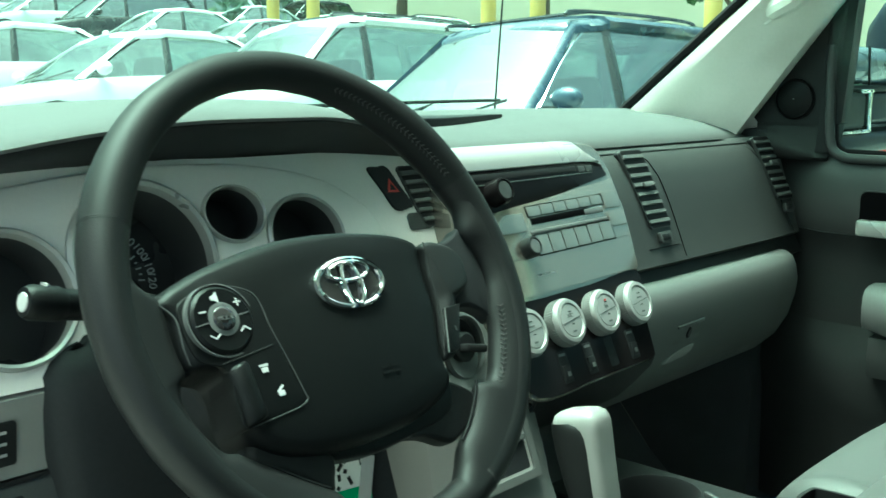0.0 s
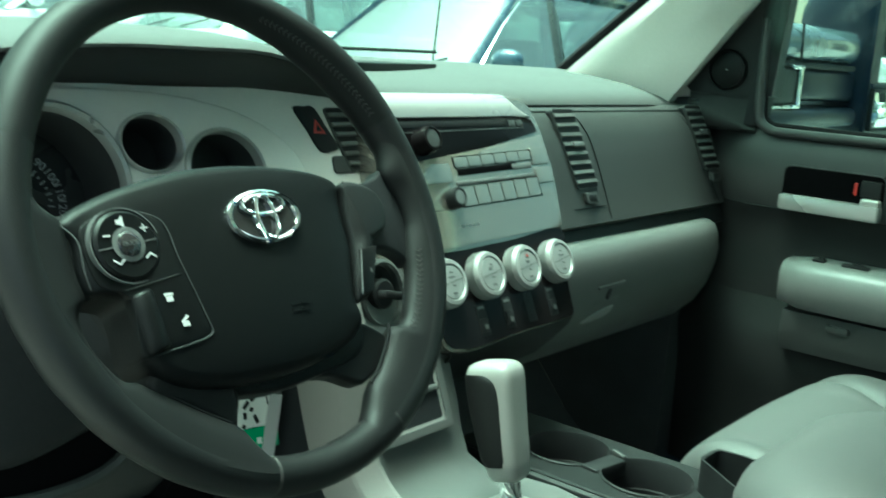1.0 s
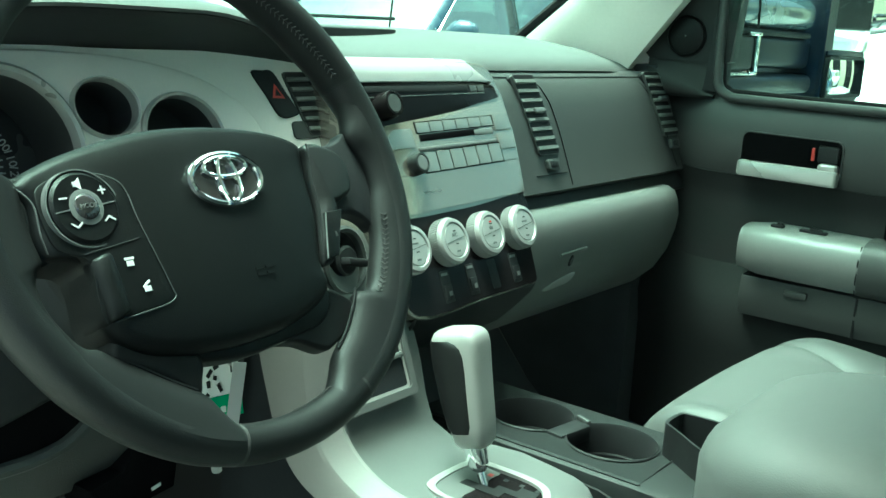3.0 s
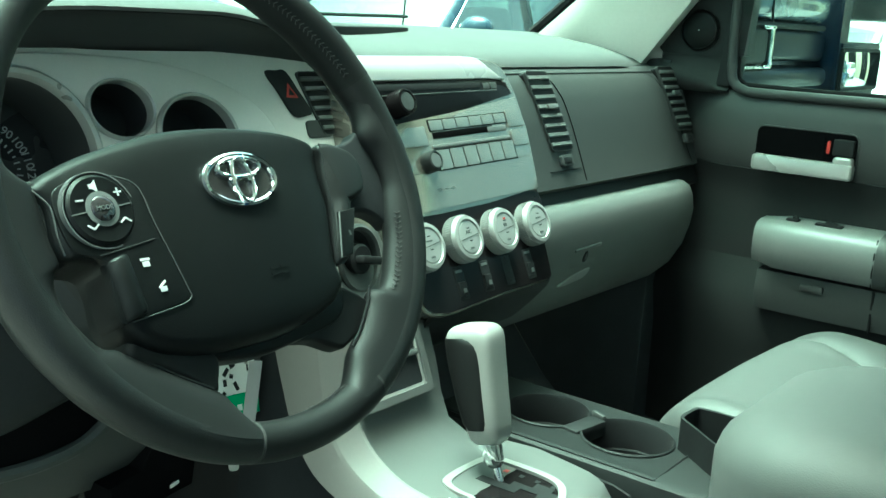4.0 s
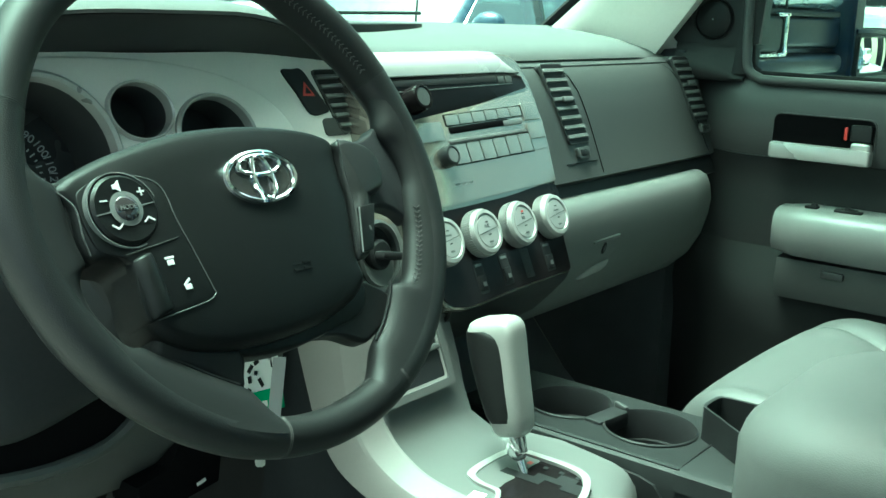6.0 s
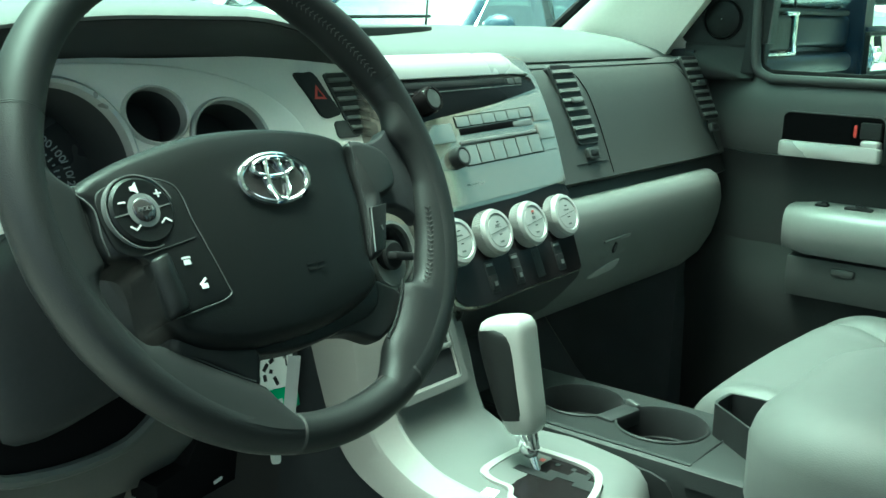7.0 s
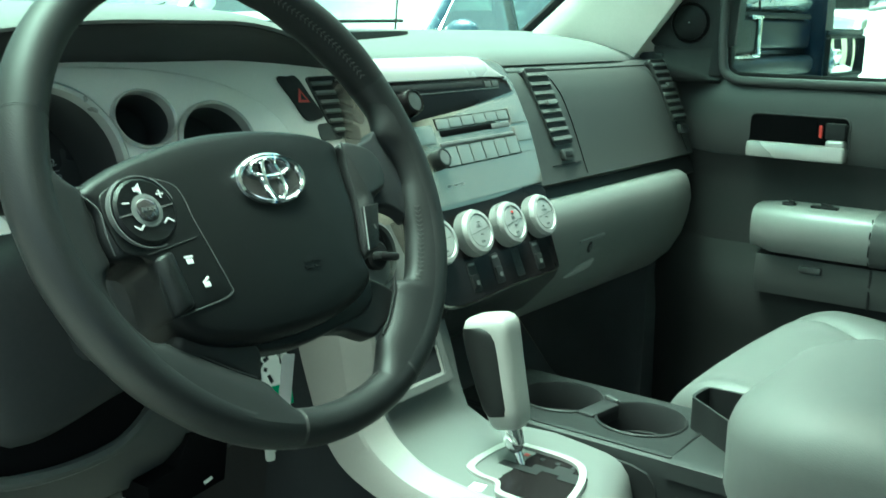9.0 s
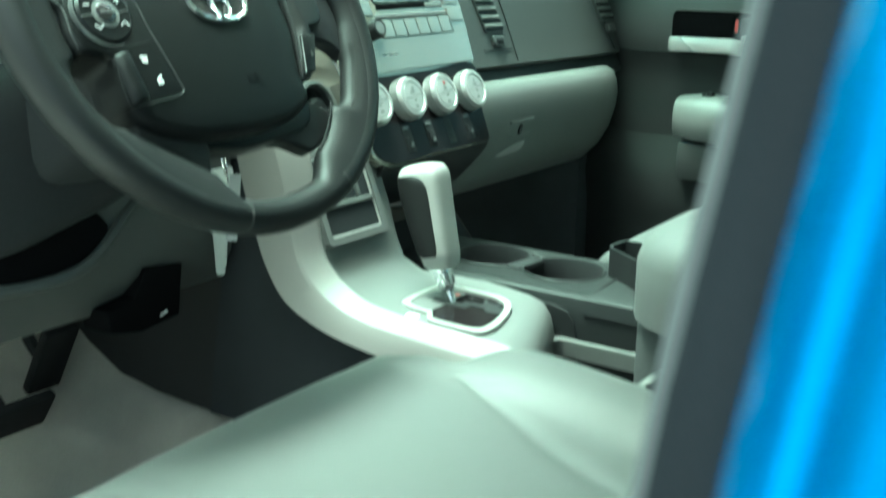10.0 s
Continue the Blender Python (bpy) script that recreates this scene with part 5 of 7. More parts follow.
TM = plate((-0.359, 0.045, 1.128), 4, -22, 6) @ Matrix.Diagonal((0.78, 1, 1, 1))
tag = part("tag", slab(bmesh.new(), round_rect(0.040, 0.050, 0.003), TM, -0.0006, 0.0006), PAPER, kt, "white card tag with green bands")
part("green_band", boxed((0.040, 0.018, 0.0006), shift(TM, 0, -0.0155, 0.0012)), GREEN_INK, tag)
for i in range(8):
    part("print_bar", boxed((0.0035 + 0.002 * (i % 3), 0.0035, 0.0005), shift(TM, -0.014 + 0.009 * (i % 2) + 0.002 * (i % 3), 0.021 - 0.0042 * i, 0.001) @ pose(0, 0, 0, 0, 0, 23 * i)), BLACK, tag)
for i in range(3):
    part("print_bar", boxed((0.005, 0.005, 0.0005), shift(TM, -0.012 + 0.012 * i, -0.0175, 0.0016)), PAPER, tag)
part("print_bar", boxed((0.0015, 0.016, 0.0005), shift(TM, 0.012, 0.018, 0.001)), BLACK, tag)
for dx, dz, L, r in ((-0.006, -0.034, 0.048, 3), (-0.001, -0.030, 0.044, -4)):
    m = plate((-0.350 + dx, 0.052, 1.112 + dz), 0, -35, r)
    bm = slab(bmesh.new(), round_rect(0.008, L, 0.003), m, -0.0011, 0.0011)
    slab(bm, circle((0, L * 0.5), 0.009, 16), m, -0.0012, 0.0012)
    part("key", bm, STEEL, kt, "steel key blade")
part("split_ring", oval_ring(plate((-0.352, 0.045, 1.158), 10, 40), 0.013, 0.013, 0.0011, 0.0011, 24), STEEL, kt)
part("tag_strip", boxed((0.010, 0.060, 0.001), plate((-0.352, 0.036, 1.118), 2, -30, -6)), GREY_INK, kt, "pale paper strip")

# pedals
for nm, x, y, z, w, h, r, lab in (("brake_pedal", -0.345, 0.42, 0.81, 0.11, 0.055, -35, "black rubber brake pedal on a steel arm"), ("accelerator_pedal", -0.245, 0.48, 0.83, 0.05, 0.14, -30, "black hinged accelerator pedal"), ("parking_brake_pedal", -0.60, 0.40, 0.90, 0.07, 0.05, -35, "black foot-operated parking brake pedal")):
    pt = thing(nm, (x, y, z), lab, "pedal")
    m = plate((x, y, z), r)
    part("pad", boxed((w, h, 0.014), m, 0.004), RUBBER, pt)
    part("arm", tube(bmesh.new(), smooth_line([m @ Vector((0, 0, -0.006)), (x, y + 0.06, z + 0.07), (x, y + 0.10, z + 0.22), (x, y + 0.12, z + 0.30)], 4), 0.008, 8), BLACK, pt)

# ---- centre console ----
BAND = material("pale_satin_silver", (0.175, 0.168, 0.160), 0.55, 0.0, vary=0.05, scale=60)
PANEL = material("satin_console_panel", (0.085, 0.088, 0.086), 0.6, 0.0, vary=0.05, scale=60)
con = thing("centre_console", (-0.05, 0.0, 0.72), "silver and grey centre console with shifter and cup holders", "centre console")
PROF = [(0.175, 1.19), (0.135, 1.12), (0.112, 1.06), (0.102, 1.025), (0.090, 0.998), (0.070, 0.980), (0.045, 0.970), (0.01, 0.9645), (-0.04, 0.961), (-0.085, 0.958), (-0.103, 0.953), (-0.112, 0.942), (-0.118, 0.92), (-0.120, 0.86), (-0.12, 0.78)]


def con_right(i):
    """The console's right edge widens behind the shifter."""
    return -0.022 + 0.062 * ease(-0.09, -0.02, -PROF[i][0])


def rear_cut(y, f):
    """The console's rear edge runs aslant, longer on the driver's side."""
    return (-0.045 + 0.078 * f) * ease(0.0, -0.10, y)


rows = []
for f in steps(0, 1, 8):
    rows.append([Vector((-0.1535 + (con_right(i) + 0.1535) * f, y + rear_cut(y, f), z - 0.006 * max(0, f - 0.8) * 5)) for i, (y, z) in enumerate(PROF)])
part("top_panel", thicken(loft(bmesh.new(), rows), -0.004), PANEL, con, "satin silver-green console panel", sharp=50)
INNER = [(0.150, 1.20), (0.118, 1.12), (0.108, 1.06), (0.100, 1.022), (0.080, 0.996), (0.045, 0.977), (0.005, 0.970), (-0.05, 0.966), (-0.095, 0.962), (-0.113, 0.945), (-0.12, 0.91)]
OUTER = [(0.205, 1.16), (0.191, 1.10), (0.1735, 1.045), (0.157, 1.004), (0.130, 0.969), (0.086, 0.949), (0.033, 0.938), (-0.04, 0.930), (-0.10, 0.925), (-0.125, 0.92), (-0.13, 0.89)]
a, b = smooth_line([(0, *p) for p in INNER], 4), smooth_line([(0, *p) for p in OUTER], 4)
rows = []
for p, q in zip(a, b):
    p.y, q.y = p.y + rear_cut(p.y, 0), q.y + rear_cut(q.y, 0)
    d = q - p
    rows.append([Vector((x, p.y + d.y * f, p.z + d.z * f + up)) for x, f, up in ((-0.150, 0.0, -0.004), (-0.1525, -0.02, 0.003), (-0.156, 0.0, 0.0035), (-0.1745, 0.27, 0.001), (-0.1765, 0.31, -0.001), (-0.181, 0.65, 0.0), (-0.184, 1.0, 0.0), (-0.172, 1.0, -0.002))])
part("side_trim", thicken(loft(bmesh.new(), rows), 0.003), BAND, con, "pale satin silver trim sweeping down from the dash", sharp=14)
# dark side under the trim
rows = []
for q in b:
    rows.append([Vector((-0.174, q.y + 0.004, q.z + 0.002)), Vector((-0.174, q.y + 0.06 * (q.z > 0.96), min(q.z - 0.03, 0.80))), ])
part("side_panel", thicken(loft(bmesh.new(), rows), 0.004), BLACK_CARPET, con, "black carpeted console side")
bm = loft(bmesh.new(), [[Vector((-0.172, y, z)) for z in (0.955, 0.80)] for y in steps(-0.12, 0.22, 6)] + [[Vector((-0.172, y, 1.1)), Vector((-0.172, y, z))] for y, z in ((0.24, 0.80), (0.36, 0.803), (0.43, 0.812), (0.49, 0.842), (0.60, 0.92))])
part("inner_side", thicken(bm, 0.004), BLACK, con)
bm = loft(bmesh.new(), [[Vector((con_right(i) - 0.002, y, z - 0.007)), Vector((con_right(i) - 0.002, y + 0.0, 0.76))] for i, (y, z) in enumerate(PROF)])
part("right_side", thicken(bm, 0.004), DASH_DARK, con)
# cubbies in the upright part
CU = plate((-0.088, 0.1015, 1.047), 22)
fr = part("cubby_frame", ring_plate(bmesh.new(), round_rect(0.108, 0.108, 0.006, cx=-0.010, cy=0.035), round_rect(0.092, 0.092, 0.004, cx=-0.010, cy=0.035), CU, -0.006, 0.004), PANEL, con, "silver frame round dark pockets")
part("inner_lip", ring_plate(bmesh.new(), round_rect(0.092, 0.092, 0.004, cx=-0.010, cy=0.035), round_rect(0.086, 0.086, 0.003, cx=-0.010, cy=0.035), CU, -0.008, 0.001), SILVER_BRIGHT, fr, "bright inner lip")
part("pocket", slab(bmesh.new(), round_rect(0.086, 0.032, 0.003, cx=-0.010, cy=0.0055), CU, -0.004, 0.0004), COVER, fr, "dark open pocket")
part("divider", boxed((0.088, 0.006, 0.010), shift(CU, -0.010, 0.0245, -0.001), 0.0015), PANEL, fr)
part("divider", boxed((0.006, 0.050, 0.010), shift(CU, 0.010, 0.053, -0.001), 0.0015), PANEL, fr)
for dx, wd in ((-0.0225, 0.058), (0.0225, 0.019)):
    part("pocket", slab(bmesh.new(), round_rect(wd, 0.048, 0.003, cx=dx, cy=0.053), CU, -0.004, 0.0004), COVER, fr, "dark socket cover")

# ---- gear shifter ----
gs = thing("gear_shifter", (-0.062, -0.02, 0.96), "automatic gear lever with black leather and satin silver grip", "gear lever")
GP = Matrix.Translation((-0.070, -0.036, 0.9640)) @ pose(0, 0, 0, 1.5, 0, 4)
po = curved([(-0.040, 0.060), (-0.030, 0.0655), (-0.010, 0.067), (0.020, 0.0655), (0.040, 0.061), (0.049, 0.052), (0.051, 0.036), (0.050, -0.002), (0.044, -0.024), (0.030, -0.038), (0.000, -0.050), (-0.040, -0.057), (-0.064, -0.056), (-0.073, -0.048), (-0.074, -0.030), (-0.072, 0.002), (-0.067, 0.013), (-0.055, 0.019), (-0.049, 0.026), (-0.047, 0.044)], 4)
pi_ = [(-0.010 + (u + 0.010) * 0.86, 0.004 + (v - 0.004) * 0.87) for u, v in po]
part("gate_bezel", ring_plate(bmesh.new(), po, pi_, GP, -0.006, 0.006), GRIP, gs, "bright silver gate surround")
part("gate_plate", slab(bmesh.new(), pi_, GP, -0.004, 0.0025), LID, gs, "gloss black gate plate")
part("gate_slot", slab(bmesh.new(), [(-0.006, 0.045), (0.006, 0.045), (0.006, 0.012), (0.016, 0.012), (0.016, -0.008), (0.027, -0.008), (0.027, -0.028), (0.018, -0.028), (0.018, -0.045), (-0.002, -0.045), (-0.002, -0.02), (0.006, -0.02), (0.006, 0.0), (-0.006, 0.0)], GP, 0.0, 0.0032), BLACK, gs, "stepped black gate slot")
for i in range(4):
    part("print_bar", boxed((0.006, 0.005, 0.0004), shift(GP, 0.031, 0.03 - 0.018 * i, 0.0029)), DASH_DARK if i else RED_INK, gs)
part("lock_cover", boxed((0.016, 0.015, 0.004), shift(GP, -0.064, 0.034, 0.001) @ pose(0, 0, 0, 0, 0, 8), 0.001), SILVER, gs)
AX0, AX1 = Vector((-0.062, -0.012, 0.962)), Vector((-0.058, 0.010, 1.006))
part("shaft", tube(bmesh.new(), [AX0, AX0.lerp(AX1, 0.35), AX0.lerp(AX1, 0.42), AX0.lerp(AX1, 0.5), AX1], [0.0045, 0.005, 0.0085, 0.0105, 0.0125], 16), CHROME, gs, "polished steel shaft")
# grip: a tall rounded block, silver back and top, black leather sides
GD = (Vector((-0.052, 0.040, 1.122)) - Vector((-0.058, 0.012, 1.003)))
gx = Vector((0.985, 0.17, 0)).normalized()
gz = GD.normalized()
gy = gz.cross(gx).normalized()
gx = gy.cross(gz)
GR = Matrix((gx, gy, gz)).transposed().to_4x4()
GR.translation = Vector((-0.058, 0.010, 1.000))
GR = GR @ Matrix.Diagonal((1.0, 1.0, 0.925, 1.0))


def grip_ring(h, a, b, n=40, p=0.40, cx=0.0, cy=0.0):
    return [GR @ Vector((cx + a * math.copysign(abs(math.cos(t)) ** p, math.cos(t)), cy + b * math.copysign(abs(math.sin(t)) ** p, math.sin(t)), h)) for t in [2 * math.pi * k / n for k in range(n)]]


rows = [grip_ring(h, a, b, cy=c) for h, a, b, c in ((0.0, 0.013, 0.013, -0.004), (0.006, 0.018, 0.017, -0.004), (0.02, 0.0205, 0.019, -0.003), (0.05, 0.0215, 0.022, 0.0), (0.085, 0.022, 0.0245, 0.002), (0.105, 0.0226, 0.0258, 0.003), (0.113, 0.0224, 0.0258, 0.003), (0.119, 0.0214, 0.0250, 0.003), (0.1245, 0.0190, 0.0228, 0.003), (0.1280, 0.0150, 0.0185, 0.003), (0.1298, 0.0095, 0.0120, 0.003), (0.1303, 0.004, 0.005, 0.003))]
part("grip", loft(bmesh.new(), rows, closed=True, caps=True), GRIP, gs, "satin silver grip body", sharp=85)
rows = []
for h, a, b, c in ((0.017, 0.0220, 0.0125, 0.001), (0.024, 0.0230, 0.0160, 0.002), (0.05, 0.0238, 0.0190, 0.004), (0.085, 0.0244, 0.0218, 0.006), (0.100, 0.0246, 0.0224, 0.0066), (0.108, 0.0246, 0.0211, 0.0080), (0.1135, 0.0243, 0.0180, 0.0108), (0.1170, 0.0235, 0.013, 0.0155)):
    row = []
    for t in steps(-80, 80, 24):
        tt = radians(t)
        row.append(GR @ Vector((-a * abs(math.cos(tt)) ** 0.35, c + b * math.sin(tt) * 1.04, h)))
    rows.append(row)
part("leather_insert", thicken(loft(bmesh.new(), rows), 0.0015), LEATHER_SMOOTH, gs, "black leather side insert", sharp=60)

# ---- cup holder tray ----
TRAY = material("dark_tray_plastic", (0.0125, 0.0136, 0.0140), 0.5, ior=1.27, vary=0.1, scale=40, bump=0.3, bump_scale=900)
ct = thing("cup_holder_tray", (0.165, 0.03, 0.93), "dark grey tray with two round cup wells beside the shifter", "cup holder")
TX0, TX1, TZ = 0.052, 0.203, 0.965


def box_outline(x0, x1, y0, y1, cx, cy, n):
    out = []
    for i in range(n):
        a = 2 * math.pi * i / n
        dx, dy = math.cos(a), math.sin(a)
        k = min(((x1 - cx) if dx > 0 else (x0 - cx)) / dx if abs(dx) > 1e-9 else 9, ((y1 - cy) if dy > 0 else (y0 - cy)) / dy if abs(dy) > 1e-9 else 9)
        out.append((cx + dx * k, cy + dy * k))
    for c in ((x0, y0), (x1, y0), (x1, y1), (x0, y1)):
        j = min(range(n), key=lambda i: (out[i][0] - c[0]) ** 2 + (out[i][1] - c[1]) ** 2)
        out[j] = c
    return out


for y0, y1, cy, cx, r in ((0.004, 0.165, 0.057, 0.136, 0.049), (-0.122, 0.004, -0.051, 0.131, 0.0505)):
    n = 40
    o = box_outline(TX0, TX1, y0, y1, cx, cy, n)
    bm = ring_plate(bmesh.new(), o, circle((cx, cy), r, n), Matrix.Translation((0, 0, TZ)), -0.012, 0.0)
    part("tray_top", bm, TRAY, ct)
    w = part("cup_well", lathe(bmesh.new(), [(r * 1.05, 0.0015), (r * 1.01, 0.003), (r * 0.98, 0.0), (r * 0.95, -0.04), (r * 0.90, -0.085), (0.0, -0.086)], Matrix.Translation((cx, cy, TZ)), 40), BLACK, ct, "dark round cup well")
    part("well_step", lathe(bmesh.new(), [(r * 0.96, -0.032), (r * 0.92, -0.034), (r * 0.91, -0.045)], Matrix.Translation((cx, cy, TZ)), 40), BLACK, w)
part("well_gap", boxed((0.056, 0.024, 0.02), Matrix.Translation((0.128, 0.003, TZ - 0.0062)) @ pose(0, 0, 0, 0, 0, -8), 0.004), BLACK, ct, "dark notch joining the two wells")
part("bridge", boxed((0.022, 0.006, 0.007), Matrix.Translation((0.163, 0.003, TZ + 0.002)) @ pose(0, 0, 0, 0, 0, 65), 0.0015), GRAPHITE, ct)
bm = loft(bmesh.new(), [[Vector((x, y, z)) for x, z in ((0.060, 0.9653), (0.054, 0.9652), (0.048, 0.961), (0.044, 0.950), (0.042, 0.93), (0.04, 0.76))] for y in (0.17, 0.03, -0.05, -0.122, -0.205)])
part("side_skirt", thicken(bm, 0.003), TRAY, ct, "dark side skirt")
bm = loft(bmesh.new(), [[Vector((x, y, z)) for x, z in ((0.2025, 0.9645), (0.209, 0.957), (0.212, 0.76))] for y in (0.17, -0.205)])
part("far_skirt", thicken(bm, 0.003), DASH_DARK, ct)
part("front_edge", thicken(loft(bmesh.new(), [[Vector((x, 0.164, 0.9645)), Vector((x, 0.172, 0.957)), Vector((x, 0.176, 0.76))] for x in (0.045, 0.21)]), 0.003), DASH_DARK, ct)
# rear section and open side pocket
bm = loft(bmesh.new(), [[Vector((x, y, z)) for x, z in ((0.044, 0.945), (0.048, 0.960), (0.055, 0.9635), (0.205, 0.9635))] for y in (-0.1225, -0.205)])
part("rear_deck", thicken(bm, -0.003), TRAY, ct)
part("deck_seam", tube(bmesh.new(), [(0.046, -0.1235, 0.9560), (0.052, -0.1235, 0.9655), (0.10, -0.1235, 0.9672), (0.20, -0.1235, 0.9672)], 0.0011, 5), BLACK, ct)
pk = thing("side_pocket", (0.20, -0.10, 0.93), "dark grey open pocket standing before the armrest", "pocket")
PO = [(0.088, -0.184), (0.104, -0.158), (0.125, -0.131), (0.1405, -0.110), (0.146, -0.1045), (0.154, -0.1025), (0.170, -0.1025), (0.184, -0.104), (0.1895, -0.110), (0.192, -0.15), (0.190, -0.183), (0.184, -0.187), (0.096, -0.187)]
oo = curved(PO, 5)
c0 = Vector((0.150, -0.143))
ii = [tuple(c0 + (Vector(p) - c0) * 0.90) for p in oo]
part("wall", ring_plate(bmesh.new(), oo, ii, Matrix.Translation((0, 0, 0.0)), 0.90, 1.002), DASH_DARK, pk, sharp=50)
part("bottom", slab(bmesh.new(), ii, Matrix.Translation((0, 0, 0)), 0.92, 0.945), BLACK, pk)

# low tray behind the shifter
lt = thing("console_tray", (-0.04, -0.17, 0.86), "small black tray with a pale frame behind the shifter", "tray")
o, i_ = round_rect(0.135, 0.15, 0.012, cx=-0.030, cy=-0.165), round_rect(0.117, 0.132, 0.01, cx=-0.030, cy=-0.165)
part("frame", ring_plate(bmesh.new(), o, i_, Matrix.Translation((0, 0, 0.915)), -0.02, 0.0), GLOVE, lt)
part("bin", slab(bmesh.new(), i_, Matrix.Translation((0, 0, 0.84)), 0, 0.02), BLACK, lt)
bm = boxed((0.133, 0.148, 0.16), Matrix.Translation((-0.03, -0.165, 0.76)), 0.01)
part("base", bm, DASH_DARK, lt)

# ---- centre armrest ----
BOXPAD = material("pale_armrest_leather", (0.086, 0.089, 0.0875), 0.6, vary=0.06, scale=20, bump=0.12, bump_scale=700)
GREYBOX = material("grey_box_plastic", (0.06, 0.063, 0.064), 0.5, vary=0.08, scale=30, bump=0.35, bump_scale=900)
ar = thing("console_box", (0.14, -0.45, 0.80), "grey plastic console storage box with a pale leather padded lid", "console box")


def cushion(bm, x0, x1, y0, y1, z0, z1, r, crown=0.012, nx=10, ny=14, tilt=0.0):
    """A soft block with rounded edges and a domed top."""
    rings = []
    prof = [(0, 0.0), (0, 0.25), (0, 0.55)] + [(1 - math.cos(radians(a)), 0.55 + 0.45 * math.sin(radians(a))) for a in (20, 40, 60, 78, 90)]
    h = z1 - z0
    for inset, f in prof:
        rect = round_rect(x1 - x0 - 2 * inset * r, y1 - y0 - 2 * inset * r, max(r * 1.2 - inset * r * 0.5, 0.004), 5)
        rings.append([Vector(((x0 + x1) / 2 + p[0], (y0 + y1) / 2 + p[1], z0 + h * f + tilt * ((y0 + y1) / 2 + p[1] - y1))) for p in rect])
    top = rings[-1]
    c = Vector(((x0 + x1) / 2, (y0 + y1) / 2, z1))
    for s in (0.85, 0.65, 0.4, 0.15):
        rings.append([Vector((c.x + (q.x - c.x) * s, c.y + (q.y - c.y) * s, q.z + crown * (1 - s * s))) for q in top])
    return loft(bm, rings, closed=True, caps=True)


part("pad", cushion(bmesh.new(), -0.040, 0.31, -0.72, -0.184, 0.966, 1.080, 0.085, 0.010, tilt=-0.03), BOXPAD, ar, "grey leather pad", sharp=60)
part("box", boxed((0.28, 0.53, 0.26), Matrix.Translation((0.155, -0.46, 0.836)), 0.015), GREYBOX, ar, "grey plastic console box")

# ---- seats ----
SEAT_LINE = [(-0.62, 0.885), (-0.50, 0.905), (-0.42, 0.916), (-0.35, 0.925), (-0.27, 0.934), (-0.20, 0.943), (-0.155, 0.948), (-0.12, 0.951), (-0.09, 0.952), (-0.07, 0.951), (-0.052, 0.947), (-0.038, 0.940), (-0.027, 0.93), (-0.02, 0.915), (-0.018, 0.88), (-0.03, 0.83), (-0.06, 0.79)]
SEAT_FINE = [(p.y, p.z) for p in smooth_line([(0, *q) for q in SEAT_LINE], 4)]


def crease_at(y):
    """Where the bolster seam runs: out at the front, in towards the back."""
    return 0.84 - 0.48 * ease(-0.02, -0.36, y)


def seat(x, s, label, dz=0.0):
    t = thing("front_seat", (x, -0.3, 0.68), label, "car seat", "front seats")
    w = 0.40
    bm = bmesh.new()
    rows = []
    for u in steps(-1, 1, 72):
        bol = (0.014 if u * s > 0 and s > 0 else 0.012) * ease(0.55, 0.85, abs(u)) - 0.012 * ease(0.92, 1.0, abs(u)) * 2
        row = []
        for y, z in SEAT_FINE:
            edge = ease(0.94, 1.0, abs(u))
            back = 0.02 * abs(u) ** 3 + 0.075 * ease(0.66, 0.78, -u * s)
            crease = (0.010 if u * s > 0 and s > 0 else 0.0045) * math.exp(-((abs(u) - crease_at(y - back)) / 0.045) ** 2) * ease(0.80, 0.86, z)
            row.append(Vector((x + u * w * 0.61, y - back, z + dz + bol * ease(-0.01, -0.10, y) - 0.03 * edge - crease)))
        rows.append(row)
    loft(bm, rows)
    part("cushion", thicken(bm, -0.02), SEAT, t, "grey leather cushion with raised side bolsters", sharp=70)
    for u in (-1, 1):
        line = [Vector((x + u * crease_at(y) * w * 0.61, y - 0.002 - 0.02 * crease_at(y) ** 3 - 0.075 * ease(0.66, 0.78, -u * crease_at(y) * s), z + dz - 0.0035)) for y, z in SEAT_LINE[:-1]]
        part("seam", tube(bmesh.new(), smooth_line(line, 3), 0.0016, 6), SEAT_SIDE, t, "stitched seam")
    for k in (-1, 1):
        bm = bmesh.new()
        loft(bm, [[Vector((x + k * w * 0.61 * q, y, z)) for q, z in ((1.0, zt), (1.035, zt - 0.02), (1.04, zt - 0.08), (1.0, 0.76), (0.96, 0.68))] for y, zt in ((-0.62, 0.855), (-0.35, 0.895), (-0.15, 0.92), (-0.06, 0.912), (-0.03, 0.88))])
        part("side_valance", thicken(bm, 0.006), SEAT_SIDE if k * s > 0 else DASH, t, sharp=60)
    bm = bmesh.new()
    rows = []
    for h, d, ww in ((0.0, 0.0, 0.25), (0.1, -0.03, 0.26), (0.3, -0.09, 0.255), (0.5, -0.15, 0.24), (0.62, -0.19, 0.21), (0.66, -0.205, 0.17)):
        rows.append([Vector((x + ww * math.copysign(abs(math.cos(b)) ** 0.5, math.cos(b)), -0.66 + d + (0.075 if h < 0.6 else 0.05) * math.copysign(abs(math.sin(b)) ** 0.7, math.sin(b)), 0.86 + h)) for b in [2 * math.pi * k / 24 for k in range(24)]])
    part("backrest", loft(bmesh.new(), rows, closed=True, caps=True), SEAT, t, sharp=60)
    part("base", boxed((0.40, 0.46, 0.14), Matrix.Translation((x, -0.34, 0.75)), 0.02), BLACK, t)


seat(-0.42, -1, "grey leather driver's seat with a rounded front edge")
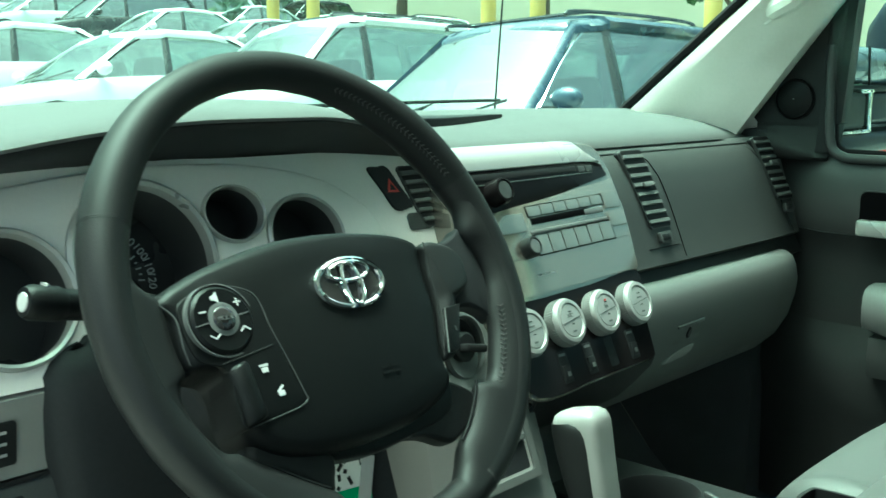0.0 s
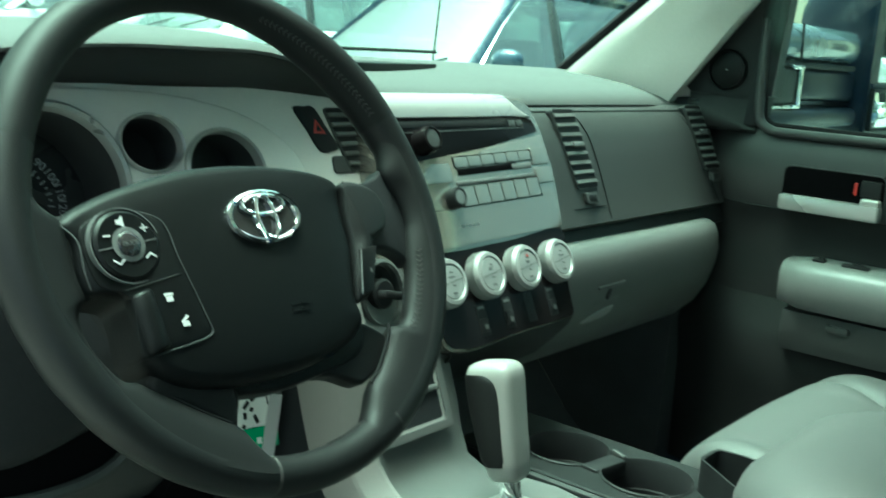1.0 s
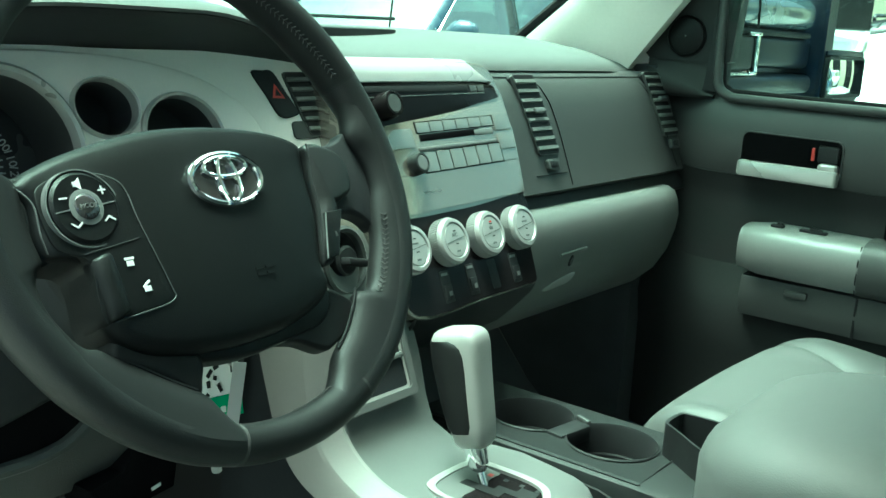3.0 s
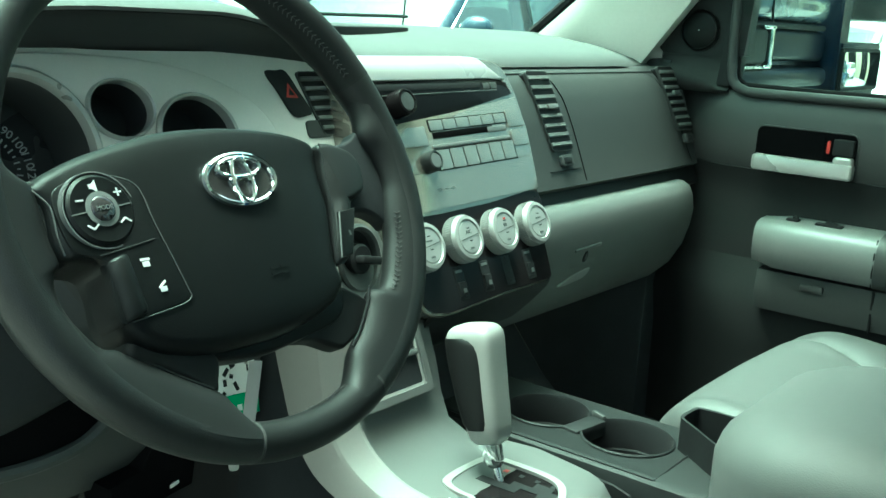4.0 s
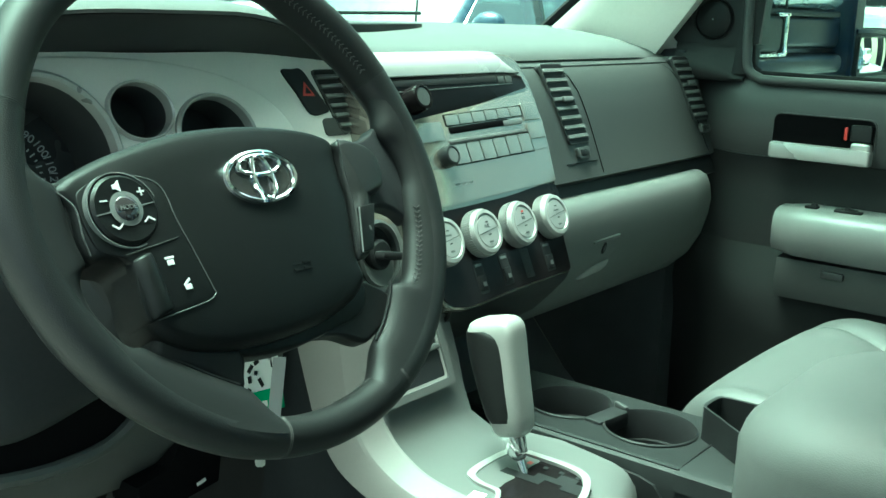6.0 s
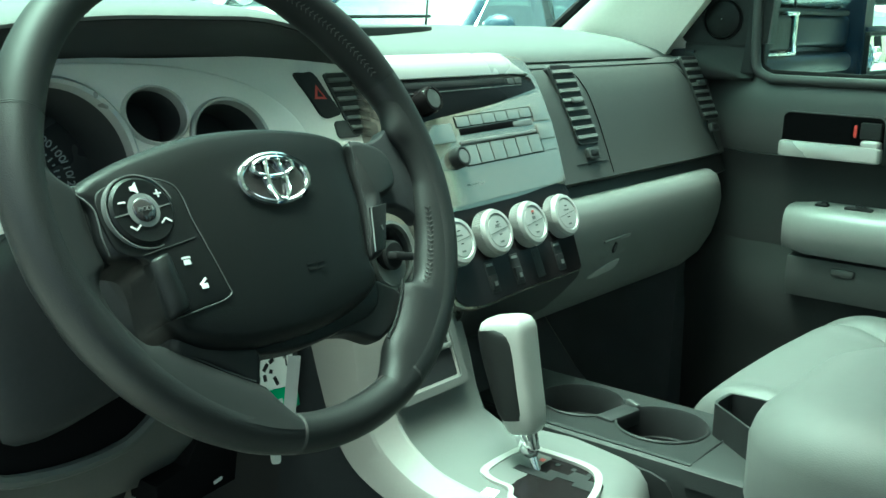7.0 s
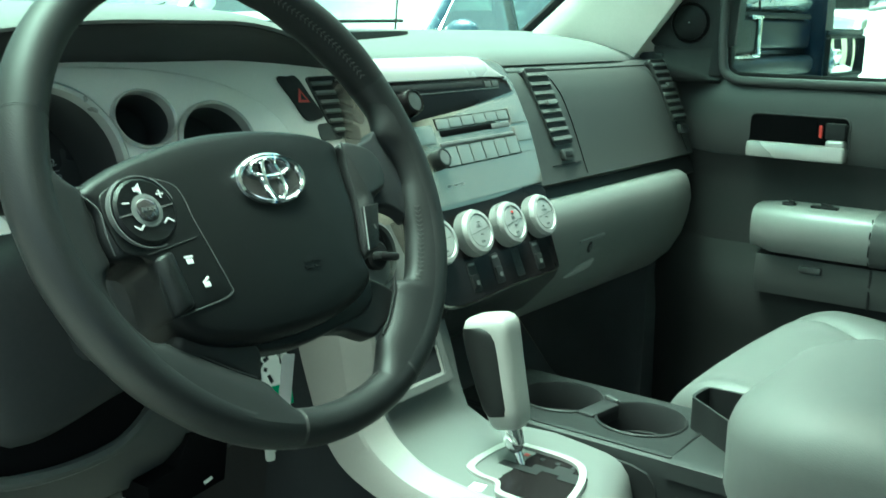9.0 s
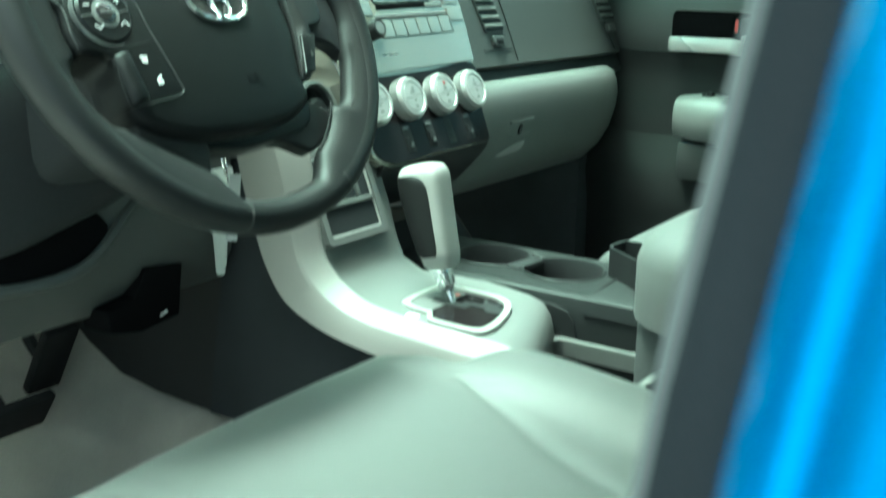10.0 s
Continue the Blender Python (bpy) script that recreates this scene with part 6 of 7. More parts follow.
seat(0.475, 1, "grey leather passenger seat with raised bolsters", -0.006)

# ---- passenger door ----
ARM = material("padded_armrest_vinyl", (0.155, 0.16, 0.155), 0.4, vary=0.07, scale=30, bump=0.2, bump_scale=900)
door = thing("passenger_door", (0.80, -0.2, 0.70), "grey passenger door with silver pull handle and padded armrest", "car door")
DY = [0.262, 0.22, 0.15, 0.05, -0.1, -0.3, -0.5, -0.625]


def door_skin(name, prof, mat, label="", ys=DY, sharp=45):
    rows = [[Vector((x + 0.055 * ease(0.13, 0.26, y) * k, y, z)) for x, z, k in prof] for y in ys]
    return part(name, thicken(loft(bmesh.new(), rows), 0.004), mat, door, label, sharp=sharp)


door_skin("upper_panel", [(0.86, 1.324, 0), (0.818, 1.327, 0), (0.804, 1.322, 1), (0.795, 1.308, 1), (0.788, 1.285, 1), (0.785, 1.25, 1), (0.787, 1.215, 1), (0.795, 1.196, 1)], DOOR, "dark grey upper door panel")
door_skin("middle_panel", [(0.796, 1.197, 1), (0.806, 1.175, 1), (0.808, 1.14, 1), (0.802, 1.10, 1), (0.80, 1.04, 1)], DOOR_DARK, "black recessed middle panel")
door_skin("lower_panel", [(0.80, 1.045, 1), (0.785, 1.0, 1), (0.775, 0.96, 1), (0.79, 0.90, 1), (0.80, 0.70, 1)], DOOR_DARK, "dark lower door panel")
# outer shell
rows = [[Vector((x, y, z)) for x, z in ((0.86, 1.296), (0.90, 1.298), (0.94, 1.23), (0.955, 1.05), (0.95, 0.8), (0.92, 0.55), (0.84, 0.56))] for y in (0.33, -0.2, -0.735)]
part("outer_skin", thicken(loft(bmesh.new(), rows), 0.004), BLUE, door, "blue metallic paint")
# armrest with switch and pocket below
rows = []
for y in [0.060, 0.055, 0.042] + steps(0.02, -0.56, 8):
    e = 1 - ease(0.01, 0.062, y)
    rows.append([Vector((0.80 - (0.80 - x) * (0.72 + 0.28 * e), y, 1.085 + (z - 1.085) * (0.86 + 0.14 * e))) for x, z in ((0.805, 1.128), (0.765, 1.127), (0.742, 1.122), (0.731, 1.110), (0.727, 1.09), (0.730, 1.062), (0.738, 1.050), (0.80, 1.046))])
am = part("armrest", loft(bmesh.new(), rows, closed=True, caps=True), ARM, door, "pale grey padded armrest", sharp=50)
part("armrest_seam", tube(bmesh.new(), [(0.7415, -0.133, 1.1225), (0.7285, -0.134, 1.10), (0.7285, -0.134, 1.07), (0.738, -0.133, 1.05)], 0.0014, 5), BLACK, am)
rows = [[Vector((x, y, z)) for x, z in ((0.802, 1.130), (0.765, 1.1295), (0.740, 1.124), (0.729, 1.110), (0.725, 1.09), (0.728, 1.06), (0.738, 1.048), (0.80, 1.045))] for y in (-0.136, -0.25, -0.40, -0.57)]
part("rear_armrest", loft(bmesh.new(), rows, closed=True, caps=True), GRAPHITE, am, "darker rear part of the armrest", sharp=50)
for y, w in ((0.005, 0.02), (-0.052, 0.042)):
    part("switch_recess", boxed((0.013, w, 0.004), Matrix.Translation((0.767, y, 1.128)), 0.001), BLACK, am)
    part("switch", boxed((0.008, w * 0.45, 0.006), Matrix.Translation((0.766, y - 0.004, 1.131)) @ pose(0, 0, 0, 12, 0, 0), 0.001), DASH_DARK, am)
rows = [[Vector((x, y, z)) for x, z in ((0.80, 1.046), (0.748, 1.043), (0.744, 1.01), (0.752, 0.978), (0.80, 0.972))] for y in (0.046, 0.038, -0.02, -0.13, -0.30, -0.56)]
pc = part("map_pocket", loft(bmesh.new(), rows, closed=True, caps=True), GRAPHITE, door, "dark grey fold-out map pocket", sharp=40)
part("pocket_tab", boxed((0.008, 0.036, 0.012), Matrix.Translation((0.7445, -0.045, 1.028)), 0.003), DOOR, pc, "small grey pull tab")
part("pocket_split", boxed((0.003, 0.003, 0.066), Matrix.Translation((0.746, -0.137, 1.01))), BLACK, pc)
# Solid block whose black colour stands in for the grip recess's shade.
part("arm_recess", boxed((0.016, 0.47, 0.078), Matrix.Translation((0.793, -0.385, 1.168)), 0.006), RECESS, door, "black block painting the shaded grip recess above the rear armrest")
part("arm_recess_lip", boxed((0.012, 0.47, 0.012), Matrix.Translation((0.790, -0.385, 1.213)), 0.004), GRAPHITE, door)
# handle recess (its shade put into the black colour), pull bar and lock
HMAT = Matrix.Translation((0.7835, 0.007, 1.2365)) @ Matrix(((0, 0, -1, 0), (-1, 0, 0, 0), (0, 1, 0, 0), (0, 0, 0, 1)))
hr = part("handle_recess", slab(bmesh.new(), round_rect(0.160, 0.066, 0.012), HMAT, -0.03, 0.0005), RECESS, door, "flat black plate painting the shaded recess behind the pull handle")
part("recess_rim", ring_plate(bmesh.new(), round_rect(0.163, 0.069, 0.013), round_rect(0.159, 0.065, 0.011), HMAT, -0.004, 0.0008), DOOR, hr)
part("pull_bar", slab(bmesh.new(), round_rect(0.160, 0.025, 0.005, cx=0.0, cy=-0.0245), HMAT, 0.001, 0.017, 0.005), SILVER_BRIGHT, hr, "satin silver pull bar")
part("pull_bar_end", slab(bmesh.new(), round_rect(0.030, 0.022, 0.005, cx=0.063, cy=-0.013), HMAT, 0.001, 0.015, 0.005), SILVER_BRIGHT, hr)
part("lock_lever", slab(bmesh.new(), round_rect(0.032, 0.026, 0.003, cx=0.061, cy=0.012), HMAT, 0.0, 0.009, 0.002), DASH_DARK, hr, "grey lock lever")
part("lock_flag", slab(bmesh.new(), round_rect(0.005, 0.020, 0.002, cx=0.0365, cy=0.010), HMAT, 0.0, 0.004, 0.001), RED_INK, hr, "red unlocked flag")
part("recess_shade", slab(bmesh.new(), round_rect(0.10, 0.05, 0.006, cx=-0.02, cy=0.003), HMAT, 0.0, 0.0014), RECESS, hr)
# window frame: sail panel with tweeter, front post, sill seal
bm = bmesh.new()
sail = [Vector((0.80, y, z)) for y, z in ((0.275, 1.372), (0.287, 1.384), (0.20, 1.49), (0.115, 1.60), (0.132, 1.376), (0.15, 1.371))]
loft(bm, [[p for p in sail], [p + Vector((0.03, 0, 0)) for p in sail]], closed=True, caps=True)
part("sail_panel", bm, DASH_DARK, door, "black triangular panel ahead of the window")
bm = loft(bmesh.new(), [[Vector((x, y + 0.012 * f, z)) for x, y in ((0.800, 0.126), (0.795, 0.138), (0.799, 0.152), (0.83, 0.152), (0.83, 0.122))] for f, z in zip((1.8, 1.6, 1.4, 1.1, 0.4, -0.5), (1.326, 1.345, 1.37, 1.45, 1.60, 1.84))], closed=True, caps=True)
part("window_post", bm, DASH_DARK, door, "dark front post of the window", sharp=50)
rows = []
for f in steps(0, 1, 10):
    y = 0.278 - 0.126 * f
    crease = 1.358 - 0.040 * f
    rows.append([Vector((x, y, z)) for x, z in ((0.812, 1.373), (0.803, 1.3715), (0.8035, crease + 0.004), (0.798 - 0.002 * f, crease), (0.797 - 0.004 * f, 1.318), (0.806, 1.312))])
part("front_corner", thicken(loft(bmesh.new(), rows), 0.004), DOOR_DARK, door, "dark moulded corner below the triangular panel", sharp=80)
lip = smooth_line([(0.799, 0.153, 1.50), (0.797, 0.151, 1.43), (0.796, 0.1485, 1.37), (0.795, 0.143, 1.336), (0.794, 0.124, 1.3225), (0.794, 0.09, 1.3195), (0.794, -0.1, 1.321), (0.795, -0.35, 1.324), (0.796, -0.62, 1.328)], 6)
part("window_lip", tube(bmesh.new(), lip, 0.0080, 10), DOOR, door, "rounded grey lip round the window opening", sharp=80)
bm = tube(bmesh.new(), smooth_line([(0.806, 0.144, 1.42), (0.806, 0.1415, 1.352), (0.806, 0.130, 1.333), (0.806, 0.09, 1.3285), (0.806, -0.2, 1.330), (0.806, -0.62, 1.336)], 6), 0.0050, 8)
part("sill_seal", bm, RUBBER, door, "black rubber seal along the sill")
bm = loft(bmesh.new(), [[Vector((0.822 - (z - 1.33) * 0.16, y, z)) for y in (0.150, -0.64)] for z in (1.325, 1.5, 1.835)])
pane = part("pane", thicken(bm, 0.004), GLASS, door, "clear side window pane")
pane.visible_shadow = False
TWM = Matrix.Translation((0.799, 0.2115, 1.413)) @ Matrix(((0, 0, -1, 0), (-1, 0, 0, 0), (0, 1, 0, 0), (0, 0, 0, 1)))
tw = part("tweeter", lathe(bmesh.new(), [(0.034, -0.002), (0.034, 0.003), (0.031, 0.006), (0.029, 0.003), (0.026, 0.004), (0.012, 0.006), (0.0, 0.0065)], TWM, 32), PAD, door, "round black tweeter grille")
part("tweeter_dot", lathe(bmesh.new(), [(0.002, 0.006), (0.0, 0.0075)], TWM, 10), GREY_INK, tw)

# ---- outside mirror ----
om = thing("door_mirror", (1.0, 0.2, 1.33), "large dark towing mirror with two glasses and a chrome edge", "door mirror")


def mirror_box(name, x0, x1, z0, z1, y0, y1, mat, label="", bevel=0.006):
    m = Matrix.Translation(((x0 + x1) / 2, (y0 + y1) / 2, (z0 + z1) / 2))
    return part(name, boxed((x1 - x0, y1 - y0, z1 - z0), m, min(bevel, (z1 - z0) * 0.45, (x1 - x0) * 0.45), 3), mat, om, label)


mirror_box("mount_foot", 0.90, 1.00, 1.315, 1.345, 0.19, 0.30, NAVY)
mirror_box("upper_arm", 0.885, 1.372, 1.437, 1.505, 0.176, 0.29, SHELL, "glossy blue-grey upper arm", 0.028)
part("arm_split", boxed((0.003, 0.004, 0.07), Matrix.Translation((1.022, 0.1755, 1.47)) @ pose(0, 0, 0, 0, -8, 0)), BLACK, om)
mirror_box("arm_gap", 0.885, 1.372, 1.424, 1.436, 0.186, 0.28, BLACK)
mirror_box("folding_arm", 0.885, 1.035, 1.357, 1.423, 0.180, 0.26, TRAY, "dark grey folding arm", 0.010)
mirror_box("chrome_edge", 1.037, 1.052, 1.354, 1.428, 0.176, 0.192, CHROME, "chrome edge strip", 0.003)
mirror_box("chrome_edge", 0.995, 1.052, 1.422, 1.429, 0.174, 0.186, CHROME, "chrome edge strip", 0.002)
mirror_box("chrome_edge", 1.010, 1.048, 1.352, 1.357, 0.174, 0.186, CHROME, "chrome edge strip", 0.002)
mirror_box("arm_cover", 1.054, 1.410, 1.362, 1.426, 0.196, 0.30, NAVY, "glossy dark cover of the arm", 0.012)
# Steel strip added where the glossy arm only shows a line of sheen.
mirror_box("arm_sheen", 0.885, 1.055, 1.3505, 1.3555, 0.178, 0.27, STEEL, "thin bright strip painting the sheen along the arm", 0.001)
mirror_box("lower_arm", 0.885, 1.405, 1.312, 1.350, 0.182, 0.28, NAVY, "glossy dark lower arm", 0.014)
rows = []
for y, sx, sz in ((0.176, 0.150, 0.178), (0.19, 0.158, 0.186), (0.24, 0.156, 0.182), (0.31, 0.14, 0.155), (0.35, 0.10, 0.11)):
    rows.append([Vector((1.562 + sx * math.copysign(abs(math.cos(b)) ** 0.35, math.cos(b)), y, 1.465 + sz * math.copysign(abs(math.sin(b)) ** 0.35, math.sin(b)))) for b in [2 * math.pi * k / 28 for k in range(28)]])
part("housing", loft(bmesh.new(), rows, closed=True, caps=True), NAVY, om, "glossy dark housing", sharp=40)
GMR = Matrix.Translation((1.562, 0.172, 1.465)) @ Matrix(((1, 0, 0, 0), (0, 0, -1, 0), (0, 1, 0, 0), (0, 0, 0, 1)))
part("glass_bezel", ring_plate(bmesh.new(), round_rect(0.300, 0.352, 0.02), round_rect(0.276, 0.330, 0.012), GMR, -0.004, 0.004), NAVY, om)
part("upper_glass", slab(bmesh.new(), round_rect(0.274, 0.222, 0.010, cy=0.052), GMR @ pose(0, 0, 0, 0, -5, 0), -0.002, 0.002), MIRROR, om, "flat mirror glass")
bm = sheet(bmesh.new(), lambda u, v: GMR @ Vector((u * 0.134, -0.118 + v * 0.040, 0.012 - 0.010 * u * u - 0.003 * v * v)), steps(-1, 1, 16), steps(-1, 1, 8))
part("lower_glass", thicken(bm, 0.003), MIRROR, om, "convex lower mirror glass", sharp=80)
part("glass_divider", boxed((0.276, 0.010, 0.010), GMR @ Matrix.Translation((0, -0.067, 0.004)), 0.002), NAVY, om)
part("lower_rim", ring_plate(bmesh.new(), round_rect(0.276, 0.090, 0.012, cy=-0.118), round_rect(0.264, 0.078, 0.010, cy=-0.118), GMR, 0.0, 0.014), BLACK, om)

# ---- outside: ground, parked cars, posts, trees, building ----
def ground_z(x, y):
    """The car park rises ahead of the truck."""
    return 0.050 * max(0.0, min(y, 45.0)) * ease(0.0, 2.5, y) + 0.065 * max(0.0, min(y, 45.0) - 11.5) * ease(11.5, 15.0, y)


bm = bmesh.new()
gx = [-1500, -200, -60, -20] + steps(-10, 60, 56) + [90, 150, 400, 1500]
sheet(bm, lambda x, y: (x, y, ground_z(x, y)), gx, gx)
solo("ground", bm, ASPHALT, (0, 0, 0), "grey asphalt car park rising gently away", "ground", "structure", sharp=80)

PAINT = {
    "white": material("white_car_paint", (0.80, 0.80, 0.79), 0.25, vary=0.03, coat=0.8),
    "silver": material("silver_car_paint", (0.48, 0.50, 0.50), 0.3, 0.5, vary=0.03, coat=0.8),
    "blue": material("navy_car_paint", (0.030, 0.055, 0.10), 0.25, 0.2, vary=0.04, coat=1.0),
    "red": material("red_car_paint", (0.35, 0.03, 0.03), 0.25, 0.1, vary=0.04, coat=0.9),
    "black": material("black_car_paint", (0.02, 0.02, 0.022), 0.25, vary=0.04, coat=0.9),
}
LAMP = material("head_lamp_plastic", (0.7, 0.72, 0.72), 0.12, vary=0.04)
TAIL = material("tail_lamp_plastic", (0.5, 0.02, 0.02), 0.15, vary=0.05)
CABIN = material("car_cabin_grey", (0.12, 0.12, 0.12), 0.8, vary=0.2)


def parked_car(paint, suv, label):
    """A parked car with its nose towards +x and its middle over the origin."""
    t = thing("parked_car", (0, 0, 0), label, "car", "parked cars")
    L, H = (4.55, 1.64) if suv else (4.65, 1.44)
    belt = 1.02 if suv else 0.93
    pm = PAINT[paint]
    st_ = [(L / 2, 0.38, 0.60, 0.62), (L / 2 - 0.08, 0.26, 0.70, 0.76), (L / 2 - 0.35, 0.22, belt - 0.20, 0.86), (L / 2 - 1.0, 0.22, belt - 0.09, 0.90), (L / 2 - 1.35, 0.22, belt - 0.03, 0.91), (0.3, 0.22, belt, 0.92), (-1.2, 0.22, belt + 0.02, 0.91), (-L / 2 + 0.5, 0.25, belt + 0.03, 0.88), (-L / 2 + 0.1, 0.30, belt - 0.02, 0.80), (-L / 2, 0.42, belt - 0.14, 0.70)]
    rows = []
    for x, lo, sh, w in st_:
        half = [(w * 0.86, lo), (w * 0.97, lo + 0.12), (w, lo + (sh - lo) * 0.55), (w * 0.985, sh - 0.07), (w * 0.92, sh), (w * 0.6, sh + 0.035), (0, sh + 0.05)]
        rows.append([Vector((x, a, z)) for a, z in half] + [Vector((x, -a, z)) for a, z in half[-2::-1]])
    part("body", loft(bmesh.new(), rows, closed=True, caps=True), pm, t, sharp=40)
    wb, wr, rb = L / 2 - 1.28, L / 2 - 2.02, (-L / 2 + 0.28) if suv else (-L / 2 + 0.72)
    rr = rb + 0.32 if suv else rb + 0.75
    base = [(wb, 0.72), (0.1, 0.80), (rb, 0.70)]
    top = [(wr, 0.56), (0.0, 0.60), (rr, 0.55)]
    zb, zt = belt + 0.0, H - 0.04

    def corner(i, s, f=0.0):
        (x0, y0), (x1, y1) = base[i], top[i]
        return Vector((x0 + (x1 - x0) * f, s * (y0 + (y1 - y0) * f), zb + (zt - zb) * f))

    # roof panel with turned-down edges
    rows = []
    for x, w, dz in ((top[0][0] + 0.10, 0.54, -0.055), (top[0][0] + 0.02, 0.58, -0.005), (top[0][0] - 0.25, 0.61, 0.018), (0.0, 0.625, 0.035), (top[2][0] + 0.25, 0.60, 0.02), (top[2][0] + 0.02, 0.56, -0.01), (top[2][0] - 0.06, 0.53, -0.06)):
        ring = [(-1.04, -0.075), (-1.05, -0.03), (-0.97, 0.005), (-0.8, 0.022), (-0.4, 0.036), (0.0, 0.04), (0.4, 0.036), (0.8, 0.022), (0.97, 0.005), (1.05, -0.03), (1.04, -0.075), (0.9, -0.05), (-0.9, -0.05)]
        rows.append([Vector((x, w * a, zt + dz + h)) for a, h in ring])
    part("roof", loft(bmesh.new(), rows, closed=True, caps=True), pm, t, sharp=60)
    for s in (1, -1):
        for i, r in ((0, 0.05), (1, 0.045), (2, 0.09)):
            a, b = corner(i, s), corner(i, s, 1.0)
            rows = []
            for f in (-0.06, 0.3, 0.65, 1.0):
                c = a.lerp(b, f) + Vector((0, s * 0.012 * math.sin(max(f, 0) * math.pi), 0))
                k = r * (1.15 - 0.3 * f)
                rows.append([c + Vector((k, -s * 0.02, 0)), c + Vector((k * 0.6, s * 0.012, 0)), c + Vector((-k * 0.6, s * 0.014, 0)), c + Vector((-k, -s * 0.008, 0)), c + Vector((-k * 0.5, -s * 0.045, 0))])
            part("window_pillar", loft(bmesh.new(), rows, closed=True, caps=True), pm if i != 1 else PAINT["black"], t, sharp=60)
        rail = smooth_line([corner(0, s, 0.04) + Vector((-0.07, 0, 0)), corner(0, s, 0.55) + Vector((-0.05, 0, 0)), corner(0, s, 0.90) + Vector((-0.13, 0, 0)), corner(1, s, 0.96), corner(2, s, 0.90) + Vector((0.12, 0, 0)), corner(2, s, 0.5) + Vector((0.06, 0, 0)), corner(2, s, 0.05) + Vector((0.05, 0, 0))], 6)
        part("window_trim", tube(bmesh.new(), [p + Vector((0, s * 0.018, 0)) for p in rail], 0.010, 6), CHROME if paint == "blue" else RUBBER, t)
        for i in (0, 1):
            bm = loft(bmesh.new(), [[corner(i, s), corner(i + 1, s)], [corner(i, s, 0.5), corner(i + 1, s, 0.5)], [corner(i, s, 1.0), corner(i + 1, s, 1.0)]])
            part("side_window", bm, CAR_GLASS, t)
        mi = corner(0, s) + Vector((-0.12, s * 0.20, 0.07))
        bm = bmesh.new()
        bmesh.ops.create_icosphere(bm, subdivisions=2, radius=1.0, matrix=Matrix.Translation(mi) @ Matrix.Diagonal((0.07, 0.115, 0.075, 1)))
        part("door_mirror", bm, pm, t)
        part("mirror_foot", boxed((0.06, 0.14, 0.03), Matrix.Translation(mi + Vector((0.0, -s * 0.10, -0.05))), 0.01), PAINT["black"], t)
        bm = boxed((0.30, 0.20, 0.12), Matrix.Translation((L / 2 - 0.22, s * 0.66, 0.66)) @ pose(0, 0, 0, 0, 12, s * 24), 0.04)
        part("head_lamp", bm, LAMP, t)
        bm = boxed((0.12, 0.22, 0.22), Matrix.Translation((-L / 2 + 0.10, s * 0.66, belt - 0.14)), 0.03)
        part("tail_lamp", bm, TAIL, t)
        for x in (L / 2 - 0.88, -L / 2 + 0.95):
            wm = Matrix.Translation((x, s * 0.80, 0.325)) @ pose(0, 0, 0, -s * 90, 0, 0)
            wt = part("wheel", lathe(bmesh.new(), [(0.0, 0.06), (0.20, 0.07), (0.215, 0.095)], wm, 20), PAINT["silver"], t)
            part("tyre", lathe(bmesh.new(), [(0.215, 0.10), (0.30, 0.11), (0.325, 0.07), (0.325, -0.07), (0.30, -0.11), (0.20, -0.11)], wm, 28), RUBBER, wt)
            part("wheel_arch", lathe(bmesh.new(), [(0.36, 0.08), (0.36, 0.118), (0.33, 0.118)], wm, 24), PAINT["black"], wt)
        for yy in (0.38,):
            part("seat", cushion(bmesh.new(), 0.0, 0.16, s * yy - 0.24, s * yy + 0.24, belt - 0.2, belt + 0.22, 0.05), CABIN, t)
    bm = loft(bmesh.new(), [[corner(0, 1) + Vector((0.08, 0, -0.02)), corner(0, 0) + Vector((0.16, 0, 0)), corner(0, -1) + Vector((0.08, 0, -0.02))], [corner(0, 1, 1), corner(0, 0, 1) + Vector((0.06, 0, 0.02)), corner(0, -1, 1)]])
    part("windscreen", bm, CAR_GLASS, t)
    bm = loft(bmesh.new(), [[corner(2, 1), corner(2, -1)], [corner(2, 1, 1), corner(2, -1, 1)]])
    part("rear_window", bm, CAR_GLASS, t)
    part("cabin_floor", boxed((2.3, 1.3, 0.05), Matrix.Translation((0, 0, belt - 0.15))), CABIN, t)
    part("cabin_dash", boxed((0.35, 1.3, 0.16), Matrix.Translation((wb - 0.28, 0, belt - 0.02)), 0.04), CABIN, t)
    part("grille", boxed((0.05, 0.75, 0.16), Matrix.Translation((L / 2 - 0.01, 0, 0.60)), 0.02), PAINT["black"], t)
    part("bumper_opening", boxed((0.06, 1.0, 0.11), Matrix.Translation((L / 2 - 0.03, 0, 0.40)), 0.02), PAINT["black"], t)
    for s in (0.3, -0.3):
        part("wiper", tube(bmesh.new(), [corner(0, 0) + Vector((0.20, s, -0.01)), corner(0, 0, 0.12) + Vector((0.13, s + 0.5 * 0.6, 0.01))], 0.008, 5), PAINT["black"], t)
    if suv:
        for s in (1, -1):
            part("roof_rack", tube(bmesh.new(), smooth_line([(0.30, s * 0.52, zt + 0.03), (0.22, s * 0.52, zt + 0.07), (-0.6, s * 0.52, zt + 0.08), (-1.3, s * 0.50, zt + 0.065), (-1.4, s * 0.50, zt + 0.02)], 4), 0.014, 6), PAINT["black"], t)
        for x in (0.05, -0.95):
            part("roof_bar", tube(bmesh.new(), [(x, 0.52, zt + 0.075), (x, -0.52, zt + 0.075)], 0.014, 6), PAINT["black"], t)
    return t


MASTER = {}
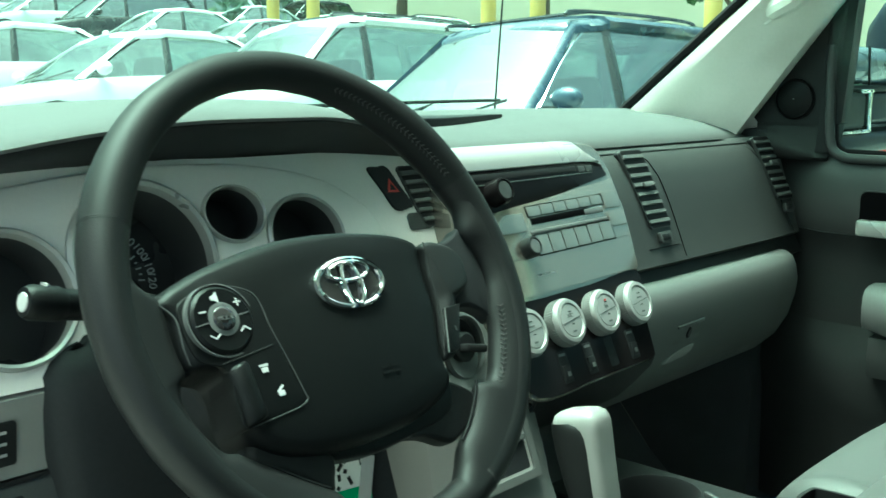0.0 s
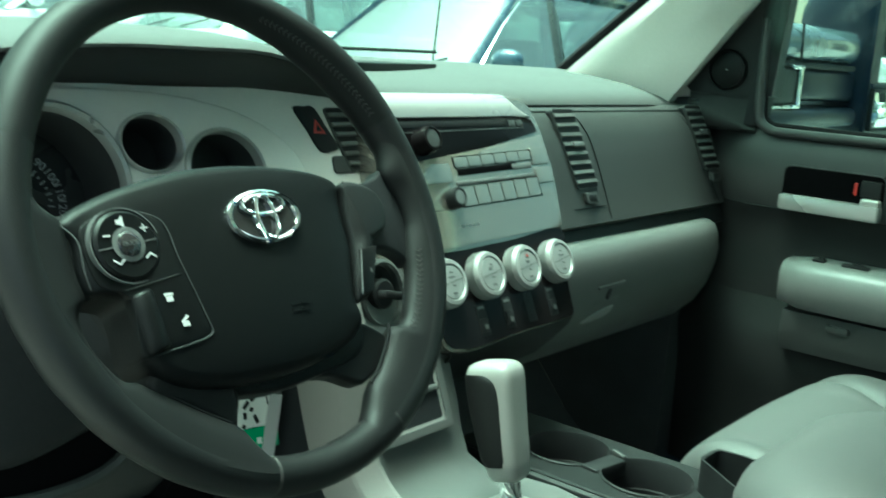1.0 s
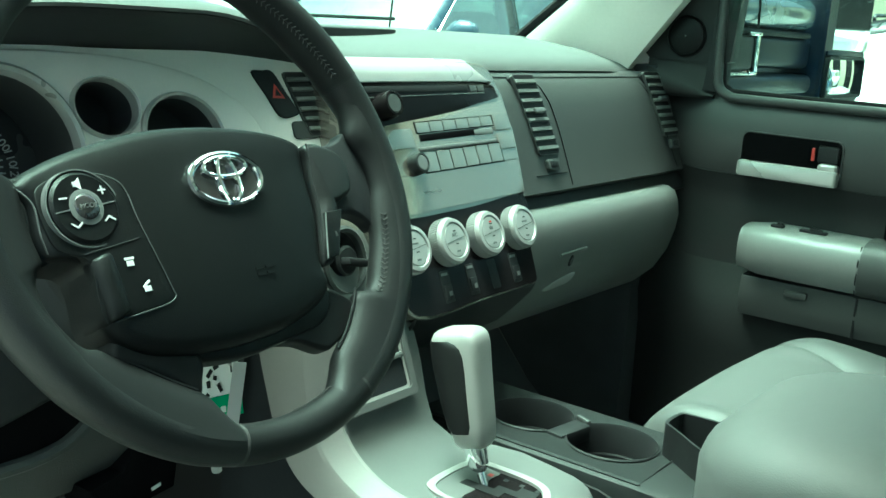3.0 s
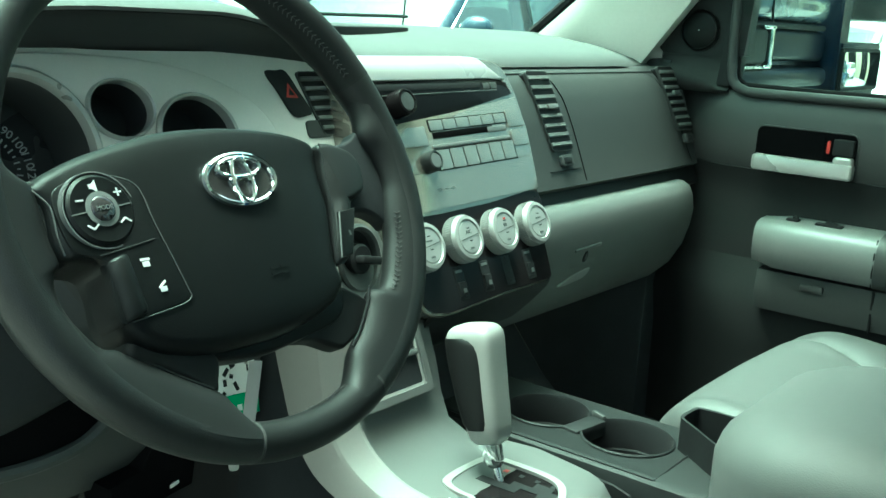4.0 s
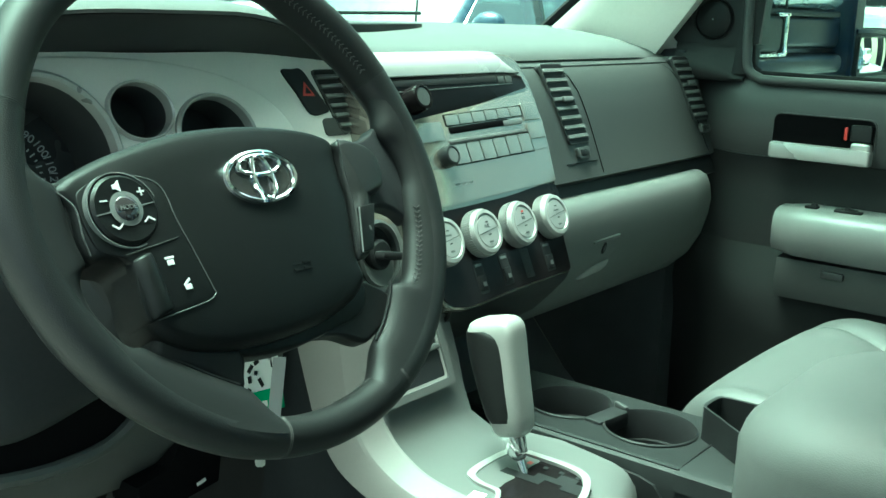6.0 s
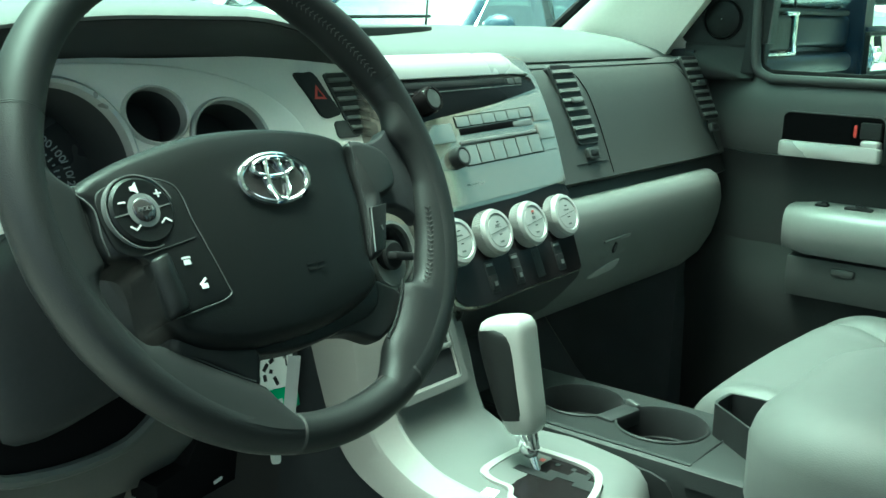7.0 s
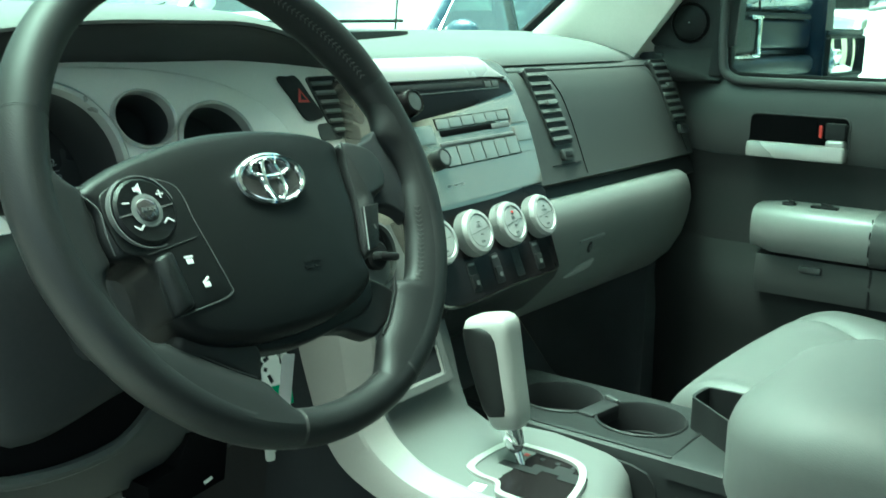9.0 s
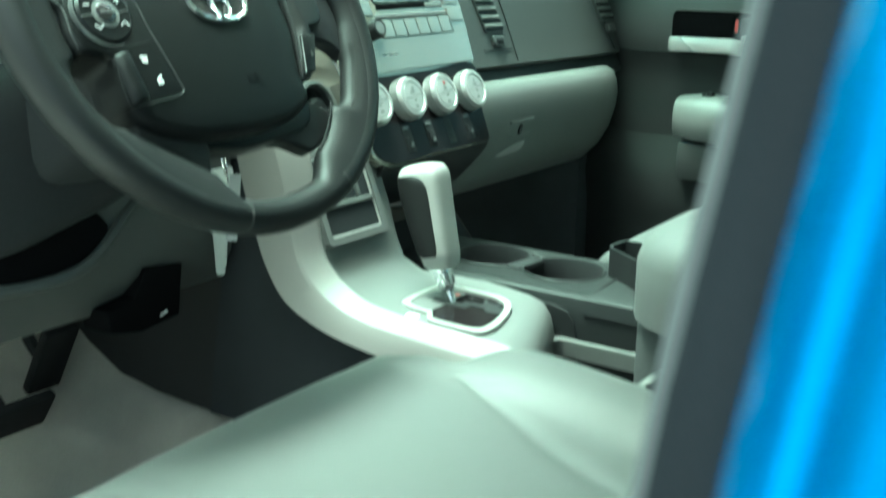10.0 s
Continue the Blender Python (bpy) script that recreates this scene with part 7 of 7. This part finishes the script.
for paint, suv in (("blue", True), ("white", True), ("white", False), ("silver", False), ("black", True), ("red", False)):
    nm = {"blue": "dark blue", "white": "white", "silver": "silver", "black": "black", "red": "red"}[paint]
    MASTER[paint, suv] = parked_car(paint, suv, f"{nm} {'crossover' if suv else 'sedan'} parked in a row on asphalt")
CARS = [("blue", True, 5.03, 3.93), ("white", True, 6.05, 7.34), ("white", False, 5.54, 9.91), ("white", False, 5.2, 12.7), ("black", True, 7.2, 0.9),
        ("silver", False, 12.2, 16.5), ("white", True, 12.5, 13.8), ("black", True, 12.8, 11.0), ("silver", False, 12.6, 8.3), ("white", False, 13.2, 5.6), ("red", False, 12.8, 2.9), ("white", False, 12.0, 19.2),
        ("white", False, 19.0, 22.0), ("white", True, 19.5, 19.2), ("black", True, 19.8, 16.4), ("white", False, 19.6, 13.6), ("silver", False, 20.0, 10.8), ("white", True, 20.2, 8.0), ("white", False, 20.2, 5.0), ("silver", False, 18.6, 25.0), ("black", True, 12.3, 21.9), ("white", False, 12.0, 24.6), ("silver", False, 11.8, 27.3), ("white", True, 18.6, 27.8), ("blue", True, 18.4, 30.6), ("white", False, 18.2, 33.4), ("red", False, 25.4, 24.0), ("white", False, 25.2, 27.0), ("black", True, 25.0, 30.0), ("white", True, 24.8, 33.0), ("silver", False, 24.6, 36.0),
        ("blue", True, 5.2, -3.4), ("white", False, 9.5, -7.0), ("white", True, 15.0, -6.5), ("silver", False, 13.5, -10.5)]
used = set()
for paint, suv, x, y in CARS:
    m = Matrix.Translation((x, y, ground_z(x, y))) @ pose(0, 0, 0, 3.5 if y > 0 else 0, 0, 180)
    if (paint, suv) in used:
        copy_thing(MASTER[paint, suv], m)
    else:
        used.add((paint, suv))
        MASTER[paint, suv].matrix_basis = m

# radio aerial on the wing
solo("radio_aerial", tube(bmesh.new(), [(1.02, 1.05, 1.25), (1.03, 1.02, 1.75), (1.04, 0.98, 2.15)], [0.0028, 0.0022, 0.0015], 6), RUBBER, (1.02, 1.05, 1.25), "thin black radio aerial on the front wing", "aerial")

POST = material("yellow_painted_post", (0.50, 0.36, 0.10), 0.6, vary=0.15, scale=20)
for x, y in ((15.8, 20.4), (15.9, 19.0), (16.0, 13.6), (16.1, 12.4), (16.2, 8.6)):
    z = ground_z(x, y)
    bm = lathe(bmesh.new(), [(0.16, -0.1), (0.16, 2.9), (0.13, 3.0), (0.0, 3.02)], Matrix.Translation((x, y, z)), 14)
    solo("bollard_post", bm, POST, (x, y, z), "tall yellow painted post in the car park", "post", group="yellow posts")

BARK = material("tree_bark", (0.12, 0.09, 0.06), 0.9, vary=0.3, scale=10, bump=0.8, bump_scale=40)
LEAF = material("tree_leaves", (0.07, 0.12, 0.035), 0.6, vary=0.4, scale=3)
rng = random.Random(5)


def tree(x, y, h):
    z = ground_z(x, y)
    t = thing("tree", (x, y, z), "broad green tree beyond the parked cars", "tree", "trees behind the cars")
    bm = tube(bmesh.new(), [(x, y, z - 0.1), (x + 0.1, y, z + h * 0.3), (x - 0.05, y + 0.1, z + h * 0.6)], [0.28, 0.2, 0.1], 10)
    for i in range(6):
        a = rng.uniform(0, 6.28)
        tube(bm, [(x, y, z + h * (0.3 + 0.05 * i)), (x + math.cos(a) * h * 0.16, y + math.sin(a) * h * 0.16, z + h * (0.5 + 0.05 * i)), (x + math.cos(a) * h * 0.26, y + math.sin(a) * h * 0.26, z + h * (0.62 + 0.05 * i))], [0.09, 0.06, 0.02], 6)
    part("trunk", bm, BARK, t)
    vs, fs = [], []
    for i in range(1500):
        a, b, r = rng.uniform(0, 6.28), rng.uniform(-0.9, 1), rng.random() ** 0.4
        c = Vector((x + math.cos(a) * r * h * 0.36 * math.sqrt(1 - b * b * 0.8), y + math.sin(a) * r * h * 0.36 * math.sqrt(1 - b * b * 0.8), z + h * 0.68 + b * r * h * 0.3 + 0.4 * math.sin(3 * a)))
        e = Euler((rng.uniform(0, 6), rng.uniform(0, 6), rng.uniform(0, 6))).to_matrix()
        s = rng.uniform(0.12, 0.30)
        k = len(vs)
        vs += [c + e @ Vector(q) * s for q in ((-1, -0.6, 0), (0, -0.7, 0.15), (1, 0, 0), (0, 0.7, 0.15), (-1, 0.5, 0))]
        fs.append((k, k + 1, k + 2, k + 3, k + 4))
    bm = bmesh.new()
    bv = [bm.verts.new(v) for v in vs]
    for f in fs:
        bm.faces.new([bv[i] for i in f])
    part("crown", bm, LEAF, t)


for x, y, h in ((26, 34, 9), (28, 28, 8), (29, 22, 10), (30, 15, 8), (30, 9, 9), (22, 38, 9), (31, 3, 8)):
    tree(x, y, h)

WALL = material("cream_stucco", (0.62, 0.57, 0.44), 0.9, vary=0.08, scale=3, bump=0.5, bump_scale=60)
bl = thing("low_building", (19, -6, 0), "cream stucco building with dark doors beside the car park", "building")
bz0 = ground_z(19, -4)
part("wall", boxed((0.4, 13, 4.5), Matrix.Translation((19, -8, bz0 + 2.1)), 0.02), WALL, bl)
part("roof", boxed((1.0, 13.6, 0.25), Matrix.Translation((18.9, -8, bz0 + 4.45)), 0.03), GRAPHITE, bl)
for y in (-3.5, -7.5, -11.5):
    part("door", boxed((0.1, 2.2, 2.9), Matrix.Translation((18.78, y, bz0 + 1.45)), 0.02), BLACK, bl, "dark roller door")
bt = thing("low_building", (44, 18, 0), "long cream building far behind the parked cars", "building")
zz = ground_z(46, 20)
part("wall", boxed((110, 0.5, 6.0), Matrix.Translation((40, 36, zz + 3.2)) @ pose(0, 0, 0, 0, 0, -52), 0.02), WALL, bt)
part("roof", boxed((111, 1.2, 0.3), Matrix.Translation((40, 36, zz + 6.3)) @ pose(0, 0, 0, 0, 0, -52), 0.02), GRAPHITE, bt)
